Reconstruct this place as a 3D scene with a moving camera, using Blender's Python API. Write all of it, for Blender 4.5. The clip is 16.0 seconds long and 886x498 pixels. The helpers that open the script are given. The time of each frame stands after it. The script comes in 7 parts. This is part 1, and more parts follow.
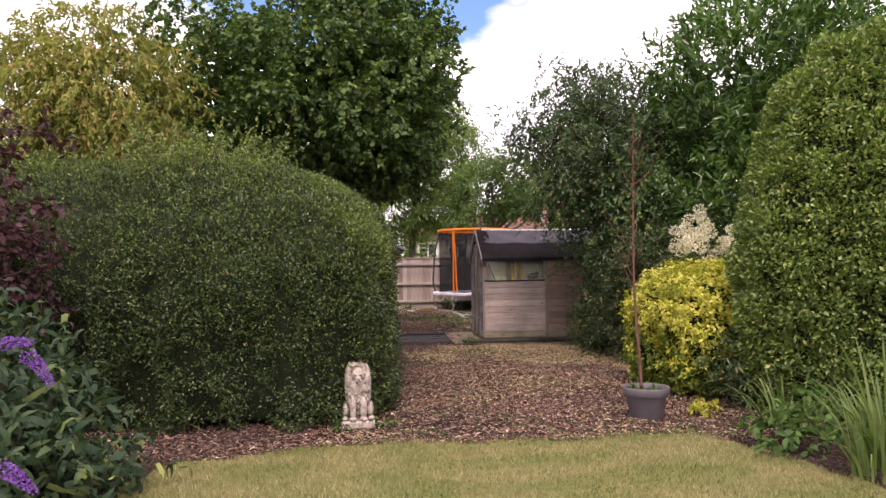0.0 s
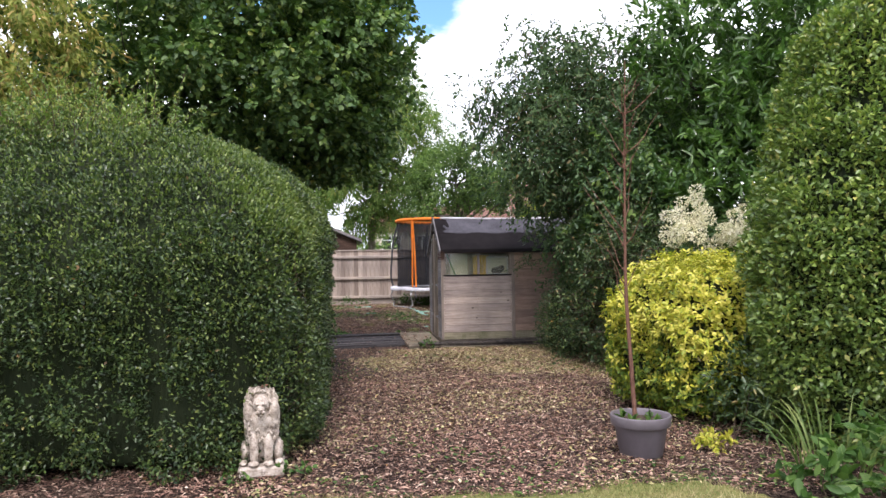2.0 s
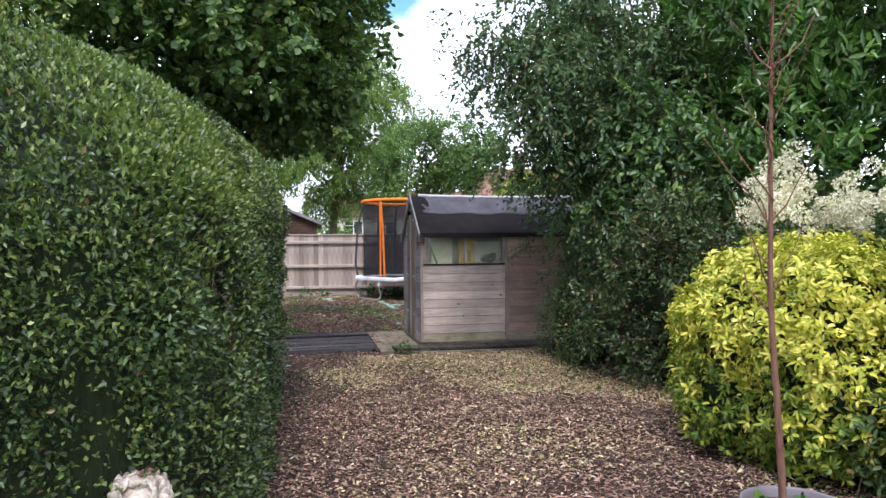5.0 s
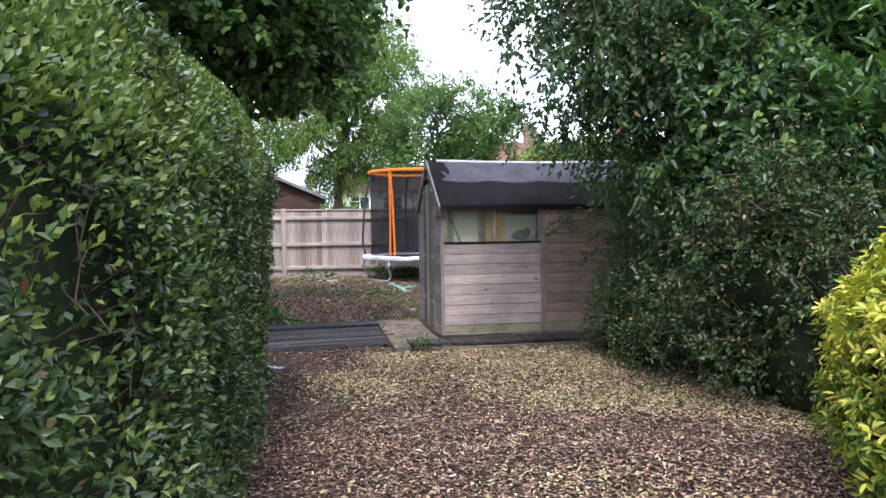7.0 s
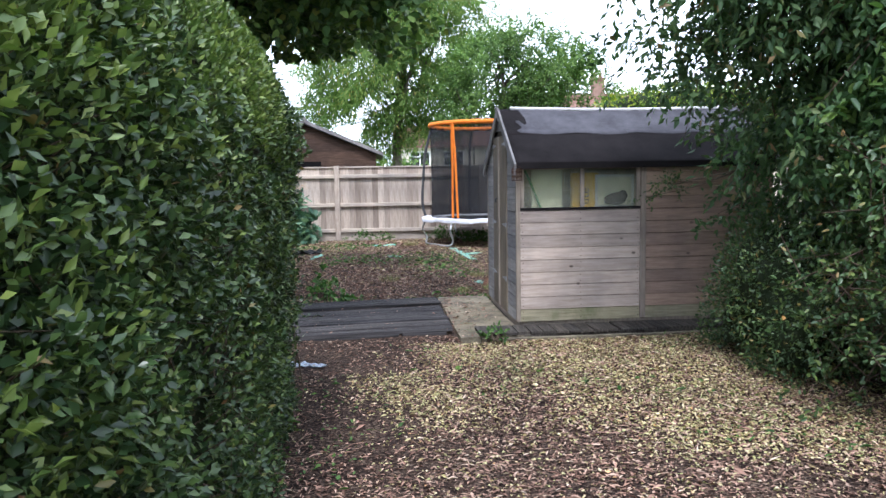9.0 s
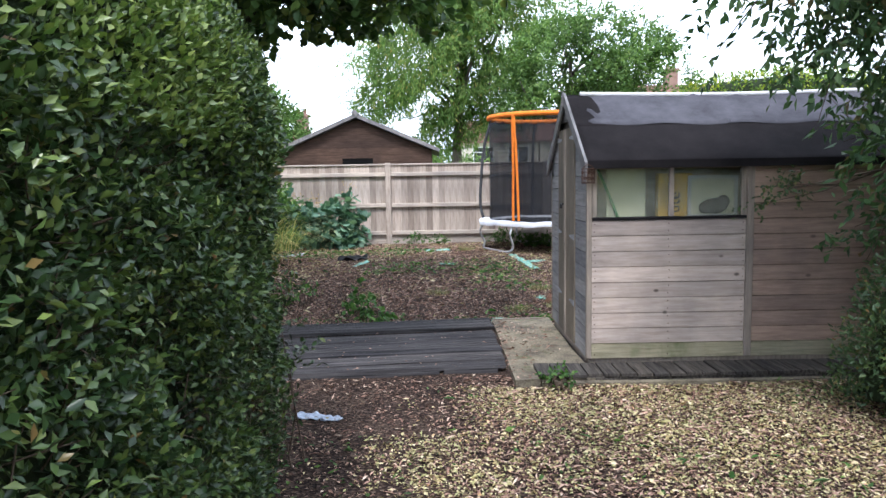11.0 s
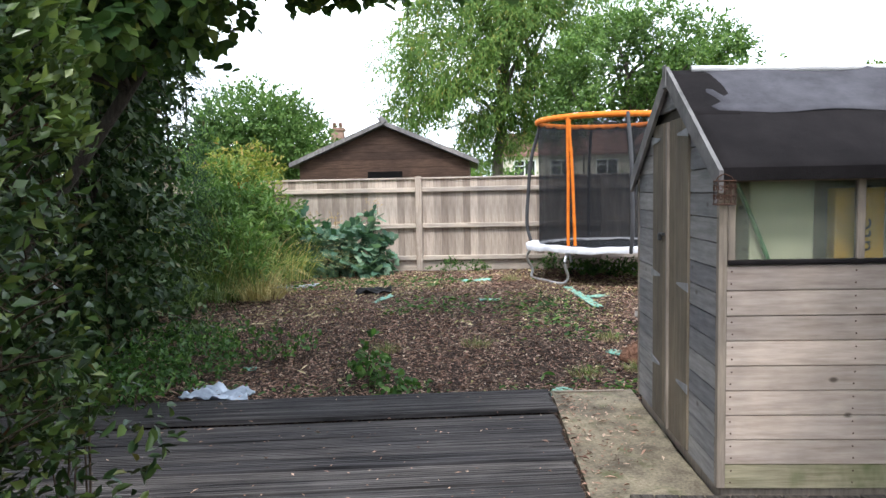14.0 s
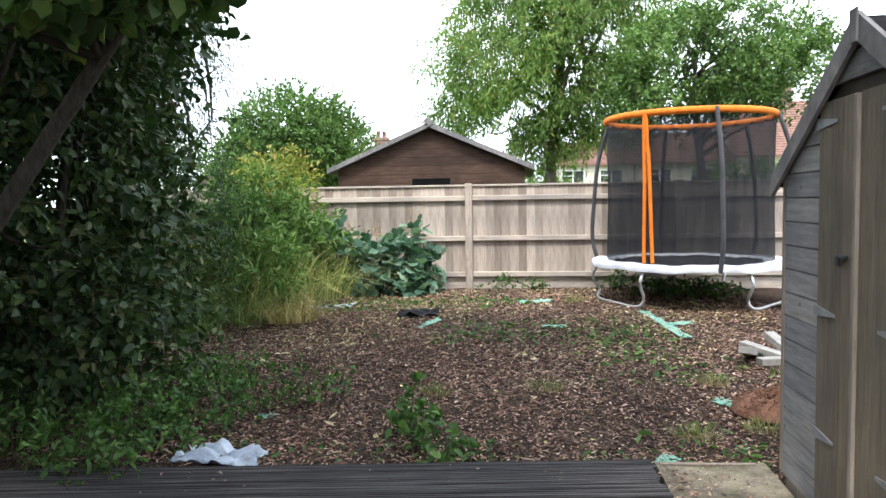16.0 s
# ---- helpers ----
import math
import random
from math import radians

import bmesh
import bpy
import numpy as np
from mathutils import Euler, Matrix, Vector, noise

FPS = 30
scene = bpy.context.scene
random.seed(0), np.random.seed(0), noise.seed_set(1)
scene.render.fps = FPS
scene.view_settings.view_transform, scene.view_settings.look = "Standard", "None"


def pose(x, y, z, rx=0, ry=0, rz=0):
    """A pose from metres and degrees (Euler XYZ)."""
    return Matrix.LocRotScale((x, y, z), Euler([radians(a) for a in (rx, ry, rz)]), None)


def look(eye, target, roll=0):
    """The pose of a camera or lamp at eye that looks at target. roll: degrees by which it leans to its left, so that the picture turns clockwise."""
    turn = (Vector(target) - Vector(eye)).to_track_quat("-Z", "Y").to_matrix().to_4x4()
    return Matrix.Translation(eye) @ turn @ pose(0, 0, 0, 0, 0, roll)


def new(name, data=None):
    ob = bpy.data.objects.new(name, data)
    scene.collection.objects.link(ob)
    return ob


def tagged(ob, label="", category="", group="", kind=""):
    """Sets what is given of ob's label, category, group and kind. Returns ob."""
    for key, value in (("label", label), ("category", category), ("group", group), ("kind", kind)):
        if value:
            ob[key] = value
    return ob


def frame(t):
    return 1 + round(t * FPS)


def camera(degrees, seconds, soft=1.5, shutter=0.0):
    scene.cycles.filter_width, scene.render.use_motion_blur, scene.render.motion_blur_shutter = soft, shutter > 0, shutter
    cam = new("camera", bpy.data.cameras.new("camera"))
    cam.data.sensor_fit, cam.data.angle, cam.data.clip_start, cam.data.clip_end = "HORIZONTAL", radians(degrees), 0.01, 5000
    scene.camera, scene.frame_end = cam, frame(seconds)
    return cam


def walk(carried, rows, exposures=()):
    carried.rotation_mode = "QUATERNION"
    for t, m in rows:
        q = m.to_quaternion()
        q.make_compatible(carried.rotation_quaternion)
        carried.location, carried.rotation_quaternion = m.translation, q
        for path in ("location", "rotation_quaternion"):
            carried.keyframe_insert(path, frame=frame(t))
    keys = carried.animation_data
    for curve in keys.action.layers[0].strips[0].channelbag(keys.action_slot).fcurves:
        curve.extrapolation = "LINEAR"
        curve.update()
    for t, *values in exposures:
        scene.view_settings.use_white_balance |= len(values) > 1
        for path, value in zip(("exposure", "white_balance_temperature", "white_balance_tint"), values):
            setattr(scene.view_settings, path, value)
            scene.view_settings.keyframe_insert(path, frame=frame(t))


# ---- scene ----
cam = camera(62.8, 16.0, soft=1.5)
PATH = [
    (0, (-1.946, -13.246, 1.353), (-1.763, -11.255, 1.408), -0.8),
    (0.5, (-1.846, -12.855, 1.351), (-1.637, -10.867, 1.401), -0.9),
    (1, (-1.75, -12.454, 1.331), (-1.521, -10.468, 1.371), -0.8),
    (1.5, (-1.662, -12.081, 1.33), (-1.393, -10.1, 1.365), -0.7),
    (2, (-1.581, -11.712, 1.352), (-1.308, -9.731, 1.386), -0.8),
    (2.5, (-1.58, -11.377, 1.371), (-1.319, -9.394, 1.401), -0.7),
    (3, (-1.569, -10.983, 1.336), (-1.315, -8.999, 1.363), -0.5),
    (3.5, (-1.581, -10.553, 1.318), (-1.293, -8.574, 1.342), -0.3),
    (4, (-1.563, -10.232, 1.347), (-1.206, -8.264, 1.36), -0.3),
    (6.5, (-1.529, -8.407, 1.337), (-1.144, -6.445, 1.297), -0.4),
    (7, (-1.443, -7.984, 1.331), (-1.082, -6.018, 1.263), -0.7),
    (7.5, (-1.418, -7.63, 1.319), (-1.102, -5.658, 1.219), -0.7),
    (8, (-1.396, -7.271, 1.349), (-1.103, -5.297, 1.217), -0.6),
    (8.5, (-1.344, -6.885, 1.37), (-1.085, -4.909, 1.204), -0.6),
    (9, (-1.318, -6.527, 1.397), (-1.124, -4.545, 1.208), -0.9),
    (9.5, (-1.223, -6.225, 1.418), (-1.099, -4.238, 1.219), -0.9),
    (12, (-1.075, -4.625, 1.451), (-1.071, -2.635, 1.253), -1.0),
    (12.5, (-1.059, -4.289, 1.451), (-1.032, -2.298, 1.264), -1.2),
    (13, (-1.079, -3.946, 1.431), (-1.086, -1.954, 1.256), -1.0),
    (13.5, (-1.089, -3.634, 1.449), (-1.123, -1.642, 1.28), -1.0),
    (14, (-1.089, -3.289, 1.462), (-1.18, -1.297, 1.305), -1.1),
    (14.5, (-1.139, -2.981, 1.444), (-1.278, -0.99, 1.302), -1.1),
    (15, (-1.172, -2.674, 1.429), (-1.343, -0.686, 1.295), -1.1),
    (15.5, (-1.218, -2.361, 1.45), (-1.425, -0.376, 1.319), -1.1),
    (16, (-1.285, -2.073, 1.432), (-1.493, -0.087, 1.307), -0.9),
]
EXPOSURES = [
    (0, -0.10, 7000, 34), (1.0, -0.02, 7000, 32), (1.8, 0.16, 6420, 22), (3.5, 0.27, 5980, 17), (6.5, 0.36, 5760, 18), (7.5, 0.46, 5700, 16), (9, 0.54, 5640, 12), (12, 0.55, 5800, 11), (13, 0.47, 5940, 9), (14, 0.54, 6030, 9), (16, 0.66, 6080, 8),
]
walk(cam, [(t, look(eye, target, roll)) for t, eye, target, roll in PATH], EXPOSURES)

# ---- world and light ----
SUN_EL, SUN_AZ, CLOUD = 60.0, 190.0, 14.5
world = bpy.data.worlds.new("sky")
scene.world = world
world.use_nodes = True
wn = world.node_tree
wn.nodes.clear()
w_out = wn.nodes.new("ShaderNodeOutputWorld")
w_bg = wn.nodes.new("ShaderNodeBackground")
w_sky = wn.nodes.new("ShaderNodeTexSky")
w_sky.sky_type, w_sky.sun_disc = "NISHITA", False
w_sky.sun_elevation, w_sky.sun_rotation = radians(SUN_EL), radians(SUN_AZ)
w_co = wn.nodes.new("ShaderNodeTexCoord")
w_map = wn.nodes.new("ShaderNodeMapping")
w_map.inputs["Scale"].default_value = (1.0, 1.0, 2.2)
w_noise = wn.nodes.new("ShaderNodeTexNoise")
w_noise.inputs["Scale"].default_value = 3.4
w_noise.inputs["Detail"].default_value = 8.0
w_noise.inputs["Roughness"].default_value = 0.55
# a gap of blue in the cloud: distance from the gap's middle, its rim broken by the noise
w_flat = wn.nodes.new("ShaderNodeVectorMath")
w_flat.operation = "MULTIPLY"
w_flat.inputs[1].default_value = (1.0, 1.0, 1.5)
w_dist = wn.nodes.new("ShaderNodeVectorMath")
w_dist.operation = "DISTANCE"
w_dist.inputs[1].default_value = (-0.065, 0.90, 0.63)
w_sum = wn.nodes.new("ShaderNodeMath")
w_sum.operation = "MULTIPLY_ADD"
w_sum.inputs[1].default_value = 0.38
w_ramp = wn.nodes.new("ShaderNodeValToRGB")
w_ramp.color_ramp.elements[0].position, w_ramp.color_ramp.elements[1].position = 0.425, 0.475
w_cloud = wn.nodes.new("ShaderNodeValToRGB")
w_cloud.color_ramp.elements[0].position, w_cloud.color_ramp.elements[1].position = 0.35, 0.6
w_cloud.color_ramp.elements[0].color, w_cloud.color_ramp.elements[1].color = (0.72, 0.75, 0.81, 1), (1.0, 1.0, 1.0, 1)
w_gain = wn.nodes.new("ShaderNodeMixRGB")
w_gain.blend_type = "MULTIPLY"
w_gain.inputs["Fac"].default_value = 1.0
w_gain.inputs["Color2"].default_value = (CLOUD, CLOUD * 1.02, CLOUD * 1.06, 1)
w_mix = wn.nodes.new("ShaderNodeMixRGB")
w_haze = wn.nodes.new("ShaderNodeMixRGB")
w_haze.blend_type = "MULTIPLY"
w_haze.inputs["Fac"].default_value = 1.0
w_haze.inputs["Color2"].default_value = (1.15, 1.6, 1.75, 1)
wn.links.new(w_co.outputs["Generated"], w_map.inputs["Vector"])
wn.links.new(w_map.outputs["Vector"], w_noise.inputs["Vector"])
wn.links.new(w_co.outputs["Generated"], w_flat.inputs[0])
wn.links.new(w_flat.outputs["Vector"], w_dist.inputs[0])
wn.links.new(w_noise.outputs["Fac"], w_sum.inputs[0])
wn.links.new(w_dist.outputs["Value"], w_sum.inputs[2])
wn.links.new(w_sum.outputs["Value"], w_ramp.inputs["Fac"])
wn.links.new(w_noise.outputs["Fac"], w_cloud.inputs["Fac"])
wn.links.new(w_cloud.outputs["Color"], w_gain.inputs["Color1"])
wn.links.new(w_ramp.outputs["Color"], w_mix.inputs["Fac"])
wn.links.new(w_sky.outputs["Color"], w_haze.inputs["Color1"])
wn.links.new(w_haze.outputs["Color"], w_mix.inputs["Color1"])
wn.links.new(w_gain.outputs["Color"], w_mix.inputs["Color2"])
wn.links.new(w_mix.outputs["Color"], w_bg.inputs["Color"])
w_bg.inputs["Strength"].default_value = 0.15
wn.links.new(w_bg.outputs["Background"], w_out.inputs["Surface"])

sun_data = bpy.data.lights.new("sun", "SUN")
sun_data.energy, sun_data.angle, sun_data.color = 2.9, radians(9), (1.0, 0.94, 0.87)
sun = new("sun", sun_data)
_az, _el = radians(SUN_AZ), radians(SUN_EL)
sun_dir = Vector((math.sin(_az) * math.cos(_el), math.cos(_az) * math.cos(_el), math.sin(_el)))
sun.matrix_world = look(sun_dir * 60, (0, 0, 0))


# ---- materials ----
class Mat:
    """A small builder of node materials."""

    def __init__(self, name):
        self.m = bpy.data.materials.new(name)
        self.m.use_nodes = True
        self.nt = self.m.node_tree
        self.b = self.nt.nodes["Principled BSDF"]
        self.out = self.nt.nodes["Material Output"]
        self.b.inputs["Specular IOR Level"].default_value = 0.3
        self.co = None

    def n(self, kind, **kw):
        nd = self.nt.nodes.new(kind)
        for k, v in kw.items():
            nd.inputs[k].default_value = v
        return nd

    def link(self, a, b):
        self.nt.links.new(a, b)

    def coords(self, scale=(1, 1, 1)):
        if self.co is None:
            self.co = self.n("ShaderNodeTexCoord")
        mp = self.n("ShaderNodeMapping")
        mp.inputs["Scale"].default_value = scale
        self.link(self.co.outputs["Object"], mp.inputs["Vector"])
        return mp.outputs["Vector"]

    def noise(self, scale, detail=4, rough=0.6, stretch=(1, 1, 1)):
        nd = self.n("ShaderNodeTexNoise", Scale=scale, Detail=detail, Roughness=rough)
        self.link(self.coords(stretch), nd.inputs["Vector"])
        return nd.outputs["Fac"]

    def ramp(self, fac, stops):
        nd = self.n("ShaderNodeValToRGB")
        cr = nd.color_ramp
        while len(cr.elements) < len(stops):
            cr.elements.new(0.5)
        for e, (p, c) in zip(cr.elements, stops):
            e.position, e.color = p, (*c, 1)
        self.link(fac, nd.inputs["Fac"])
        return nd.outputs["Color"]

    def mix(self, a, b, fac, mode="MIX"):
        nd = self.n("ShaderNodeMixRGB")
        nd.blend_type = mode
        for key, v in (("Color1", a), ("Color2", b), ("Fac", fac)):
            if isinstance(v, tuple):
                nd.inputs[key].default_value = (*v, 1)
            elif isinstance(v, (int, float)):
                nd.inputs[key].default_value = v
            else:
                self.link(v, nd.inputs[key])
        return nd.outputs["Color"]

    def color(self, v):
        if isinstance(v, tuple):
            self.b.inputs["Base Color"].default_value = (*v, 1)
        else:
            self.link(v, self.b.inputs["Base Color"])
        return self

    def rough(self, v, spec=None):
        self.b.inputs["Roughness"].default_value = v
        if spec is not None:
            self.b.inputs["Specular IOR Level"].default_value = spec
        return self

    def bump(self, fac, strength=0.4, dist=0.01):
        nd = self.n("ShaderNodeBump", Strength=strength, Distance=dist)
        self.link(fac, nd.inputs["Height"])
        self.link(nd.outputs["Normal"], self.b.inputs["Normal"])
        return self

    def island(self):
        return self.n("ShaderNodeNewGeometry").outputs["Random Per Island"]

    def obrand(self):
        return self.n("ShaderNodeObjectInfo").outputs["Random"]


def leaf_mat(name, stops, trans=0.3, rough=0.45, spec=0.35, patch=1.2):
    """Leaves: a tone for each leaf, larger drifts of colour, light through the blade."""
    m = Mat(name)
    c = m.ramp(m.island(), stops)
    drift = m.ramp(m.noise(patch, 3), [(0.3, (0.62, 0.66, 0.62)), (0.7, (1.25, 1.2, 1.1))])
    c = m.mix(c, drift, 0.8, "MULTIPLY")
    m.color(c).rough(rough, spec)
    tr = m.n("ShaderNodeBsdfTranslucent")
    m.link(m.mix(c, (1.0, 1.35, 0.45), 0.6, "MULTIPLY"), tr.inputs["Color"])
    sh = m.n("ShaderNodeMixShader", Fac=trans)
    m.link(m.b.outputs["BSDF"], sh.inputs[1])
    m.link(tr.outputs["BSDF"], sh.inputs[2])
    m.link(sh.outputs["Shader"], m.out.inputs["Surface"])
    return m.m


def bark_mat(name, a, b):
    m = Mat(name)
    f = m.noise(14, 6, 0.7, (3, 3, 0.6))
    m.color(m.ramp(f, [(0.3, a), (0.7, b)])).rough(0.9, 0.1).bump(f, 0.6, 0.02)
    return m.m


def wood_mat(name, dark, light, stretch, rough=0.85, knots=0.0, tint=0.35, stain=None, lo=0.28, hi=0.62, pieces=((0.72, 0.72, 0.74), (1.2, 1.16, 1.1))):
    """Sawn boards: long grain, weathering, a tone for each board."""
    m = Mat(name)
    g = m.noise(7, 8, 0.68, stretch)
    w = m.noise(1.7, 4, 0.6)
    c = m.ramp(g, [(lo, dark), (hi, light)])
    c = m.mix(c, m.ramp(w, [(0.3, (0.6, 0.6, 0.62)), (0.7, (1.15, 1.1, 1.05))]), 0.85, "MULTIPLY")
    c = m.mix(c, m.ramp(m.obrand(), [(0, pieces[0]), (1, pieces[1])]), min(1.0, tint * 2), "MULTIPLY")
    if stain:
        c = m.mix(c, stain, m.ramp(m.noise(2.3, 5, 0.7, (1, 1, 0.5)), [(0.52, (0, 0, 0)), (0.7, (0.75, 0.75, 0.75))]))
    if knots:
        v = m.n("ShaderNodeTexVoronoi", Scale=4.2)
        m.link(m.coords((1.0, 1.0, 1.6)), v.inputs["Vector"])
        c = m.mix(c, (0.06, 0.045, 0.035), m.ramp(v.outputs["Distance"], [(0.05, (knots, knots, knots)), (0.11, (0, 0, 0))]))
    m.color(c).rough(rough, 0.15).bump(g, 0.35, 0.006)
    return m.m


def plain_mat(name, a, b, scale=6, rough=0.6, spec=0.3, metal=0.0, bump=0.1):
    m = Mat(name)
    f = m.noise(scale, 6, 0.65)
    m.color(m.ramp(f, [(0.3, a), (0.7, b)])).rough(rough, spec).bump(m.noise(scale * 9, 3), bump, 0.004)
    m.b.inputs["Metallic"].default_value = metal
    return m.m


M_PRIVET = leaf_mat("privet_leaf", [(0.0, (0.018, 0.038, 0.015)), (0.5, (0.042, 0.078, 0.025)), (0.85, (0.090, 0.138, 0.036)), (0.985, (0.15, 0.185, 0.048)), (1.0, (0.17, 0.08, 0.036))], 0.14, 0.34, 0.36, 2.2)
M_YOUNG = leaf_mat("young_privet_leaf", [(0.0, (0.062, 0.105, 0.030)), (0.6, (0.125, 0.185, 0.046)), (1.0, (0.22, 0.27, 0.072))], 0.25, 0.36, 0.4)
M_TOPIARY = leaf_mat("topiary_leaf", [(0.0, (0.0726, 0.134, 0.0363)), (0.5, (0.148, 0.23, 0.0518)), (0.9, (0.258, 0.335, 0.0804)), (1.0, (0.393, 0.379, 0.104))], 0.25, 0.36, 0.45)
M_MAPLE = leaf_mat("maple_leaf", [(0.0, (0.0424, 0.088, 0.0315)), (0.6, (0.0886, 0.162, 0.0441)), (0.95, (0.164, 0.238, 0.0567)), (1.0, (0.251, 0.264, 0.063))], 0.24, 0.5, 0.3, 0.7)
M_YELLOWTREE = leaf_mat("pale_leaf", [(0.0, (0.17, 0.22, 0.05)), (0.5, (0.28, 0.31, 0.07)), (0.85, (0.42, 0.36, 0.12)), (1.0, (0.5, 0.3, 0.14))], 0.35, 0.55, 0.25, 0.8)
M_BROAD = leaf_mat("broad_glossy_leaf", [(0.0, (0.040, 0.090, 0.035)), (0.6, (0.075, 0.145, 0.05)), (1.0, (0.17, 0.26, 0.06))], 0.3, 0.35, 0.45)
M_LAUREL = leaf_mat("laurel_leaf", [(0.0, (0.0385, 0.0935, 0.022)), (0.6, (0.0748, 0.16, 0.032)), (1.0, (0.143, 0.253, 0.055))], 0.3, 0.3, 0.5)
M_ELDER = leaf_mat("elder_leaf", [(0.0, (0.0224, 0.0458, 0.0184)), (0.6, (0.0428, 0.0766, 0.0265)), (0.92, (0.0816, 0.127, 0.0408)), (1.0, (0.122, 0.102, 0.051))], 0.22, 0.5, 0.3)
M_CHERRY = leaf_mat("dull_leaf", [(0.0, (0.039, 0.0812, 0.0364)), (0.6, (0.0715, 0.129, 0.0504)), (0.92, (0.117, 0.182, 0.07)), (1.0, (0.208, 0.14, 0.07))], 0.28, 0.5, 0.3)
M_DARKSHRUB = leaf_mat("shrub_leaf", [(0.0, (0.0325, 0.0688, 0.0264)), (0.7, (0.065, 0.112, 0.036)), (0.95, (0.13, 0.175, 0.048)), (1.0, (0.286, 0.163, 0.06))], 0.22, 0.4, 0.4, 1.6)
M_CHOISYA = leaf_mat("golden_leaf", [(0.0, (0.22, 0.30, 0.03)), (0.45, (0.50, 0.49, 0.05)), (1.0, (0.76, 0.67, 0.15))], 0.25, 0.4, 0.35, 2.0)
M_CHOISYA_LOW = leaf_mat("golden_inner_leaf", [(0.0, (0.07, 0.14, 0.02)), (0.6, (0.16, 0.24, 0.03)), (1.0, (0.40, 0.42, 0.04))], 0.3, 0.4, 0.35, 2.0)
M_WILLOW = leaf_mat("willow_leaf", [(0.0, (0.10, 0.18, 0.05)), (0.6, (0.17, 0.27, 0.07)), (0.95, (0.26, 0.33, 0.09)), (1.0, (0.4, 0.3, 0.09))], 0.35, 0.55, 0.25, 0.5)
M_APPLE = leaf_mat("apple_leaf", [(0.0, (0.0845, 0.144, 0.054)), (0.6, (0.13, 0.225, 0.06)), (1.0, (0.234, 0.325, 0.096))], 0.3, 0.5, 0.3, 0.6)
M_FARGREEN = leaf_mat("far_leaf", [(0.0, (0.0694, 0.132, 0.038)), (0.6, (0.118, 0.204, 0.055)), (1.0, (0.202, 0.292, 0.09))], 0.3, 0.55, 0.25, 0.5)
M_WEED = leaf_mat("weed_leaf", [(0.0, (0.035, 0.085, 0.022)), (0.6, (0.075, 0.155, 0.038)), (1.0, (0.15, 0.25, 0.06))], 0.35, 0.5, 0.3, 1.5)
M_GLAUCOUS = leaf_mat("blue_green_leaf", [(0.0, (0.0633, 0.132, 0.0935)), (0.6, (0.109, 0.201, 0.143)), (1.0, (0.218, 0.322, 0.231))], 0.25, 0.55, 0.25, 1.5)
M_TALLGRASS = leaf_mat("tall_grass_blade", [(0.0, (0.116, 0.194, 0.0634)), (0.5, (0.232, 0.323, 0.095)), (0.8, (0.53, 0.468, 0.174)), (1.0, (0.761, 0.613, 0.285))], 0.3, 0.6, 0.2, 1.2)
M_LILY = leaf_mat("strap_leaf", [(0.0, (0.0675, 0.12, 0.03)), (0.6, (0.143, 0.21, 0.06)), (1.0, (0.24, 0.285, 0.105))], 0.3, 0.45, 0.3, 2)
M_PURPLE = leaf_mat("purple_leaf", [(0.0, (0.030, 0.012, 0.016)), (0.7, (0.058, 0.020, 0.026)), (1.0, (0.10, 0.035, 0.04))], 0.25, 0.5, 0.3)
M_BUDDLEJA = leaf_mat("buddleja_leaf", [(0.0, (0.025, 0.055, 0.03)), (0.7, (0.05, 0.09, 0.045)), (0.93, (0.10, 0.15, 0.06)), (1.0, (0.34, 0.38, 0.10))], 0.25, 0.6, 0.2)
M_FLORET = leaf_mat("purple_floret", [(0.0, (0.16, 0.05, 0.36)), (1.0, (0.40, 0.18, 0.66))], 0.3, 0.6, 0.2)
M_WHITEFLOWER = leaf_mat("cream_floret", [(0.0, (0.55, 0.50, 0.40)), (1.0, (0.86, 0.83, 0.74))], 0.25, 0.6, 0.2)
M_YELLOWFLOWER = leaf_mat("yellow_floret", [(0.0, (0.6, 0.42, 0.03)), (1.0, (0.8, 0.62, 0.08))], 0.25, 0.6, 0.2)
M_CONIFER = leaf_mat("conifer_needle", [(0.0, (0.022, 0.05, 0.035)), (1.0, (0.05, 0.095, 0.06))], 0.12, 0.5, 0.3)


def lawn_blade_mat():
    """Grass that is green in drifts and straw-coloured between them."""
    m = Mat("lawn_blade")
    r = m.island()
    green = m.ramp(r, [(0.0, (0.075, 0.11, 0.026)), (0.6, (0.14, 0.185, 0.046)), (1.0, (0.25, 0.26, 0.09))])
    straw = m.ramp(r, [(0.0, (0.19, 0.165, 0.065)), (0.5, (0.36, 0.30, 0.14)), (1.0, (0.54, 0.45, 0.26))])
    m.color(m.mix(green, straw, m.ramp(m.noise(1.3, 4, 0.6, (0.8, 1.3, 1)), [(0.43, (0.05, 0.05, 0.05)), (0.57, (0.85, 0.85, 0.85))]))).rough(0.6, 0.2)
    return m.m


M_GRASS = lawn_blade_mat()
M_TWIG = bark_mat("twig_bark", (0.05, 0.035, 0.025), (0.13, 0.095, 0.07))
M_BARK = bark_mat("tree_bark", (0.024, 0.021, 0.018), (0.075, 0.064, 0.053))
M_FARBARK = bark_mat("grey_bark", (0.09, 0.075, 0.06), (0.22, 0.19, 0.16))
# near-black fill: the shade inside hedges and bushes, put into the colour
M_INNERSHADE = bark_mat("inner_shade", (0.010, 0.016, 0.008), (0.030, 0.040, 0.018))
M_SHED = wood_mat("shed_board", (0.31, 0.26, 0.225), (0.51, 0.45, 0.405), (0.45, 4, 5), knots=0.85, tint=0.5, pieces=((0.74, 0.72, 0.72), (1.18, 1.14, 1.1)))
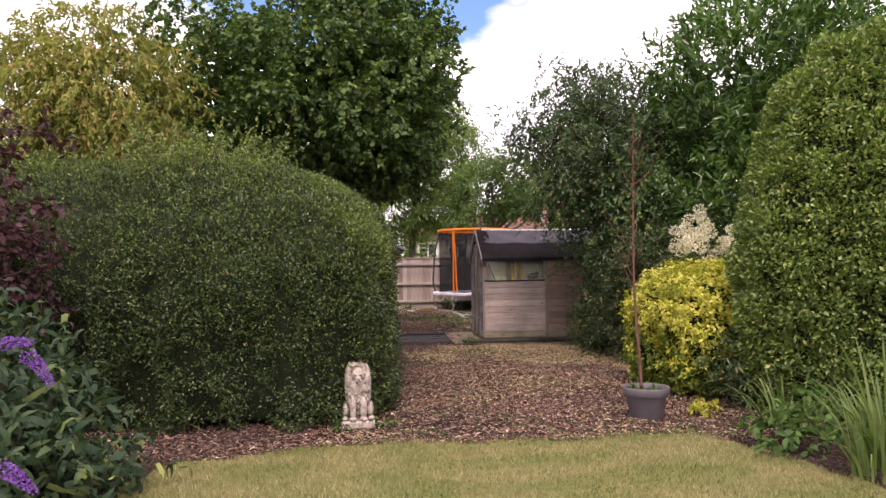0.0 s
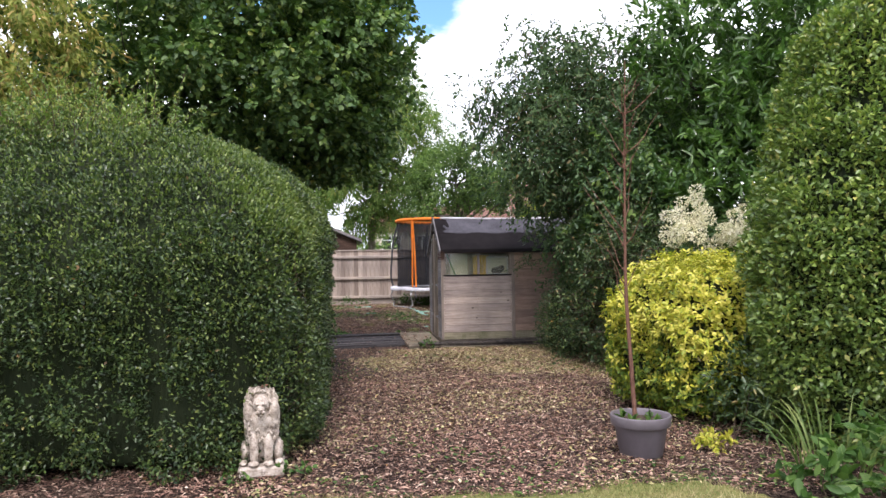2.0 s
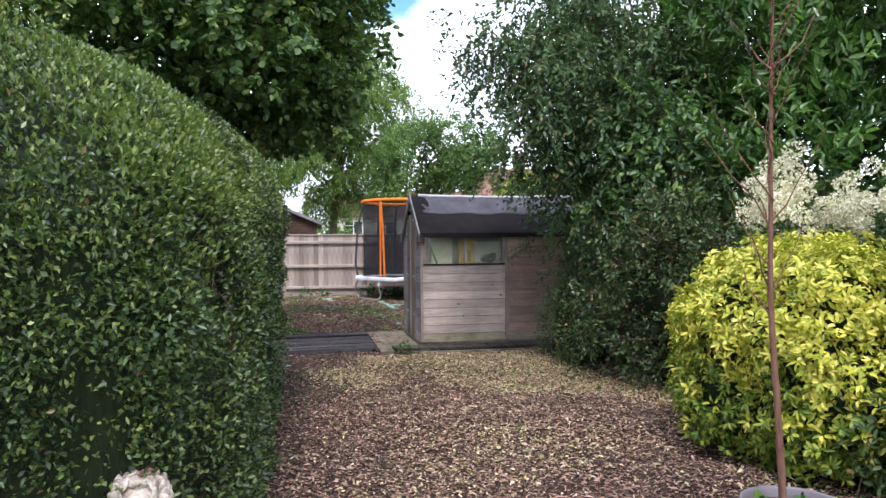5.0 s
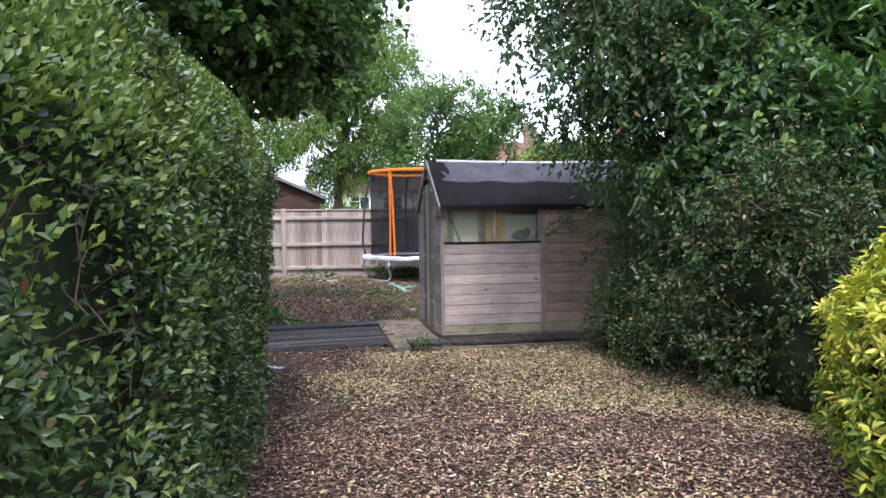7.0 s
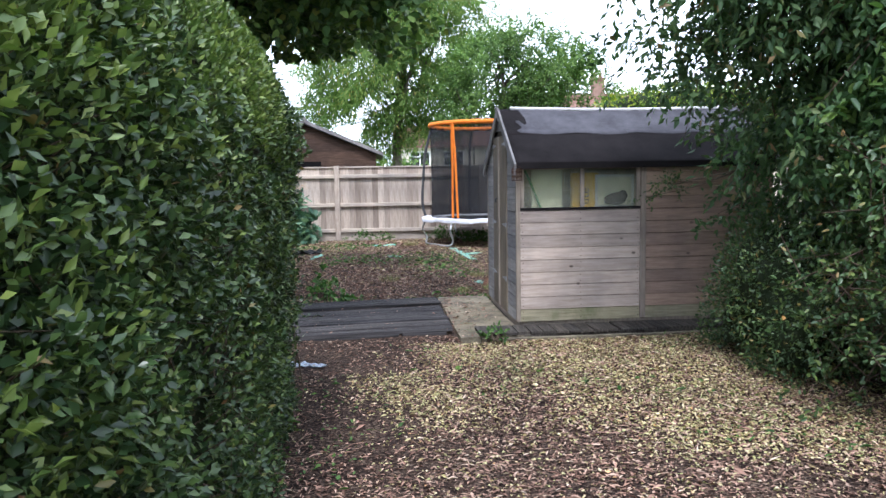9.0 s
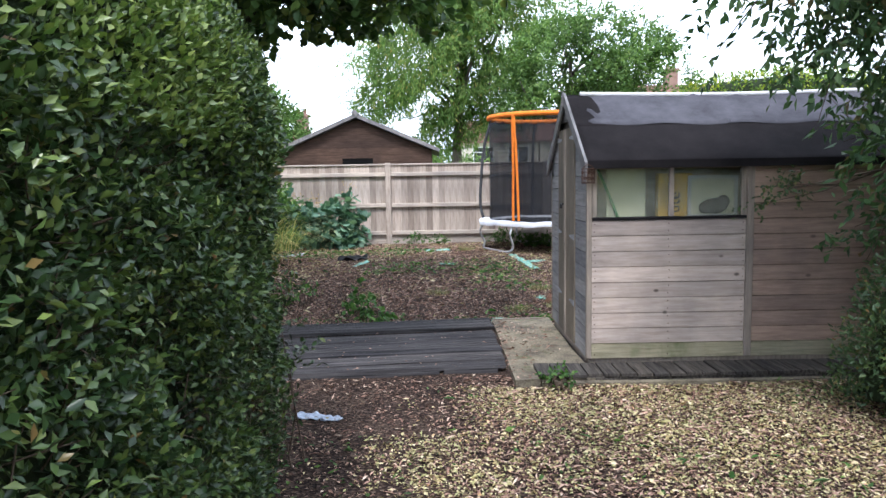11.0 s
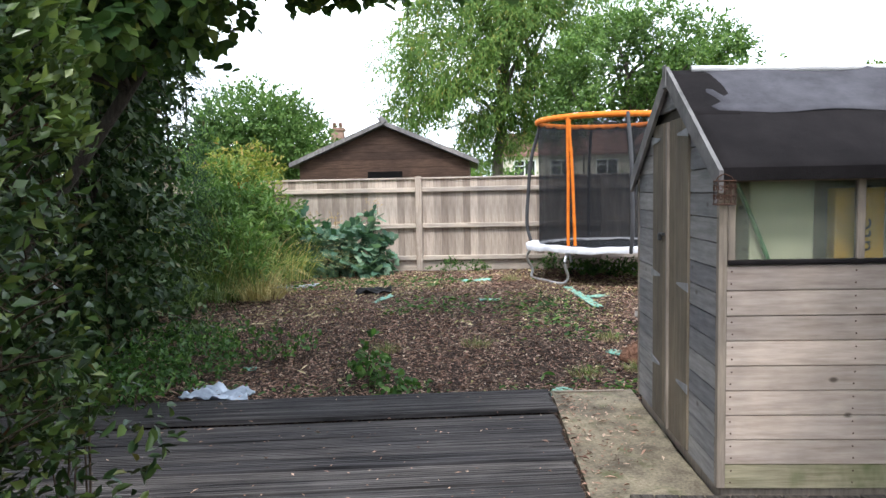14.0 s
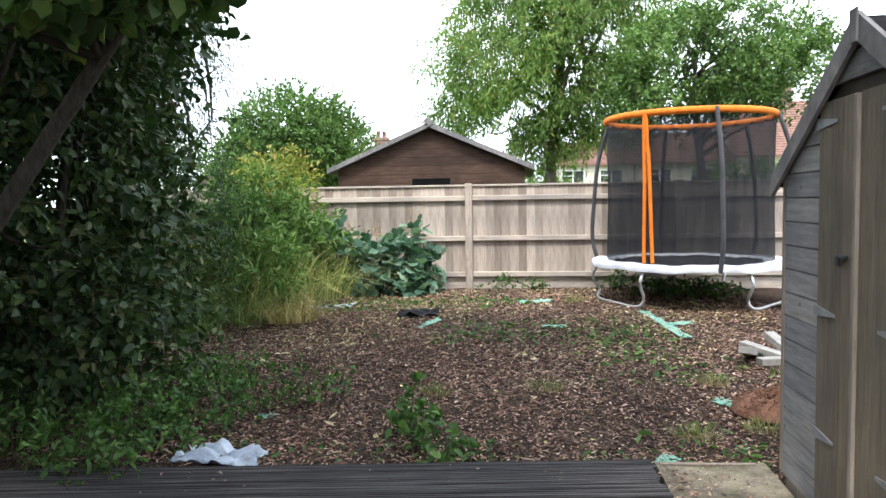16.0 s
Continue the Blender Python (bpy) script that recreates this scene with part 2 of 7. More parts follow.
M_SHEDRED = wood_mat("shed_sheltered_board", (0.20, 0.142, 0.112), (0.38, 0.285, 0.23), (0.45, 4, 5), knots=0.7, tint=0.5)
M_SHEDMOSS = wood_mat("shed_mossy_board", (0.17, 0.16, 0.10), (0.36, 0.335, 0.24), (0.5, 6, 9), stain=(0.11, 0.13, 0.05))
M_SHEDGABLE = wood_mat("shed_gable_board", (0.175, 0.172, 0.178), (0.33, 0.33, 0.34), (4, 0.45, 5), knots=0.6, tint=0.5)
M_DOORWOOD = wood_mat("shed_door_board", (0.115, 0.095, 0.07), (0.19, 0.165, 0.13), (6, 9, 0.6))
M_TRIM = wood_mat("shed_trim", (0.17, 0.145, 0.12), (0.31, 0.27, 0.23), (6, 6, 0.6))
M_BARGE = wood_mat("bargeboard", (0.12, 0.118, 0.12), (0.27, 0.265, 0.265), (4, 1.0, 1.0))
M_FENCE = wood_mat("fence_board", (0.36, 0.30, 0.255), (0.60, 0.535, 0.47), (7, 7, 0.5), tint=0.5, stain=(0.20, 0.15, 0.12), pieces=((0.58, 0.55, 0.53), (1.22, 1.2, 1.18)))
M_RAIL = wood_mat("fence_rail", (0.37, 0.31, 0.265), (0.60, 0.535, 0.465), (0.5, 7, 7), tint=0.2)
M_GARAGE = wood_mat("brown_board", (0.038, 0.024, 0.019), (0.095, 0.062, 0.047), (0.6, 6, 9))
M_DECK = wood_mat("deck_board", (0.016, 0.0155, 0.017), (0.115, 0.112, 0.117), (0.14, 6, 4), tint=0.5, lo=0.38, hi=0.66)
M_SLAT = wood_mat("walk_slat", (0.022, 0.020, 0.019), (0.095, 0.088, 0.08), (9, 0.4, 4), tint=0.5, lo=0.36)

M_CHIP = leaf_mat("bark_chip", [(0.0, (0.0605, 0.0363, 0.0297)), (0.35, (0.187, 0.11, 0.088)), (0.7, (0.374, 0.231, 0.184)), (0.93, (0.517, 0.369, 0.297)), (1.0, (0.704, 0.572, 0.473))], 0.03, 0.85, 0.15, 0.9)
M_LITTER = leaf_mat("dry_leaf", [(0.0, (0.224, 0.165, 0.0864)), (0.3, (0.392, 0.319, 0.162)), (0.5, (0.392, 0.396, 0.189)), (0.8, (0.582, 0.495, 0.302)), (0.95, (0.762, 0.649, 0.454)), (1.0, (0.56, 0.308, 0.14))], 0.15, 0.75, 0.2, 1.5)
M_STRAW = leaf_mat("straw_stem", [(0.0, (0.30, 0.24, 0.10)), (1.0, (0.56, 0.46, 0.24))], 0.2, 0.7, 0.2)
M_SEED = leaf_mat("seed_head", [(0.0, (0.34, 0.22, 0.11)), (1.0, (0.58, 0.42, 0.24))], 0.2, 0.8, 0.1)
M_POPPY = leaf_mat("red_petal", [(0.0, (0.6, 0.03, 0.02)), (1.0, (0.75, 0.06, 0.03))], 0.3, 0.6, 0.2)
M_SHEET = plain_mat("pale_plastic", (0.26, 0.31, 0.40), (0.56, 0.62, 0.70), 14, 0.45, 0.4)
M_GREENNET = plain_mat("faded_net", (0.13, 0.29, 0.22), (0.25, 0.42, 0.34), 12, 0.8, 0.2)


# ---- geometry helpers ----
def link_mesh(name, me, mat, parent=None, label="", kind=""):
    if mat is not None:
        for mm in mat if isinstance(mat, (list, tuple)) else (mat,):
            me.materials.append(mm)
    ob = new(name, me)
    if parent is not None:
        ob.parent = parent
    return tagged(ob, label=label, kind=kind)


def part(name, bm, mat, parent, label=""):
    me = bpy.data.meshes.new(name)
    bm.to_mesh(me)
    bm.free()
    return link_mesh(name, me, mat, parent, label)


def np_mesh(name, v, f):
    """A mesh from vertex and face arrays (all faces alike in corner count)."""
    me = bpy.data.meshes.new(name)
    v, f = np.asarray(v, np.float32), np.asarray(f, np.int32)
    me.vertices.add(len(v))
    me.vertices.foreach_set("co", v.ravel())
    k = f.shape[1]
    me.loops.add(f.size)
    me.loops.foreach_set("vertex_index", f.ravel())
    me.polygons.add(len(f))
    me.polygons.foreach_set("loop_start", np.arange(0, f.size, k, dtype=np.int32))
    me.update(calc_edges=True)
    return me


def thing(name, at, label, category, group="", kind=""):
    e = new(name)
    e.location = at
    return tagged(e, label, category, group, kind)


def box(bm, lo, hi, bevel=0.0, m=None):
    g = bmesh.ops.create_cube(bm, size=1.0)
    size = [b - a for a, b in zip(lo, hi)]
    mid = [(a + b) / 2 for a, b in zip(lo, hi)]
    mt = Matrix.Translation(mid) @ Matrix.Diagonal((*size, 1))
    bmesh.ops.transform(bm, matrix=mt, verts=g["verts"])
    vs = g["verts"]
    if bevel:
        es = list({e for v in vs for e in v.link_edges})
        r = bmesh.ops.bevel(bm, geom=es, offset=bevel, segments=1, affect="EDGES", profile=0.5)
        vs = list({v for f in r["faces"] for v in f.verts} | {v for v in vs if v.is_valid})
    if m is not None:
        bmesh.ops.transform(bm, matrix=m, verts=[v for v in vs if v.is_valid])
    return vs


def boxed(name, lo, hi, mat, parent, bevel=0.003, label="", m=None):
    bm = bmesh.new()
    box(bm, lo, hi, bevel, m)
    return part(name, bm, mat, parent, label)


def tube(path, radii, sides=8, cap=True):
    """Vertices and quads of a tapered tube along a path."""
    path = np.asarray(path, float)
    n = len(path)
    radii = np.broadcast_to(np.asarray(radii, float), (n,))
    tan = np.gradient(path, axis=0)
    tan /= np.linalg.norm(tan, axis=1)[:, None] + 1e-9
    ref = np.array([0, 0, 1.0]) if abs(tan[:, 2]).mean() < 0.8 else np.array([1.0, 0, 0])
    u = np.cross(tan, ref)
    u /= np.linalg.norm(u, axis=1)[:, None] + 1e-9
    w = np.cross(tan, u)
    a = np.linspace(0, 2 * np.pi, sides, endpoint=False)
    v = path[:, None] + radii[:, None, None] * (np.cos(a)[None, :, None] * u[:, None] + np.sin(a)[None, :, None] * w[:, None])
    i = np.arange(n - 1)[:, None] * sides
    k, k2 = np.arange(sides)[None], (np.arange(sides)[None] + 1) % sides
    q = np.stack([i + k, i + k2, i + sides + k2, i + sides + k], -1).reshape(-1, 4)
    return v.reshape(-1, 3), q


def tubes(name, specs, mat, parent, sides=8, label="", smooth=True):
    vs, fs, o = [], [], 0
    for path, radii in specs:
        v, f = tube(path, radii, sides)
        vs.append(v), fs.append(f + o)
        o += len(v)
    me = np_mesh(name, np.concatenate(vs), np.concatenate(fs))
    if smooth:
        me.polygons.foreach_set("use_smooth", np.ones(len(me.polygons), bool))
    return link_mesh(name, me, mat, parent, label)


def ring(cx, cy, z, r, n=48, a0=0.0, a1=2 * math.pi):
    a = np.linspace(a0, a1, n)
    return np.stack([cx + r * np.cos(a), cy + r * np.sin(a), np.full(n, z)], -1)


def unit(v):
    return v / (np.linalg.norm(v, axis=-1, keepdims=True) + 1e-9)


# outlines of a leaf: along, across, lift; and its triangles
LEAF = {
    "oval": ([(0, 0, 0), (0.28, 0.42, 0.10), (0.65, 0.40, 0.10), (1, 0, -0.08), (0.65, -0.40, 0.10), (0.28, -0.42, 0.10)], [(0, 1, 2), (0, 2, 3), (0, 3, 4), (0, 4, 5)]),
    "fold": ([(0, 0, 0), (0.48, 0.5, 0.16), (1, 0, 0), (0.48, -0.5, 0.16)], [(0, 1, 2), (0, 2, 3)]),
    "lobed": ([(0, 0, 0), (-0.04, 0.34, 0.06), (0.28, 0.52, 0.1), (0.42, 0.3, 0.05), (0.78, 0.36, 0.06), (1, 0, -0.06), (0.78, -0.36, 0.06), (0.42, -0.3, 0.05), (0.28, -0.52, 0.1), (-0.04, -0.34, 0.06)],
              [(0, i, i + 1) for i in range(1, 9)]),
    "broad": ([(0, 0, 0), (-0.05, 0.26, 0.04), (0.22, 0.48, 0.08), (0.55, 0.42, 0.08), (0.82, 0.2, 0.03), (1, 0, -0.06), (0.82, -0.2, 0.03), (0.55, -0.42, 0.08), (0.22, -0.48, 0.08), (-0.05, -0.26, 0.04)],
              [(0, i, i + 1) for i in range(1, 9)]),
    "strap": ([(0, 0.5, 0), (0, -0.5, 0), (0.35, 0.55, 0.28), (0.35, -0.55, 0.28), (0.7, 0.4, 0.22), (0.7, -0.4, 0.22), (1, 0, -0.15)],
              [(0, 1, 3), (0, 3, 2), (2, 3, 5), (2, 5, 4), (4, 5, 6)]),
    "blade": ([(0, 0.5, 0), (0, -0.5, 0), (0.5, 0.0, 0.1), (1, 0, 0)], [(0, 1, 2), (1, 3, 2), (0, 2, 3)]),
}


def leaf_cloud(name, P, D, N, L, W, mat, parent, shape="oval", label="", rng=None, kind="", vary=None):
    """Leaves at points P with tips towards D, upper sides towards N."""
    rng = rng or np.random.default_rng(5)
    n = len(P)
    pts, tris = LEAF[shape]
    pts = np.array(pts, float)
    D = unit(D)
    S = unit(np.cross(D, N))
    U = np.cross(S, D)
    L = L * (rng.uniform(0.7, 1.3, n) if vary is None else np.clip(rng.lognormal(0, vary, n), 0.3, 3.0))
    W = W * (rng.uniform(0.75, 1.25, n) if vary is None else np.clip(rng.lognormal(0, vary * 0.7, n), 0.4, 2.2))
    curl = rng.uniform(0.3, 1.5, n)
    v = (P[:, None] + (pts[None, :, 0] * L[:, None])[..., None] * D[:, None]
         + (pts[None, :, 1] * W[:, None])[..., None] * S[:, None]
         + (pts[None, :, 2] * (np.minimum(L, W * 3) * curl)[:, None])[..., None] * U[:, None])
    f = (np.array(tris)[None] + (np.arange(n) * len(pts))[:, None, None]).reshape(-1, 3)
    me = np_mesh(name, v.reshape(-1, 3), f)
    return link_mesh(name, me, mat, parent, label, kind)


def lump(p, seed, scale):
    """Smooth uneven numbers between about -1 and 1 for points."""
    r = np.random.default_rng(seed)
    out = np.zeros(len(p))
    for o in range(3):
        for _ in range(4):
            k = r.normal(size=3) * scale * 2 ** o
            out += np.sin(p @ k + r.uniform(0, 6.28)) / 2 ** o / 3.5
    return out


def rounded_core(centre, half, eh=6.0, ev=3.0, div=26, bumpy=0.06, seed=1, scale=2.0, zmin=None):
    """A clipped-bush surface: boxy or round, a little uneven. Vertices and triangles."""
    g = np.linspace(-1, 1, div)
    a, b = np.meshgrid(g, g, indexing="ij")
    a, b, o = a.ravel(), b.ravel(), np.ones(div * div)
    vs, fs, off = [], [], 0
    i, j = np.meshgrid(np.arange(div - 1), np.arange(div - 1), indexing="ij")
    q = (i * div + j).ravel()
    quad = np.stack([q, q + div, q + div + 1, q + 1], -1)
    for p, flip in (((o, a, b), 0), ((-o, a, b), 1), ((a, o, b), 1), ((a, -o, b), 0), ((a, b, o), 0), ((a, b, -o), 1)):
        vs.append(np.stack(p, -1))
        fs.append((quad[:, ::-1] if flip else quad) + off)
        off += div * div
    d = np.concatenate(vs)
    h = (np.abs(d[:, 0]) ** eh + np.abs(d[:, 1]) ** eh) ** (1 / eh)
    if isinstance(ev, tuple):   # rounder at the near end, squarer at the far end
        ev = ev[0] + (ev[1] - ev[0]) * (d[:, 1] * 0.5 + 0.5)
    r = (h ** ev + np.abs(d[:, 2]) ** ev) ** (1 / ev)
    p = d / r[:, None] * np.array(half)
    nrm = unit(p / np.array(half) ** 2)
    p = p + np.array(centre)
    p += nrm * (lump(p, seed, scale) * bumpy)[:, None]
    if zmin is not None:
        p[:, 2] = np.maximum(p[:, 2], zmin)
    f = np.concatenate(fs)
    _, first, back = np.unique(np.round(d, 5), axis=0, return_index=True, return_inverse=True)
    f = back.ravel()[f]
    return p[first], np.concatenate([f[:, :3], f[:, [0, 2, 3]]])


def on_surface(p, tri, n, rng, weight=None):
    a, b, c = p[tri[:, 0]], p[tri[:, 1]], p[tri[:, 2]]
    cr = np.cross(b - a, c - a)
    area = np.linalg.norm(cr, axis=1) / 2
    nr = unit(cr)
    w = area * (weight(nr, (a + b + c) / 3) if weight else 1)
    k = rng.choice(len(tri), n, p=w / w.sum())
    u, v = rng.random(n), rng.random(n)
    s = u + v > 1
    u[s], v[s] = 1 - u[s], 1 - v[s]
    return a[k] + u[:, None] * (b - a)[k] + v[:, None] * (c - a)[k], nr[k]


def clipped_foliage(root, p, tri, n, L, W, mat, seed, weight=None, shape="oval", deep=0.05, out=0.6, inner=True, label="", tuft=0.045, gaps=(1.25, 0.9, 0.3), lie=(0.7, 0.5), grain=6.5):
    """The leafy skin of a hedge or bush, on a solid core coloured dark as the shade within."""
    rng = np.random.default_rng(seed)
    P, N = on_surface(p, tri, n, rng, weight)
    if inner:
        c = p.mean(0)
        link_mesh("shade_core", np_mesh("shade_core", p - unit(p - c) * 0.14, tri), M_INNERSHADE, root)
    clump = lump(P, seed + 5, grain)
    P = P + N * (rng.uniform(-deep, deep * 0.7, n) + clump * tuft)[:, None]
    k = rng.random(n) < np.clip(gaps[0] + clump * gaps[1], gaps[2], 1)
    P, N, n = P[k], N[k], int(k.sum())
    D = unit(N * out + rng.normal(size=(n, 3)) * 0.6 + np.array([0, 0, 0.15]))
    U = unit(N * lie[0] + np.array([0, 0, lie[1]]) + rng.normal(size=(n, 3)) * 0.45)
    return leaf_cloud("foliage", P, D, U, L, W, mat, root, shape, label, rng)


def in_crown(blobs, n, rng, shell=0.45):
    b = np.array(blobs, float)
    vol = b[:, 3] * b[:, 4] * b[:, 5]
    k = rng.choice(len(b), n, p=vol ** 0.8 / (vol ** 0.8).sum())
    d = unit(rng.normal(size=(n, 3)))
    r = rng.uniform(shell ** 3, 1, n) ** (1 / 3)
    return b[k, :3] + d * r[:, None] * b[k, 3:], d


def sprays(blobs, n, per, twig, rng, droop=0.25, spread=0.8, shell=0.45, upright=0.6):
    """Leafy shoots through a crown: where each leaf sits, where it points, its upper side."""
    c, d = in_crown(blobs, n, rng, shell)
    t = unit(d * 0.8 + rng.normal(size=(n, 3)) * 0.55 + np.array([0, 0, -droop]))
    s = np.linspace(0.05, 1, per)[None, :, None]
    ln = twig * rng.uniform(0.6, 1.4, (n, 1, 1))
    P = c[:, None] + t[:, None] * s * ln + rng.normal(size=(n, per, 3)) * twig * 0.06
    P[..., 2] -= (s[..., 0] ** 2) * ln[..., 0] * droop * 0.6
    side = unit(rng.normal(size=(n, per, 3)))
    D = unit(t[:, None] * 0.6 + side * spread + np.array([0, 0, -droop]))
    N = unit(np.array([0, 0, upright]) + d[:, None] * 0.5 + rng.normal(size=(n, per, 3)) * 0.5)
    return P.reshape(-1, 3), D.reshape(-1, 3), N.reshape(-1, 3), c, t, ln[:, 0, 0]


def limb(a, b, bend, rng, k=7):
    a, b = np.array(a, float), np.array(b, float)
    s = np.linspace(0, 1, k)[:, None]
    off = rng.normal(size=3) * bend * np.linalg.norm(b - a)
    return a + (b - a) * s + off * np.sin(s * np.pi) + rng.normal(size=(k, 3)) * 0.02 * np.linalg.norm(b - a) * np.sin(s * np.pi)


def tree(name, base, stems, blobs, n, per, twig, L, W, mat, label, category="tree", bark=None, shape="fold", seed=3, droop=0.25,
         limbs=10, twigs=0, shell=0.45, r0=0.12, upright=0.6, spread=0.8, keep=None):
    """stems: lists of points from the ground up. Limbs run from the stems to the crown's masses."""
    rng = np.random.default_rng(seed)
    bark = bark or M_BARK
    root = thing(name, base, label, category)
    root_inv = np.array(base, float)
    specs = []
    for st in stems:
        st = np.array(st, float)
        k = np.linspace(0, 1, 12)
        q = np.stack([np.interp(k, np.linspace(0, 1, len(st)), st[:, i]) for i in range(3)], -1)
        q += np.stack([lump(q, seed + i, 0.9) for i in range(3)], -1) * 0.03
        specs.append((q - root_inv, r0 * (1 - 0.72 * k) * (1 + 0.25 * np.exp(-k * 14))))
    tubes("trunk", specs, bark, root, 10)
    br = []
    ends, _ = in_crown(blobs, limbs, rng, 0.3)
    for e in ends:
        st = np.array(stems[rng.integers(len(stems))], float)
        k = rng.uniform(0.45, 0.95)
        a = np.array([np.interp(k, np.linspace(0, 1, len(st)), st[:, i]) for i in range(3)])
        q = limb(a, e, 0.08, rng)
        br.append((q - root_inv, np.linspace(r0 * 0.42, r0 * 0.07, len(q))))
    for one in br:
        tubes("limb", [one], bark, root, 6)
    P, D, N, c, t, ln = sprays(blobs, n, per, twig, rng, droop, spread, shell, upright)
    if twigs:
        tw = [(np.stack([c[i] - t[i] * 0.15, c[i] + t[i] * ln[i] * 0.5, c[i] + t[i] * ln[i]]) - root_inv, [0.006, 0.004, 0.002]) for i in range(min(twigs, n))]
        tagged(tubes("twig_work", tw, M_TWIG, root, 3), kind="stuff")
    if keep is not None:
        k = keep(P)
        P, D, N = P[k], D[k], N[k]
    leaf_cloud("crown", P - root_inv, D, N, L, W, mat, root, shape, "", rng)
    return root


# ---- ground ----
def ground_z(x, y):
    """The height of the ground: level at first, a gentle rise behind the shed."""
    y = np.asarray(y, float)
    s = np.clip((y - 1.5) / 6.0, 0, 1)
    return 0.2 * s * s * (3 - 2 * s)


def surf(x, y):
    """The ground with its small unevenness."""
    x, y = np.asarray(x, float), np.asarray(y, float)
    p2 = np.stack([x, y, 0 * x], -1)
    near = (np.abs(x + 1) < 5.2) & (y > -7.4) & (y < 9.2)
    return ground_z(x, y) - 0.012 + np.where(near, 0.012 * lump(p2, 4, 3.5) + 0.02 * lump(p2, 9, 1.0), 0.004 * lump(p2, 5, 2))


def axis(dense_lo, dense_hi, step, far):
    a = np.arange(dense_lo, dense_hi + step / 2, step)
    g = np.array([1, 3, 8, 20, 50, 120, 300, far], float)
    return np.concatenate([dense_lo - g[::-1], a, dense_hi + g])


def lawn_edge(x):
    x = np.asarray(x, float)
    e = -7.5 + 0.05 * np.sin(x * 2.3) + 0.03 * np.sin(x * 7 + 1) - 3.2 * np.clip(x - 0.6, 0, 3) ** 1.1 - 0.25 * np.clip(-2.2 - x, 0, 4) - 3.0 * np.clip(-3.4 - x, 0, 3)
    return np.maximum(e, -9.5 + 0.06 * np.sin(x * 1.9))


def mulch_mat():
    m = Mat("bark_mulch")
    v = m.n("ShaderNodeTexVoronoi", Scale=70.0)
    m.link(m.coords((1, 1.4, 1)), v.inputs["Vector"])
    sep = m.n("ShaderNodeSeparateColor")
    m.link(v.outputs["Color"], sep.inputs["Color"])
    c = m.ramp(sep.outputs["Red"], [(0.0, (0.014, 0.010, 0.009)), (0.4, (0.034, 0.023, 0.020)), (0.75, (0.075, 0.052, 0.042)), (1.0, (0.18, 0.14, 0.11))])
    c = m.mix(c, m.ramp(m.noise(1.1, 4), [(0.35, (0.55, 0.5, 0.48)), (0.65, (1.2, 1.15, 1.05))]), 0.9, "MULTIPLY")
    m.color(c).rough(0.95, 0.1).bump(v.outputs["Distance"], 0.7, 0.02)
    return m.m


def lawn_mat():
    m = Mat("dry_lawn")
    a = m.ramp(m.noise(55, 5, 0.7), [(0.3, (0.085, 0.105, 0.035)), (0.55, (0.165, 0.168, 0.065)), (0.75, (0.31, 0.265, 0.13))])
    b = m.ramp(m.noise(1.3, 4), [(0.35, (0.72, 0.85, 0.65)), (0.65, (1.25, 1.12, 1.08))])
    m.color(m.mix(a, b, 0.9, "MULTIPLY")).rough(0.95, 0.1).bump(m.noise(80, 3), 0.5, 0.02)
    return m.m


def far_mat():
    m = Mat("rough_grass")
    m.color(m.ramp(m.noise(0.9, 6, 0.7), [(0.3, (0.05, 0.09, 0.025)), (0.7, (0.14, 0.18, 0.05))])).rough(0.95, 0.1)
    return m.m


M_MULCH, M_LAWN, M_FAR = mulch_mat(), lawn_mat(), far_mat()


def build_ground():
    xs, ys = axis(-6.0, 4.0, 0.1, 900), axis(-14.0, 9.0, 0.1, 900)
    X, Y = np.meshgrid(xs, ys, indexing="ij")
    x, y = X.ravel(), Y.ravel()
    v = np.stack([x, y, surf(x, y)], -1)
    ny = len(ys)
    i, j = np.meshgrid(np.arange(len(xs) - 1), np.arange(ny - 1), indexing="ij")
    q = (i * ny + j).ravel()
    f = np.stack([q, q + ny, q + ny + 1, q + 1], -1)
    me = np_mesh("ground", v, f)
    c = v[f].mean(1)
    idx = np.where(c[:, 1] < lawn_edge(c[:, 0]) + 0.03 * lump(c, 3, 9), 1, 0)
    idx = np.where((c[:, 1] > 9) | (np.abs(c[:, 0] + 1) > 9) | (c[:, 1] < -16), 2, idx)
    ob = link_mesh("ground", me, [M_MULCH, M_LAWN, M_FAR], None, "", "structure")
    me.polygons.foreach_set("material_index", idx.astype(np.int32))
    me.polygons.foreach_set("use_smooth", np.ones(len(f), bool))
    tagged(ob, "level garden ground, dry lawn giving way to bark mulch", "ground")


build_ground()


# ---- the shed ----
SH_L, SH_D, SH_E, SH_R, SH_B = 2.45, 1.62, 1.56, 2.08, 0.08   # length, depth, eaves, ridge, base
ROOF_SLOPE = (SH_R - SH_E) / (SH_D / 2)


def felt_mat(name, a, b):
    m = Mat(name)
    f = m.noise(3.0, 7, 0.7)
    m.color(m.ramp(f, [(0.3, a), (0.7, b)])).rough(0.95, 0.06).bump(m.noise(160, 2), 0.5, 0.004)
    return m.m


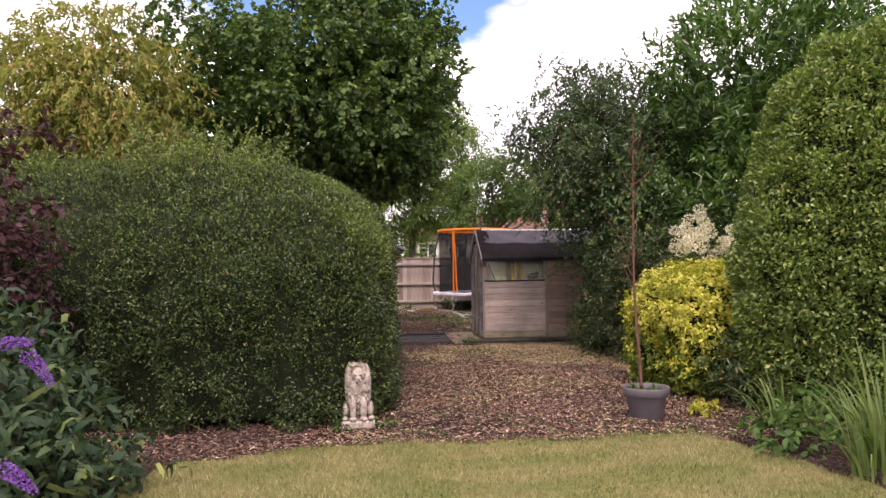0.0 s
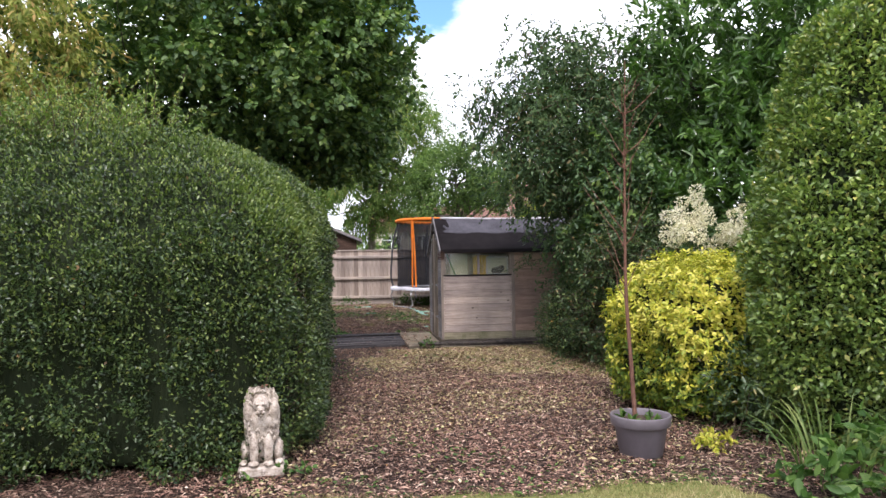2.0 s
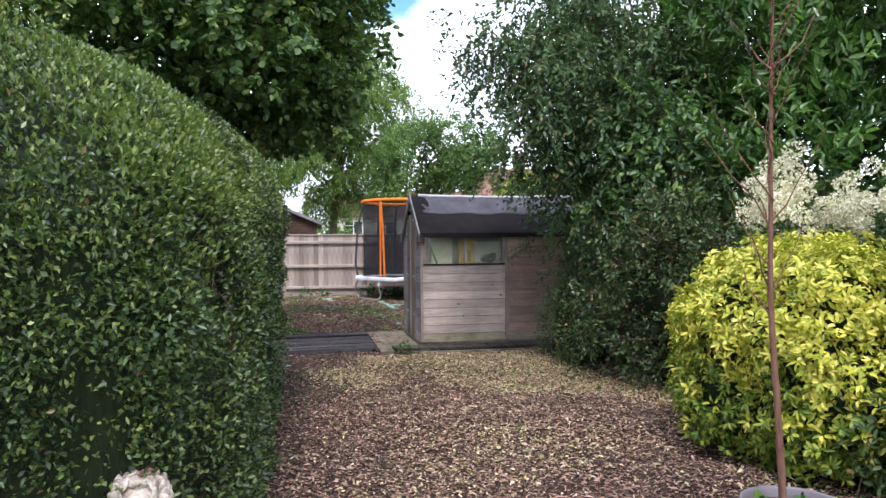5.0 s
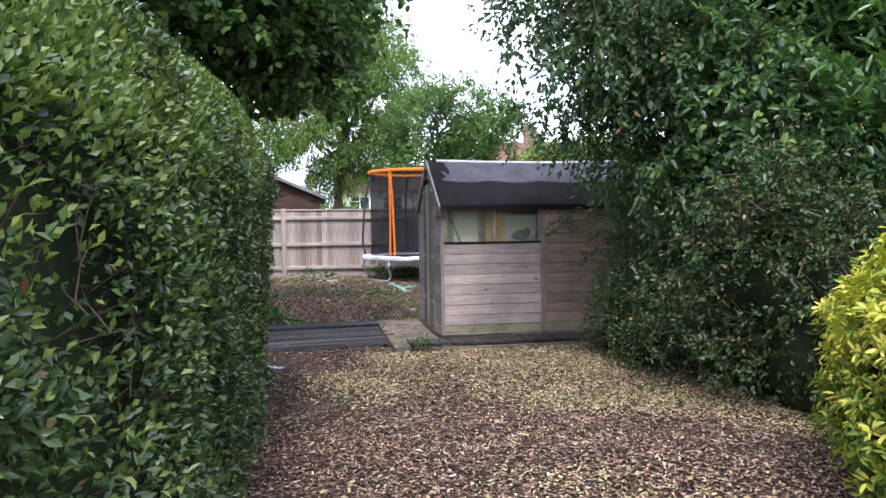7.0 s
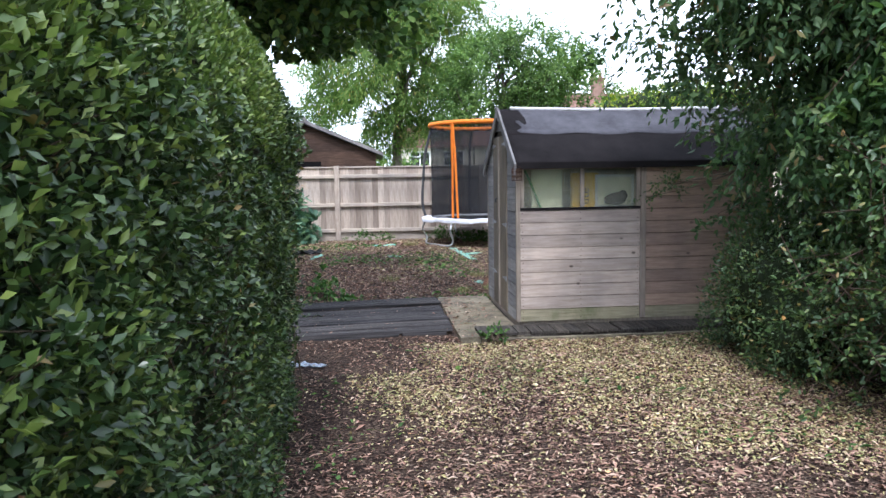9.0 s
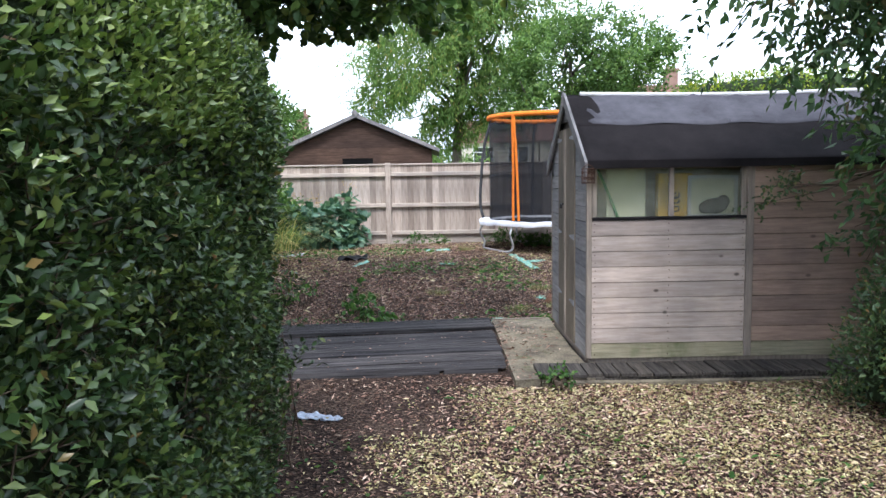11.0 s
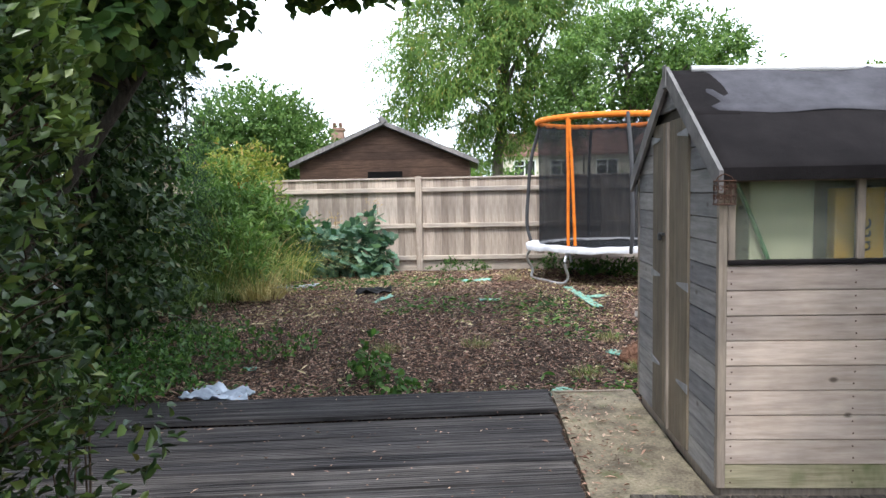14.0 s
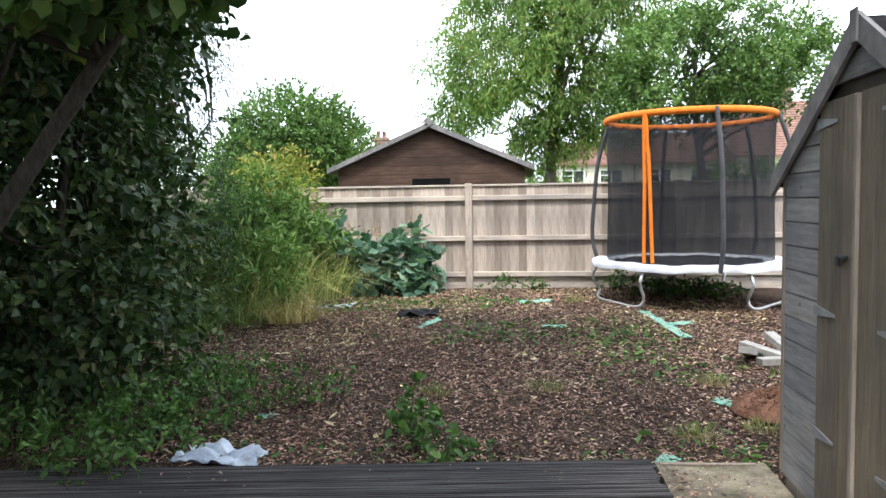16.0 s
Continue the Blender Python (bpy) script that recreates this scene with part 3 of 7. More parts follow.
def glass_mat(name, tint=(0.86, 0.87, 0.81), rough=0.06):
    m = Mat(name)
    t = m.n("ShaderNodeBsdfTransparent")
    t.inputs["Color"].default_value = (*tint, 1)
    g = m.n("ShaderNodeBsdfGlossy", Roughness=rough)
    fr = m.n("ShaderNodeFresnel", IOR=1.5)
    d = m.n("ShaderNodeBsdfDiffuse")
    d.inputs["Color"].default_value = (0.42, 0.44, 0.38, 1)
    s0 = m.n("ShaderNodeMixShader")
    m.link(m.ramp(m.noise(3.0, 5), [(0.3, (0.06, 0.06, 0.06)), (0.75, (0.18, 0.18, 0.18))]), s0.inputs["Fac"])
    m.link(t.outputs["BSDF"], s0.inputs[1])
    m.link(d.outputs["BSDF"], s0.inputs[2])
    s = m.n("ShaderNodeMixShader")
    m.link(fr.outputs["Fac"], s.inputs["Fac"])
    m.link(s0.outputs["Shader"], s.inputs[1])
    m.link(g.outputs["BSDF"], s.inputs[2])
    m.link(s.outputs["Shader"], m.out.inputs["Surface"])
    return m.m


M_FELT = felt_mat("roofing_felt", (0.009, 0.008, 0.0085), (0.020, 0.0175, 0.0185))
M_FELTOLD = felt_mat("faded_felt", (0.045, 0.044, 0.052), (0.105, 0.103, 0.118))
M_GLASS = glass_mat("dusty_pane")
M_CLEAR = glass_mat("house_pane", (0.25, 0.28, 0.30), 0.03)
M_STEEL = plain_mat("galvanised_steel", (0.42, 0.42, 0.43), (0.62, 0.62, 0.63), 9, 0.42, 0.5, 0.85)
M_HINGE = plain_mat("dull_hinge", (0.17, 0.17, 0.18), (0.29, 0.29, 0.30), 14, 0.6, 0.35, 0.2)
M_RUST = plain_mat("rusty_wire", (0.04, 0.022, 0.016), (0.10, 0.05, 0.032), 30, 0.85, 0.2, 0.3, 0.3)
M_BLACKIRON = plain_mat("black_iron", (0.012, 0.012, 0.013), (0.03, 0.03, 0.032), 20, 0.5, 0.4)
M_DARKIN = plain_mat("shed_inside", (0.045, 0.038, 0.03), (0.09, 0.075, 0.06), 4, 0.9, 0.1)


def lap_board(bm, axis_dir, a, b, z0, z1, thick, face):
    """One overlapping board: thicker at its lower edge. axis_dir 0 runs along x with its face at y, 1 along y with its face at x."""
    t0, t1, e = thick, thick * 0.3, 0.002
    prof = [(0, z0), (-t0 + e, z0), (-t0, z0 + e), (-t0 * 0.93, z1 - 0.007), (-t1, z1), (0, z1)]
    vs = []
    for end in (a, b):
        lo, hi = end if isinstance(end, tuple) else (end, end)
        row = []
        for o, z in prof:
            c = lo + (hi - lo) * (z - z0) / (z1 - z0)
            row.append(bm.verts.new((c, face + o, z) if axis_dir == 0 else (face + o, c, z)))
        vs.append(row)
    n = len(prof)
    for i in range(n):
        k = (i + 1) % n
        bm.faces.new((vs[0][i], vs[0][k], vs[1][k], vs[1][i]))
    bm.faces.new(vs[0][::-1]), bm.faces.new(vs[1])
    bmesh.ops.recalc_face_normals(bm, faces=bm.faces)


def build_shed():
    shed = thing("garden_shed", (0, 0, 0), "weathered grey timber shed with black felt roof and double doors", "shed")
    boxed("floor_frame", (0.02, 0.02, 0.0), (SH_L, SH_D - 0.02, SH_B), M_TRIM, shed)
    # walls behind the boards, with the window's opening left free
    t = 0.03
    wx0, wx1, wz0, wz1 = 0.06, 1.16, 1.13, 1.50
    boxed("front_panel", (0.0, 0.02, SH_B), (SH_L, 0.02 + t, wz0), M_DARKIN, shed)
    boxed("front_panel", (wx1, 0.02, wz0), (SH_L, 0.02 + t, SH_E), M_DARKIN, shed)
    boxed("front_panel", (0.0, 0.02, wz1), (wx1, 0.02 + t, SH_E), M_DARKIN, shed)
    boxed("back_panel", (0.0, SH_D - t, SH_B), (SH_L, SH_D, SH_E), M_SHED, shed)
    for x in (0.02, SH_L - t):
        bm = bmesh.new()
        vs = []
        for xx in (x, x + t):
            vs.append([bm.verts.new((xx, y, z)) for y, z in ((0.055, SH_B), (SH_D - t - 0.005, SH_B), (SH_D - t - 0.005, SH_E), (SH_D / 2, SH_R - 0.03), (0.055, SH_E))])
        bm.faces.new(vs[0]), bm.faces.new(vs[1][::-1])
        for i in range(5):
            bm.faces.new((vs[0][i], vs[1][i], vs[1][(i + 1) % 5], vs[0][(i + 1) % 5]))
        bmesh.ops.recalc_face_normals(bm, faces=bm.faces)
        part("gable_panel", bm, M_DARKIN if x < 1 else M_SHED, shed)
    # boards of the front
    pitch = (wz0 - 0.02 - SH_B) / 9.0
    zs = [SH_B + pitch * i for i in range(14)]
    for i in range(13):
        z0, z1 = zs[i], min(zs[i] + pitch - 0.0005, SH_E)
        if z1 - z0 < 0.03:
            continue
        spans = [(0.035, 1.165)] if i < 9 else []
        spans.append((1.222, SH_L))
        for a, b in spans:
            bm = bmesh.new()
            lap_board(bm, 0, a, b, z0, z1, 0.021 + 0.002 * math.sin(i * 3.1), 0.02)
            part("board", bm, M_SHEDMOSS if i == 0 else M_SHED if a < 1 else M_SHEDRED, shed)
    # nail heads on the front boards
    bm = bmesh.new()
    bmesh.ops.create_circle(bm, cap_ends=True, radius=0.0042, segments=8, matrix=Matrix.Rotation(radians(90), 4, "X"))
    nail = bpy.data.meshes.new("nail")
    bm.to_mesh(nail)
    bm.free()
    nail.materials.append(M_RUST)
    for i in range(9):
        for x in (0.055, 0.60, 1.145):
            for dz in (0.03, 0.085):
                ob = new("nail", nail)
                ob.parent = shed
                ob.location = (x + 0.004 * math.sin(i * 5 + dz * 90), -0.0055, zs[i] + dz)
    # boards of the gable end, at each side of the doors and above them
    d0, d1, dtop = 0.45, 1.18, 1.83
    gp = 0.113
    for i in range(18):
        z0 = SH_B + gp * i
        z1 = min(z0 + gp - 0.0005, SH_R - 0.04)
        if z1 - z0 < 0.02:
            continue
        lo = tuple(max(0.035, (z - SH_E) / ROOF_SLOPE + 0.012) for z in (z0, z1))
        hi = tuple(SH_D - v for v in lo)
        if z0 < dtop - 0.03:
            spans = [(lo, d0), (d1, hi)] if max(lo) < d0 - 0.01 else []
        else:
            spans = [(lo, SH_D / 2 - 0.001), (SH_D / 2 + 0.001, hi)]
        for a, b in spans:
            bm = bmesh.new()
            lap_board(bm, 1, a, b, z0, z1, 0.021, 0.02)
            part("board", bm, M_SHEDGABLE, shed)
    # trims
    boxed("corner_post", (-0.004, -0.004, SH_B), (0.034, 0.034, SH_E - 0.02), M_TRIM, shed)
    boxed("corner_post", (-0.004, SH_D - 0.034, SH_B), (0.034, SH_D + 0.004, SH_E - 0.02), M_TRIM, shed)
    boxed("batten", (1.167, -0.012, SH_B), (1.22, 0.02, SH_E - 0.03), M_TRIM, shed)
    boxed("window_sill", (0.035, -0.012, wz0 - 0.018), (1.166, 0.035, wz0), M_FELT, shed)
    win = part("window", bmesh_boxes([((0.036, 0.0, wz0 + 0.001), (0.07, 0.03, wz1)), ((0.60, 0.0, wz0 + 0.001), (0.635, 0.03, wz1)), ((1.13, 0.0, wz0 + 0.001), (1.164, 0.03, wz1)),
                                      ((0.07, 0.004, wz1 - 0.02), (1.13, 0.03, wz1))]), M_TRIM, shed, "weathered timber window frame")
    for a, b in ((0.07, 0.60), (0.635, 1.13)):
        pane = boxed("pane", (a, 0.012, wz0 + 0.002), (b, 0.016, wz1 - 0.021), M_GLASS, win, 0.0, "dusty pane with a greenish film")
        pane.visible_shadow = False
    # doors
    for a, b in ((d0 + 0.004, (d0 + d1) / 2 - 0.012), ((d0 + d1) / 2 + 0.022, d1 - 0.004)):
        door = thing_part("door", shed)
        n = 3
        for k in range(n):
            w = (b - a) / n
            boxed("plank", (-0.012, a + w * k + 0.001, SH_B + 0.012), (0.012, a + w * (k + 1) - 0.001, dtop - 0.004), M_DOORWOOD, door, 0.002)
    boxed("door_batten", (-0.026, (d0 + d1) / 2 - 0.013, SH_B + 0.01), (0.012, (d0 + d1) / 2 + 0.021, dtop - 0.01), M_TRIM, shed, 0.004, "worn pale cover strip between the doors")
    for z in (0.42, 0.95, 1.74):
        for y0, s in ((d1 + 0.015, -1), (d0 - 0.015, 1)):
            bm = bmesh.new()
            a = [(-0.0175, y0, z + 0.024), (-0.0175, y0 + s * 0.2, z + 0.006), (-0.0175, y0 + s * 0.2, z - 0.006), (-0.0175, y0, z - 0.024)]
            va = [bm.verts.new(c) for c in a]
            vb = [bm.verts.new((c[0] + 0.005, c[1], c[2])) for c in a]
            bm.faces.new(va), bm.faces.new(vb[::-1])
            for i in range(4):
                bm.faces.new((va[i], vb[i], vb[(i + 1) % 4], va[(i + 1) % 4]))
            bmesh.ops.recalc_face_normals(bm, faces=bm.faces)
            part("strap_hinge", bm, M_HINGE, shed, "galvanised strap hinge")
    bm = bmesh.new()
    box(bm, (-0.032, 0.885, 1.19), (-0.014, 0.955, 1.205), 0.003)
    box(bm, (-0.04, 0.93, 1.16), (-0.022, 0.955, 1.20), 0.003)
    part("latch", bm, M_BLACKIRON, shed, "small black door latch")
    # roof: deck boards, felt with a sagging skin, bargeboards
    for side in (0, 1):
        for nm, s0, s1, lift, xa, mat, lab in (("roof_felt", 0.0, 0.58, 0.0, -0.02, M_FELT, "black mineral felt"), ("upper_felt", 0.52, 1.0, 0.006, 0.13, M_FELTOLD, "faded sagging felt strip with folds"), ("verge_felt", 0.50, 1.0, 0.002, -0.02, M_FELT, "black mineral felt")):
            n, k = 40, 10
            x = np.linspace(xa, (SH_L + 0.05) if nm != "verge_felt" else 0.22, n)
            s = np.linspace(s0, s1, k)
            X, S = np.meshgrid(x, s, indexing="ij")
            if nm == "upper_felt":
                wob = 0.025 * np.sin(S * 31) + 0.015 * np.sin(S * 73)
                X = X + wob * (np.arange(n)[:, None] == 0)
                S = S + 0.012 * np.sin(X * 11) * (np.arange(k)[None] == 0)
            y = -0.075 + (SH_D / 2 + 0.075) * S
            z = SH_E + ROOF_SLOPE * y + 0.02 + lift
            sag = -0.018 * np.sin(np.clip((X - 0.1) / SH_L, 0, 1) * np.pi) * S
            fold = 0.022 * np.exp(-((X - 1.05 - 0.25 * (1 - S)) / 0.022) ** 2) * (S > 0.55) + 0.026 * np.exp(-((X - 1.42 - 0.3 * (1 - S)) / 0.028) ** 2) * (S > 0.55) + 0.006 * np.sin(X * 9 + S * 4) * S
            z = z + sag + (fold if nm == "upper_felt" else 0)
            yy_ = SH_D - y if side else y
            v = np.stack([X, yy_, z], -1).reshape(-1, 3)
            lowv = v - np.array([0, 0, 0.022 if nm == "roof_felt" else 0.005])
            i, j = np.meshgrid(np.arange(n - 1), np.arange(k - 1), indexing="ij")
            q = (i * k + j).ravel()
            f = np.stack([q, q + k, q + k + 1, q + 1], -1)
            o = n * k
            ed = np.array(list(range(0, k)) + [a * k + k - 1 for a in range(1, n)] + [(n - 1) * k + b for b in range(k - 2, -1, -1)] + [a * k for a in range(n - 2, 0, -1)])
            rim = np.stack([ed, np.roll(ed, -1), np.roll(ed, -1) + o, ed + o], -1)
            link_mesh(nm, np_mesh(nm, np.concatenate([v, lowv]), np.concatenate([f, f[:, ::-1] + o, rim])), mat, shed, lab)
        # eaves strip of hanging felt
        yy = -0.078 if not side else SH_D + 0.072
        boxed("felt_edge", (-0.016, yy, SH_E - 0.075), (SH_L + 0.04, yy + 0.006, SH_E - 0.016), M_FELT, shed, 0.001)
        for x0 in (-0.036, SH_L + 0.05):
            bm = bmesh.new()
            ya, yb = -0.09, SH_D / 2
            pts = [(ya, SH_E + ROOF_SLOPE * ya + 0.03), (yb, SH_R + 0.042), (yb, SH_R - 0.062), (ya, SH_E + ROOF_SLOPE * ya - 0.068)]
            if side:
                pts = [(SH_D - y_, z_) for y_, z_ in pts]
            va = [bm.verts.new((x0, *c)) for c in pts]
            vb = [bm.verts.new((x0 + 0.02, *c)) for c in pts]
            bm.faces.new(va), bm.faces.new(vb[::-1])
            for i in range(4):
                bm.faces.new((va[i], vb[i], vb[(i + 1) % 4], va[(i + 1) % 4]))
            bmesh.ops.recalc_face_normals(bm, faces=bm.faces)
            part("bargeboard", bm, M_BARGE, shed)
    tubes("ridge_cap", [(np.stack([np.linspace(0.1, SH_L, 12), np.full(12, SH_D / 2), SH_R + 0.024 - 0.018 * np.sin(np.linspace(0, 1, 12) * np.pi)], -1), 0.022)], M_RIDGE, shed, 8, "pale worn ridge strip")
    boxed("finial", (-0.046, SH_D / 2 - 0.03, SH_R - 0.075), (-0.037, SH_D / 2 + 0.03, SH_R + 0.05), M_BARGE, shed, 0.002)
    return shed


def bmesh_boxes(list_of, bevel=0.002):
    bm = bmesh.new()
    for lo, hi in list_of:
        box(bm, lo, hi, bevel)
    return bm


def thing_part(name, parent):
    e = new(name)
    e.parent = parent
    return e


M_RIDGE = plain_mat("worn_ridge", (0.42, 0.41, 0.42), (0.62, 0.61, 0.62), 8, 0.8, 0.2)
build_shed()

# ---- deck, slab and walk in front of the shed ----


def slab_mat():
    m = Mat("mossy_concrete")
    a = m.ramp(m.noise(3.2, 7, 0.7), [(0.32, (0.07, 0.06, 0.048)), (0.5, (0.18, 0.155, 0.115)), (0.7, (0.31, 0.27, 0.195))])
    b = m.ramp(m.noise(60, 3, 0.7), [(0.35, (0.6, 0.58, 0.55)), (0.6, (1.1, 1.1, 1.08))])
    c = m.mix(a, b, 0.8, "MULTIPLY")
    c = m.mix(c, (0.06, 0.075, 0.025), m.ramp(m.noise(5.5, 5), [(0.56, (0, 0, 0)), (0.68, (0.65, 0.65, 0.65))]))
    m.color(c).rough(0.93, 0.12).bump(m.noise(45, 5), 0.6, 0.01)
    return m.m


M_SLAB = slab_mat()


def build_deck():
    deck = thing("timber_deck", (-1.75, 0.85, 0), "weathered grey grooved timber decking with gaps and moss", "decking")
    deck.location = (0, 0, 0)
    rng = random.Random(4)
    y = -0.10
    widths = [0.145] * 11 + [0.12]
    for i, w in enumerate(widths):
        x1 = -0.59 + 0.105 * (y + 0.1) + rng.uniform(-0.012, 0.012)
        x0 = -4.1 + rng.uniform(-0.05, 0.05)
        zt = 0.035 + (0.03 if i in (8,) else 0) + rng.uniform(-0.008, 0.006)
        bm = bmesh.new()
        # grooved profile
        prof = [(0, zt - 0.028)]
        ng = 6
        for g in range(ng):
            a = w * (g + 0.12) / ng
            b = w * (g + 0.72) / ng
            prof += [(a, zt), (b, zt), (b + w * 0.03, zt - 0.008), (w * (g + 1) / ng, zt - 0.008)]
        prof[-1] = (w - 0.006, zt - 0.004)
        prof[-2] = (w - 0.01, zt)
        prof += [(w - 0.006, zt - 0.028)]
        tilt = rng.uniform(-0.008, 0.008)
        ends = []
        for k, x in enumerate((x0, x1)):
            ends.append([bm.verts.new((x, y + a + (tilt if k else 0), z + (0.004 if k else 0))) for a, z in prof])
        for a in range(len(prof)):
            b = (a + 1) % len(prof)
            bm.faces.new((ends[0][a], ends[0][b], ends[1][b], ends[1][a]))
        bm.faces.new(ends[0]), bm.faces.new(ends[1])
        bmesh.ops.recalc_face_normals(bm, faces=bm.faces)
        part("deck_board", bm, M_DECK, deck)
        y += w + (0.034 if i == 7 else rng.uniform(0.004, 0.012))
    for a, b in ((-4.1, -2.3), (-2.28, -1.1), (-1.07, -0.66)):
        boxed("joist", (a, -0.125 + rng.uniform(-0.012, 0.012), -0.09), (b, -0.10, 0.014 + rng.uniform(-0.01, 0.006)), M_DECK, deck, 0.004)
    turn = Matrix.Translation((-0.58, 0.05, 0)) @ Matrix.Rotation(radians(6), 4, "Z") @ Matrix.Translation((0.58, 0.1, 0))
    deck.matrix_world = turn
    return deck


build_deck()


def uneven_slab(name, lo, hi, mat, label, category, cut=8, amp=0.006, seed=2):
    bm = bmesh.new()
    box(bm, lo, hi)
    bmesh.ops.subdivide_edges(bm, edges=bm.edges[:], cuts=cut, use_grid_fill=True)
    for v in bm.verts:
        p = np.array([v.co])
        k = lump(p, seed, 6.0)[0]
        v.co.z += amp * k
        v.co.x += amp * 1.5 * lump(p, seed + 3, 5.0)[0]
        v.co.y += amp * 1.5 * lump(p, seed + 5, 5.0)[0]
    me = bpy.data.meshes.new(name)
    bm.to_mesh(me)
    bm.free()
    ob = link_mesh(name, me, mat)
    return tagged(ob, label, category)


tagged(uneven_slab("concrete_slab", (-0.565, -0.33, -0.06), (0.0, 1.86, 0.022), M_SLAB, "stained mossy concrete slab beside the shed doors", "slab"), kind="structure")


def build_walk():
    root = thing("slatted_walk", (0, 0, 0), "narrow walk of short dark weathered slats along the shed", "walkway")
    rng = random.Random(8)
    x = -0.40
    while x < 2.5:
        w = 0.115
        boxed("slat", (x, -0.33 + rng.uniform(-0.012, 0.012), 0.03), (x + w - 0.008, -0.012, 0.055 + rng.uniform(-0.003, 0.003)), M_SLAT, root, 0.003)
        x += w
    boxed("bearer", (-0.40, -0.32, -0.03), (2.5, -0.27, 0.029), M_SLAT, root, 0.003)
    boxed("bearer", (-0.40, -0.07, -0.03), (2.5, -0.02, 0.029), M_SLAT, root, 0.003)
    tagged(uneven_slab("edging_kerb", (-0.38, -0.39, -0.05), (2.5, -0.335, 0.012), M_SLAB, "pale concrete edging along the slatted walk", "kerb", 5, 0.004), kind="structure")


build_walk()


# ---- fence ----
def build_fence():
    fence = thing("timber_fence", (0, 8.4, 0), "pale weathered closeboard fence with posts and three rails", "fence")
    fence.location = (0, 0, 0)
    rng = random.Random(5)
    x = -7.2
    gz = float(ground_z(0, 8.4))
    me_cache = {}
    while x < 8.0:
        w = 0.118
        k = rng.randrange(6)
        if k not in me_cache:
            bm = bmesh.new()
            hgt = 1.335 + rng.uniform(-0.006, 0.006)
            pr = [(0, 0), (w + 0.012, -0.008 - 0.004 * rng.random()), (w + 0.012, 0.004), (0, 0.012)]
            e0 = [bm.verts.new((a, b, 0)) for a, b in pr]
            e1 = [bm.verts.new((a, b, hgt)) for a, b in pr]
            bm.faces.new(e0), bm.faces.new(e1[::-1])
            for i in range(4):
                bm.faces.new((e0[i], e1[i], e1[(i + 1) % 4], e0[(i + 1) % 4]))
            bmesh.ops.recalc_face_normals(bm, faces=bm.faces)
            me = bpy.data.meshes.new("fence_board")
            bm.to_mesh(me)
            bm.free()
            me.materials.append(M_FENCE)
            me_cache[k] = me
        ob = new("fence_board", me_cache[k])
        ob.parent = fence
        ob.location = (x, 8.43, gz + 0.14 + rng.uniform(-0.004, 0.004))
        x += w
    for px in (-7.9, -4.95, -2.0, 0.95, 3.9, 6.85):
        boxed("fence_post", (px - 0.05, 8.34, gz - 0.2), (px + 0.05, 8.425, 1.715), M_FENCE, fence, 0.006)
    for z in (1.50, 0.92, 0.40):
        for a, b in ((-7.85, -5.0), (-4.9, -2.05), (-1.95, 0.9), (1.0, 3.85), (3.95, 6.8)):
            boxed("rail", (a, 8.375, z - 0.035), (b, 8.42, z + 0.04), M_RAIL, fence, 0.008)
    boxed("gravel_board", (-7.9, 8.425, gz - 0.1), (8, 8.45, gz + 0.138), M_RAIL, fence, 0.003)
    boxed("capping", (-7.9, 8.40, 1.672), (8, 8.45, 1.70), M_RAIL, fence, 0.004)


build_fence()


# ---- neighbour's brown garage ----
M_WINDOWDARK = plain_mat("dark_opening", (0.006, 0.006, 0.006), (0.012, 0.011, 0.011), 6, 0.95, 0.03)


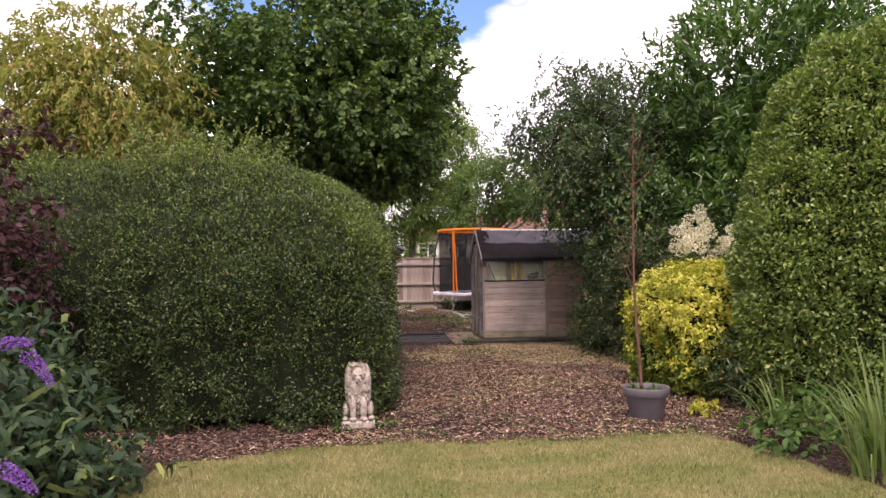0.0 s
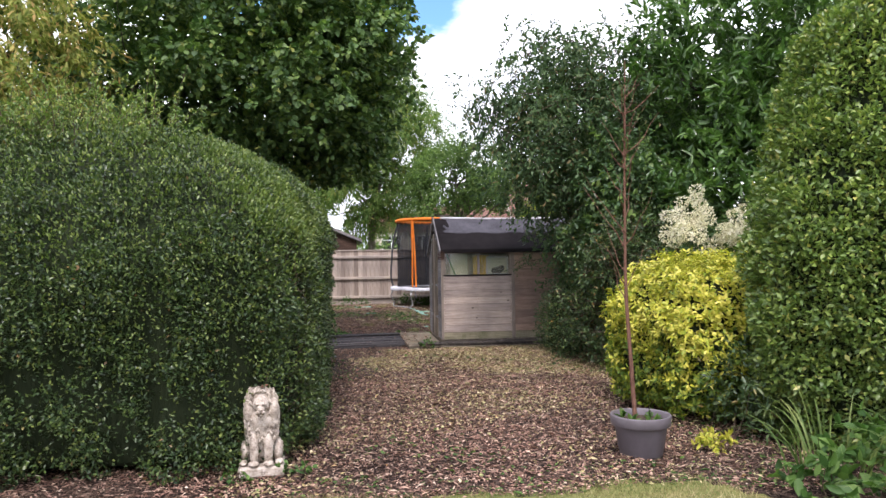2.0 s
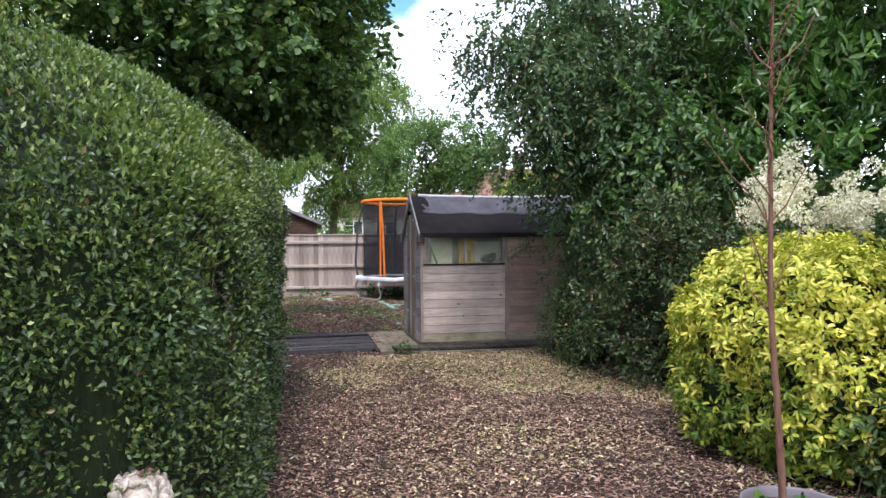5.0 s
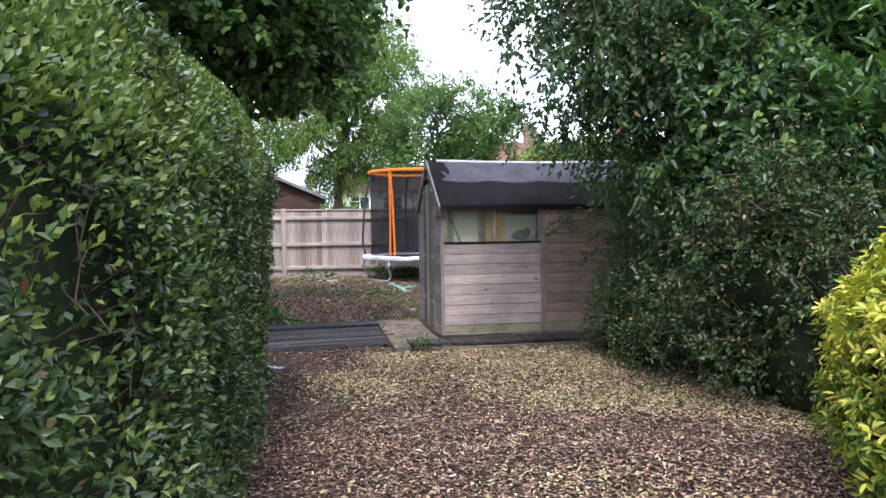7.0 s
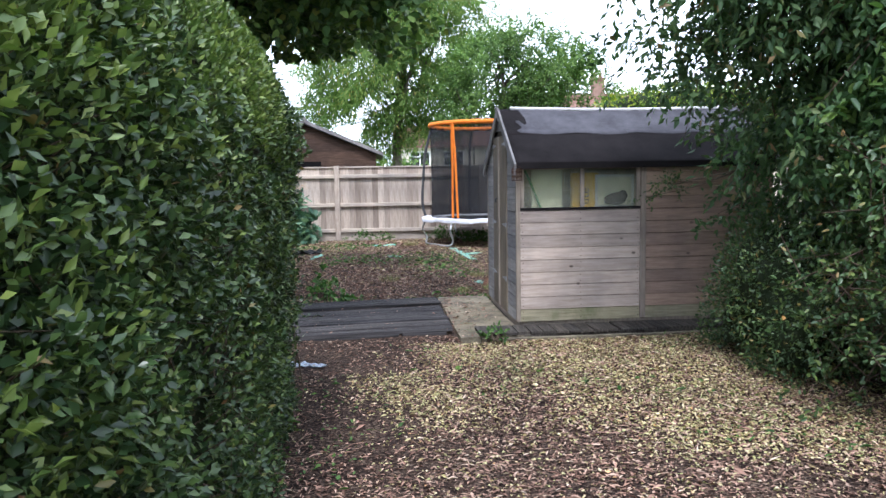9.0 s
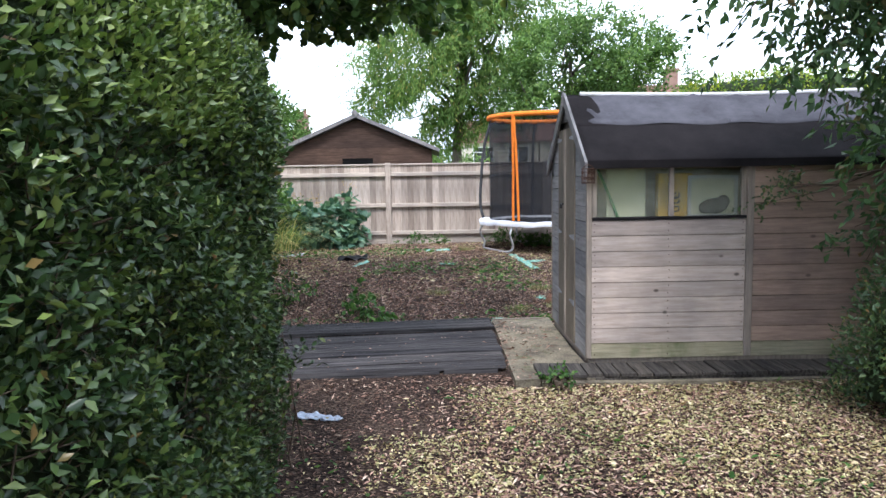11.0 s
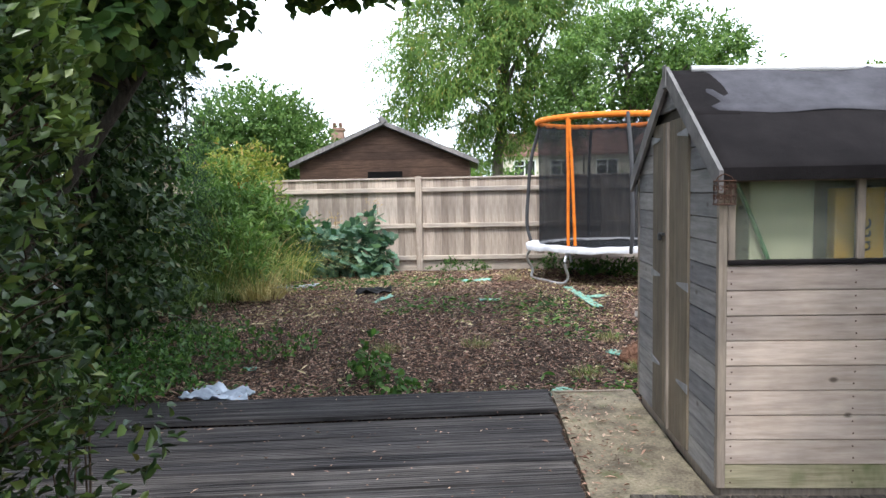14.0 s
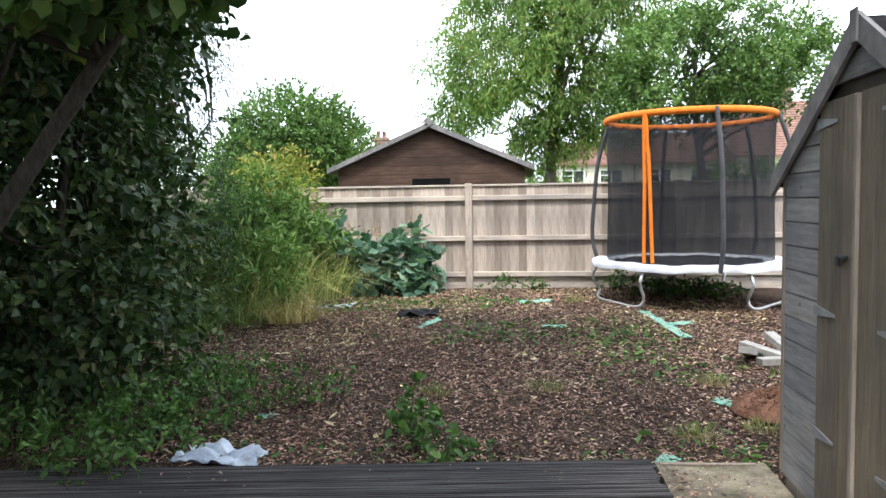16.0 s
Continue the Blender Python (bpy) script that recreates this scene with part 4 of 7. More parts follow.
def build_garage():
    g = thing("brown_outbuilding", (-2.72, 9.9, 0), "dark brown timber outbuilding with a low gable and grey roof edge", "outbuilding")
    g.location = (0, 0, 0)
    x0, x1, y0, y1, ez, az = -4.28, -1.18, 9.9, 13.5, 2.0, 2.66
    cx = (x0 + x1) / 2
    sl = (az - ez) / (cx - x0)
    z = 0.1
    while z < az - 0.06:
        zt = min(z + 0.14, az - 0.02)
        cut = max(0.0, (zt - ez) / sl)
        a, b = x0 + cut, x1 - cut
        spans = [(a, b)]
        if 1.62 < zt < 1.86:
            spans = [(a, -3.03), (-2.40, b)]
        for s0, s1 in spans:
            bm = bmesh.new()
            lap_board(bm, 0, s0, s1, z, zt + 0.003, 0.016, y0)
            part("board", bm, M_GARAGE, g)
        z += 0.14
    bm = bmesh.new()
    va = [bm.verts.new((x, y0 + 0.001, zz)) for x, zz in ((x0, 0), (x1, 0), (x1, ez), (cx, az), (x0, ez))]
    vb = [bm.verts.new((v.co.x, y1, v.co.z)) for v in va]
    bm.faces.new(va), bm.faces.new(vb[::-1])
    for i in range(5):
        bm.faces.new((va[i], vb[i], vb[(i + 1) % 5], va[(i + 1) % 5]))
    bmesh.ops.recalc_face_normals(bm, faces=bm.faces)
    part("body", bm, M_GARAGE, g)
    boxed("window", (-3.03, y0 - 0.028, 1.5), (-2.40, y0 - 0.018, 1.85), M_WINDOWDARK, g, 0.003, "dark narrow window")
    for s in (-1, 1):
        bm = bmesh.new()
        e = 0.16
        pts = [(cx, az + 0.02), (cx + s * (cx - x0 + e), ez - sl * e + 0.02), (cx + s * (cx - x0 + e), ez - sl * e + 0.10), (cx, az + 0.10)]
        va = [bm.verts.new((x, y0 - 0.14, zz)) for x, zz in pts]
        vb = [bm.verts.new((x, y1 + 0.1, zz)) for x, zz in pts]
        bm.faces.new(va), bm.faces.new(vb[::-1])
        for i in range(4):
            bm.faces.new((va[i], vb[i], vb[(i + 1) % 4], va[(i + 1) % 4]))
        bmesh.ops.recalc_face_normals(bm, faces=bm.faces)
        part("roof_slope", bm, M_BARGE, g)
    bm = bmesh.new()
    box(bm, (-0.07, -0.16, -0.05), (0.07, 0.06, 0.05), 0.01, Matrix.Translation((cx, y0, az + 0.1)) @ Matrix.Rotation(radians(45), 4, "Y"))
    part("ridge_end", bm, M_BARGE, g)


build_garage()


# ---- trampoline ----
def net_mat():
    m = Mat("black_netting")
    t = m.n("ShaderNodeBsdfTransparent")
    s = m.n("ShaderNodeMixShader", Fac=0.62)
    m.color((0.012, 0.013, 0.016)).rough(0.8, 0.2)
    f = m.ramp(m.noise(4, 3, 0.5, (3, 3, 0.4)), [(0.3, (0.62, 0.62, 0.62)), (0.7, (0.78, 0.78, 0.78))])
    m.link(f, s.inputs["Fac"])
    m.link(t.outputs["BSDF"], s.inputs[1])
    m.link(m.b.outputs["BSDF"], s.inputs[2])
    m.link(s.outputs["Shader"], m.out.inputs["Surface"])
    return m.m


M_NET = net_mat()
M_ORANGE = plain_mat("orange_fabric", (0.62, 0.15, 0.015), (0.85, 0.24, 0.025), 12, 0.75, 0.2)
M_FOAM = plain_mat("grey_foam", (0.045, 0.045, 0.05), (0.085, 0.085, 0.09), 8, 0.8, 0.2)
M_PAD = plain_mat("faded_pad", (0.42, 0.42, 0.46), (0.66, 0.66, 0.68), 5, 0.75, 0.2)
M_MAT = plain_mat("jumping_mat", (0.012, 0.012, 0.013), (0.03, 0.03, 0.03), 8, 0.8, 0.2)
TX, TY, TR, TZ = 0.79, 7.12, 1.13, 0.69


def build_trampoline():
    t = thing("trampoline", (TX, TY, 0), "round trampoline with black net, orange trim and faded grey pad", "trampoline")
    g = float(ground_z(TX, TY))
    tubes("frame", [(ring(0, 0, TZ - 0.03, TR - 0.02), 0.02)], M_STEEL, t, 8)
    # padded ring, slightly uneven
    a = np.linspace(0, 2 * np.pi, 73)[:-1]
    prof = [(TR + 0.03, -0.055), (TR + 0.035, 0.0), (TR + 0.0, 0.022), (TR - 0.22, 0.012), (TR - 0.24, -0.005)]
    v = np.array([[(r * math.cos(x), r * math.sin(x), TZ + z + 0.008 * math.sin(x * 7) + 0.006 * math.sin(x * 17)) for r, z in prof] for x in a]).reshape(-1, 3)
    k = len(prof)
    i, j = np.meshgrid(np.arange(72), np.arange(k - 1), indexing="ij")
    i, j = i.ravel(), j.ravel()
    f = np.stack([i * k + j, ((i + 1) % 72) * k + j, ((i + 1) % 72) * k + j + 1, i * k + j + 1], -1)
    me = np_mesh("pad", v, f)
    me.polygons.foreach_set("use_smooth", np.ones(len(f), bool))
    link_mesh("pad", me, M_PAD, t, "faded grey spring pad")
    bm = bmesh.new()
    bmesh.ops.create_circle(bm, cap_ends=True, radius=TR - 0.22, segments=48, matrix=Matrix.Translation((0, 0, TZ - 0.02)))
    part("jumping_mat", bm, M_MAT, t)
    top = 2.41
    # net: a slightly waisted cylinder
    n, rows = 96, 10
    a = np.linspace(0, 2 * np.pi, n, endpoint=False)
    zz = np.linspace(TZ + 0.02, top, rows)
    v = np.array([[((TR - 0.17 + 0.012 * math.sin(x * 23 + z * 3) + 0.015 * (z - 1.5) ** 2) * math.cos(x), (TR - 0.17 + 0.012 * math.sin(x * 23 + z * 3) + 0.015 * (z - 1.5) ** 2) * math.sin(x), z) for x in a] for z in zz]).reshape(-1, 3)
    i, j = np.meshgrid(np.arange(rows - 1), np.arange(n), indexing="ij")
    i, j = i.ravel(), j.ravel()
    f = np.stack([i * n + j, i * n + (j + 1) % n, (i + 1) * n + (j + 1) % n, (i + 1) * n + j], -1)
    link_mesh("safety_net", np_mesh("safety_net", v, f), M_NET, t, "black see-through netting")
    # orange band at the top, flattened tube
    vv, ff = tube(ring(0, 0, top, TR - 0.14, 73), 0.03, 8)
    vv[:, 2] = top + (vv[:, 2] - top) * 1.3
    link_mesh("top_band", np_mesh("top_band", vv, ff), M_ORANGE, t, "orange padded top band")
    # poles: six, bowed at the foot
    for kx in range(5):
        an = radians(-86 + 60 * kx)
        c, s = math.cos(an), math.sin(an)
        r0, r1, r2 = TR + 0.02, TR + 0.10, TR - 0.13
        path = [(r0 * c, r0 * s, TZ - 0.05), (r1 * c, r1 * s, TZ + 0.25), ((TR + 0.08) * c, (TR + 0.08) * s, TZ + 0.7), ((TR + 0.02) * c, (TR + 0.02) * s, TZ + 1.25), (r2 * c, r2 * s, top + 0.02)]
        q = smooth_path(path, 16)
        tubes("pole", [(q, 0.026)], M_FOAM, t, 8, "pole in black foam sleeve")
    # orange zip strips at the door
    for off, zz0 in ((radians(-131), 0.0), (radians(-130), 0.03)):
        q = []
        for z in np.linspace(TZ + 0.03, top, 16):
            aa = off + (0.085 * (1 - (z - TZ) / (top - TZ)) ** 0.7 * (1 if z < 2.0 else 0.6) if zz0 else 0.004 * math.sin(z * 5))
            q.append(((TR - 0.13) * math.cos(aa), (TR - 0.13) * math.sin(aa), z))
        tubes("zip_strip", [(np.array(q), 0.022)], M_ORANGE, t, 6, "orange door strip")
    # W legs
    for kx in range(3):
        an = radians(-38 + 120 * kx)
        w = radians(29)
        pts = []
        for aa, r, z in ((an - w, TR - 0.05, TZ - 0.04), (an - w, TR + 0.02, TZ - 0.2), (an - w, TR - 0.06, g + 0.12), (an - w * 0.85, TR - 0.05, g + 0.022), (an, TR - 0.12, g + 0.02),
                         (an + w * 0.85, TR - 0.05, g + 0.022), (an + w, TR - 0.06, g + 0.12), (an + w, TR + 0.02, TZ - 0.2), (an + w, TR - 0.05, TZ - 0.04)):
            pts.append((r * math.cos(aa), r * math.sin(aa), z))
        tubes("leg", [(smooth_path(pts, 40), 0.019)], M_STEEL, t, 8, "galvanised W-shaped leg")


def smooth_path(pts, n):
    """Catmull-Rom through points."""
    p = np.array(pts, float)
    p = np.concatenate([[2 * p[0] - p[1]], p, [2 * p[-1] - p[-2]]])
    out = []
    m = len(p) - 3
    for u in np.linspace(0, m - 1e-6, n):
        i = int(u)
        f = u - i
        a, b, c, d = p[i:i + 4]
        out.append(0.5 * (2 * b + (c - a) * f + (2 * a - 5 * b + 4 * c - d) * f * f + (3 * b - a - 3 * c + d) * f ** 3))
    return np.array(out)


build_trampoline()


def layered(blobs, n, wide, flat, seed, shell=0.35):
    """Splits a crown into many small flattened tiers of foliage."""
    c, d = in_crown(blobs, n, np.random.default_rng(seed), shell)
    r = np.random.default_rng(seed + 1).uniform(0.65, 1.3, n)
    return [(*p, wide * k, wide * k, flat * k) for p, k in zip(c, r)]


# ---- hedges and bushes ----
def bush(name, base, centre, half, n, L, W, mat, label, category="bush", eh=3.0, ev=2.6, div=26, bumpy=0.08, scale=2.0, seed=1, weight=None, shape="oval", deep=0.05, out=0.6, zmin=0.0, **skin):
    root = thing(name, base, label, category)
    p, tri = rounded_core(centre, half, eh, ev, div, bumpy, seed, scale, zmin)
    clipped_foliage(root, p - np.array(base), tri, n, L, W, mat, seed, weight, shape, deep, out, **skin)
    return root


def shoots(root, name, base, pts, n_leaf, length, L, W, mat, seed, lean=0.35, r=0.004, shape="oval"):
    """Upright leafy shoots from points: thin stems and their leaves, as two parts of a thing."""
    rng = np.random.default_rng(seed)
    specs, P, D, N = [], [], [], []
    for p in pts:
        ln = length * rng.uniform(0.55, 1.35)
        d = unit(np.array([rng.normal() * lean, rng.normal() * lean, 1.0]))
        bend = rng.normal(size=3) * 0.12 * ln
        s = np.linspace(0, 1, 6)[:, None]
        q = np.array(p) + d * ln * s + bend * s ** 2
        specs.append((q - np.array(base), np.linspace(r, r * 0.3, 6)))
        u = rng.uniform(0.12, 1, n_leaf)[:, None]
        P.append(np.array(p) + d * ln * u + bend * u ** 2)
        sd = unit(rng.normal(size=(n_leaf, 3)))
        D.append(unit(sd + d * 0.5))
        N.append(unit(np.array([0, 0, 0.8]) + rng.normal(size=(n_leaf, 3)) * 0.4))
    tagged(tubes("stem_work", specs, M_TWIG, root, 4), kind="stuff")
    leaf_cloud(name, np.concatenate(P) - np.array(base), np.concatenate(D), np.concatenate(N), L, W, mat, root, shape, "", rng, "stuff")


def seen_sides(nr, c):
    hollow = 0.35 + 0.65 * (lump(c, 77, 2.6) > -0.55)
    return hollow * np.where(c[:, 2] < 0.02, 0.02, np.where((nr[:, 0] < -0.5) | (nr[:, 1] > 0.6), 0.15, np.where(nr[:, 2] > 0.75, 0.5, np.where(nr[:, 0] > 0.4, 1.5, np.where(c[:, 0] < -5.2, 0.6, 1.0)))))


hedge = bush("privet_hedge", (-4.1, -4.4, 0), (-4.24, -4.28, 0.7), (2.39, 2.64, 1.70), 270000, 0.031, 0.0170, M_PRIVET, "tall clipped dark green hedge with rounded shoulders", "hedge",
             eh=10.0, ev=(2.9, 6.0), div=56, bumpy=0.07, scale=2.2, seed=11, weight=seen_sides, deep=0.10, out=0.55, tuft=0.08, gaps=(0.82, 1.2, 0.08), lie=(0.6, 0.65), grain=8.0, shape="fold")
_rng = np.random.default_rng(44)
_p, _t = rounded_core((-4.24, -4.28, 0.72), (2.41, 2.66, 1.71), 10.0, (2.9, 6.0), 56, 0.07, 11, 2.2, 0.0)
# young leaves, weighted upward so leaf colour also carries the hedge's brighter skylit top
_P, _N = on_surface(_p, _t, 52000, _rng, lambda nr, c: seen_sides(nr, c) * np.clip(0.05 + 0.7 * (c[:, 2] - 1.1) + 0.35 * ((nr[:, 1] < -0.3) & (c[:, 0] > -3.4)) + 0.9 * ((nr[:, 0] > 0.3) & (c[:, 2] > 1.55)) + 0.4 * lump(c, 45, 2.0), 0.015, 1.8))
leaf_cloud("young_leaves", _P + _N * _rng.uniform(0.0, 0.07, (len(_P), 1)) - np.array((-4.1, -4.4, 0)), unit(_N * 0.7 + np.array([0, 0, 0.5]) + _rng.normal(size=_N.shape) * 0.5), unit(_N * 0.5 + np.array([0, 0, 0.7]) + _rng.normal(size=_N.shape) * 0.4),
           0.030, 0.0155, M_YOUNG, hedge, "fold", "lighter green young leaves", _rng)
_P, _N = on_surface(_p, _t, 900, _rng, lambda nr, c: np.where((nr[:, 0] > 0.5) & (c[:, 2] > 0.1), 1.0, 0.02))
_d = unit(_N * 0.5 + np.array([0, 0, 0.6]) + _rng.normal(size=_N.shape) * 0.5)
tagged(tubes("twig_work", [(np.stack([p - d * 0.09 - n * 0.03, p - n * 0.02, p + d * 0.05]) - np.array((-4.1, -4.4, 0)), [0.0028, 0.0022, 0.0012]) for p, d, n in zip(_P, _d, _N)], M_TWIG, hedge, 3), kind="stuff")
_r = random.Random(2)
shoots(hedge, "top_growth", (-4.1, -4.4, 0), [(_r.uniform(-5.4, -2.9), _r.uniform(-6.2, -3.6), 2.25) for _ in range(300)], 26, 0.34, 0.036, 0.018, M_TOPIARY, 41)
shoots(hedge, "ridge_growth", (-4.1, -4.4, 0), [(_r.gauss(-3.85, 0.45), _r.uniform(-5.9, -4.4), 2.38) for _ in range(190)], 30, 0.5, 0.038, 0.019, M_TOPIARY, 42)


def topiary_sides(nr, c):
    return np.where(c[:, 2] < 0.02, 0.02, np.where((nr[:, 0] > 0.4) | (nr[:, 1] > 0.6), 0.15, 1.0))


bush("clipped_dome_bush", (2.95, -6.95, 0), (3.22, -6.85, 1.2), (1.75, 0.95, 2.38), 92000, 0.047, 0.026, M_TOPIARY, "huge clipped dome-shaped evergreen bush", "bush",
     eh=2.2, ev=2.4, div=44, bumpy=0.09, scale=2.6, seed=12, weight=topiary_sides, deep=0.09, tuft=0.06, gaps=(1.1, 0.9, 0.15), lie=(0.5, 0.75), shape="fold")
tree("dark_shrub", (2.15, -2.9, 0), [[(2.15, -2.9, 0), (2.1, -2.9, 0.6), (2.0, -2.9, 1.3)], [(2.4, -2.6, 0), (2.5, -2.5, 0.8), (2.4, -2.3, 1.5)], [(2.1, -3.2, 0), (2.0, -3.4, 0.7), (2.1, -3.6, 1.4)]],
     layered([(2.1, -2.8, 0.95, 0.72, 0.85, 0.78), (2.35, -3.7, 0.85, 0.7, 0.6, 0.75), (2.05, -3.4, 1.45, 0.5, 0.5, 0.35), (2.6, -2.7, 1.55, 0.6, 0.7, 0.42), (2.2, -2.0, 0.7, 0.62, 0.6, 0.7), (1.75, -2.6, 0.45, 0.4, 0.6, 0.42), (2.9, -3.6, 1.3, 0.6, 0.6, 0.6)], 200, 0.24, 0.15, 130),
     2700, 15, 0.24, 0.043, 0.023, M_DARKSHRUB, "dense dark green shrub with russet tips beside the path", "shrub", seed=13, droop=0.05, limbs=40, twigs=900, shell=0.55, r0=0.025, shape="oval",
     keep=lambda P: P[:, 2] > 0.03)
# solid dark core standing in for the shade deep in this shrub
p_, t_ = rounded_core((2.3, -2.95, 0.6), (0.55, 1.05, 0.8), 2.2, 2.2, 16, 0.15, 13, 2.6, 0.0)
link_mesh("shade_core", np_mesh("shade_core", p_ - np.array((2.15, -2.9, 0)), t_), M_INNERSHADE, bpy.data.objects["dark_shrub"])
bush("low_shrub", (1.75, -1.35, 0), (1.85, -1.35, 0.35), (0.5, 0.75, 0.65), 12000, 0.034, 0.017, M_DARKSHRUB, "low bushy small-leaved shrub under the tree", "shrub", eh=2.2, ev=2.2, div=24, bumpy=0.18, scale=3.5, seed=15, deep=0.13)


def build_choisya():
    base = np.array((1.6, -5.55, 0))
    root = thing("golden_shrub", tuple(base), "bright golden-yellow leafy shrub at the edge of the path", "shrub")
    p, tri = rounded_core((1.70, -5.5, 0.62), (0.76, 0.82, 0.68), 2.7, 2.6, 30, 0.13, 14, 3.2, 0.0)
    # dark core behind the leaves, painted as the shrub's inner shade
    link_mesh("shade_core", np_mesh("shade_core", p - base - unit(p - p.mean(0)) * 0.12, tri), M_INNERSHADE, root)
    rng = np.random.default_rng(14)
    # whorls of leaflets at the ends of shoots
    C, N = on_surface(p - base, tri, 3700, rng, lambda nr, c: np.where(c[:, 2] < 0.05, 0.05, np.where(nr[:, 0] > 0.6, 0.4, 1.0)))
    C = C + N * rng.uniform(-0.12, 0.07, len(C))[:, None]
    k = 9
    ax = unit(N + np.array([0, 0, 0.55]) + rng.normal(size=N.shape) * 0.3)
    a = rng.uniform(0, 6.28, (len(C), k))
    t1 = unit(np.cross(ax, rng.normal(size=ax.shape)))
    t2 = np.cross(ax, t1)
    D = t1[:, None] * np.cos(a)[..., None] + t2[:, None] * np.sin(a)[..., None] + ax[:, None] * rng.uniform(0.0, 0.7, (len(C), k, 1))
    P = C[:, None] + ax[:, None] * rng.uniform(-0.03, 0.03, (len(C), k, 1)) + D * 0.008
    U = np.broadcast_to(ax[:, None], D.shape)
    # young leaves golden on top; right side's shade painted in as greener leaves
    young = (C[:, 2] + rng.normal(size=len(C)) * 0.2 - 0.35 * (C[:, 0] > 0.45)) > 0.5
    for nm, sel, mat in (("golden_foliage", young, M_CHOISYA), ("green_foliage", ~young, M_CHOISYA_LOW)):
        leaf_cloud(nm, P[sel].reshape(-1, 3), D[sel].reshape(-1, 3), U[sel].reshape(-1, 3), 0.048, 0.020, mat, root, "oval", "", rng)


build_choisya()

# ---- trees ----
MAPLE = [(-3.3, 1.0, 5.2, 2.9, 2.3, 2.2), (-2.2, 0.6, 4.6, 1.7, 1.8, 1.5), (-4.8, 0.4, 4.6, 2.2, 2.0, 1.9), (-1.75, 1.4, 5.6, 1.35, 1.5, 1.7), (-2.5, 0.9, 3.5, 1.35, 1.2, 0.9), (-1.5, 1.0, 4.0, 0.95, 1.1, 1.1), (-1.4, 1.1, 3.2, 0.7, 0.7, 0.55), (-2.75, 1.0, 2.65, 0.75, 0.6, 0.55), (-2.75, 1.0, 2.65, 0.75, 0.6, 0.55)]


tree("broadleaf_tree", (-4.85, 1.22, 0), [[(-4.85, 1.22, 0), (-3.7, 1.18, 1.5), (-2.56, 1.14, 3.0), (-2.0, 1.1, 4.6)], [(-4.95, 1.3, 0), (-4.5, 1.4, 2.2), (-3.9, 1.3, 4.5), (-3.4, 1.2, 7.5)]],
     layered(MAPLE, 380, 0.52, 0.15, 210), 5600, 16, 0.30, 0.092, 0.088, M_MAPLE, "large dark green broad-leaved tree with leaning stems", shape="oval", seed=21, droop=0.25, limbs=26, r0=0.058, shell=0.1,
     upright=1.3,
     keep=lambda P: P[:, 2] > 2.2 + 0.14 * lump(P, 31, 1.5) + np.clip(P[:, 0] + 2.75, 0, 0.5) * 0.9 + np.clip(P[:, 0] + 2.25, 0, 3) * 0.12)
tree("pale_ash_tree", (-6.6, -1.5, 0), [[(-6.6, -1.5, 0), (-6.5, -1.5, 2.0), (-6.4, -1.4, 4.5)]],
     [(-6.2, -1.5, 4.3, 1.25, 1.2, 1.3), (-7.1, -1.6, 4.0, 1.0, 1.0, 1.2), (-5.8, -1.3, 3.3, 1.0, 1.0, 1.0), (-6.6, -1.4, 3.0, 1.3, 1.0, 0.9)], 1900, 20, 0.42, 0.11, 0.036, M_YELLOWTREE, "pale yellow-green tree with pinkish drooping tips", seed=22, droop=0.6, limbs=12, r0=0.08)
tree("laurel_tree", (4.3, -2.6, 0), [[(4.3, -2.6, 0), (4.2, -2.6, 2), (4.1, -2.6, 4)]],
     [(4.0, -2.6, 4.1, 1.55, 1.4, 1.5), (5.1, -3.0, 3.7, 1.6, 1.4, 1.8), (3.3, -2.3, 3.5, 0.9, 1.0, 1.0), (4.2, -3.0, 2.3, 1.6, 1.2, 1.4), (2.95, -3.35, 2.15, 0.5, 0.55, 0.4)], 2300, 14, 0.36, 0.14, 0.048, M_LAUREL, "tall bright green laurel with large glossy leaves", seed=23, droop=-0.25, limbs=14, shape="oval", r0=0.08)
CHERRY = [(2.4, -1.6, 2.6, 1.4, 1.1, 1.0), (1.6, -1.7, 3.1, 1.0, 0.9, 0.8), (2.9, -1.7, 3.2, 1.1, 1.0, 0.9), (2.7, -1.2, 1.7, 0.85, 0.7, 0.9), (0.85, -1.65, 3.35, 0.55, 0.5, 0.45), (1.45, -1.6, 4.05, 0.75, 0.5, 0.6), (1.05, -1.4, 2.45, 0.38, 0.3, 0.3),
          (2.35, -1.8, 1.9, 0.7, 0.6, 0.6), (2.3, -0.75, 1.25, 0.5, 0.35, 0.75), (0.5, -1.65, 2.95, 0.32, 0.35, 0.2), (0.5, -1.6, 3.6, 0.36, 0.3, 0.22), (2.4, -1.6, 4.1, 0.9, 0.6, 0.6), (1.75, -2.1, 1.55, 0.42, 0.35, 0.4)]
cherry = tree("small_cherry_tree", (2.5, -1.6, 0), [[(2.5, -1.6, 0), (2.4, -1.6, 1.2), (2.2, -1.6, 2.6), (1.9, -1.7, 3.6)]],
              layered(CHERRY, 300, 0.34, 0.20, 240), 4300, 15, 0.34, 0.075, 0.033, M_CHERRY, "dull green loose-branched tree overhanging the shed", seed=24, droop=0.4, limbs=34, twigs=700, r0=0.06)
_r = random.Random(24)
shoots(cherry, "shoot_foliage", (2.5, -1.6, 0), [(_r.uniform(0.5, 2.4), _r.uniform(-1.9, -1.3), _r.uniform(3.9, 4.4)) for _ in range(26)], 26, 0.55, 0.07, 0.03, M_CHERRY, 43, 0.4, 0.006, "fold")
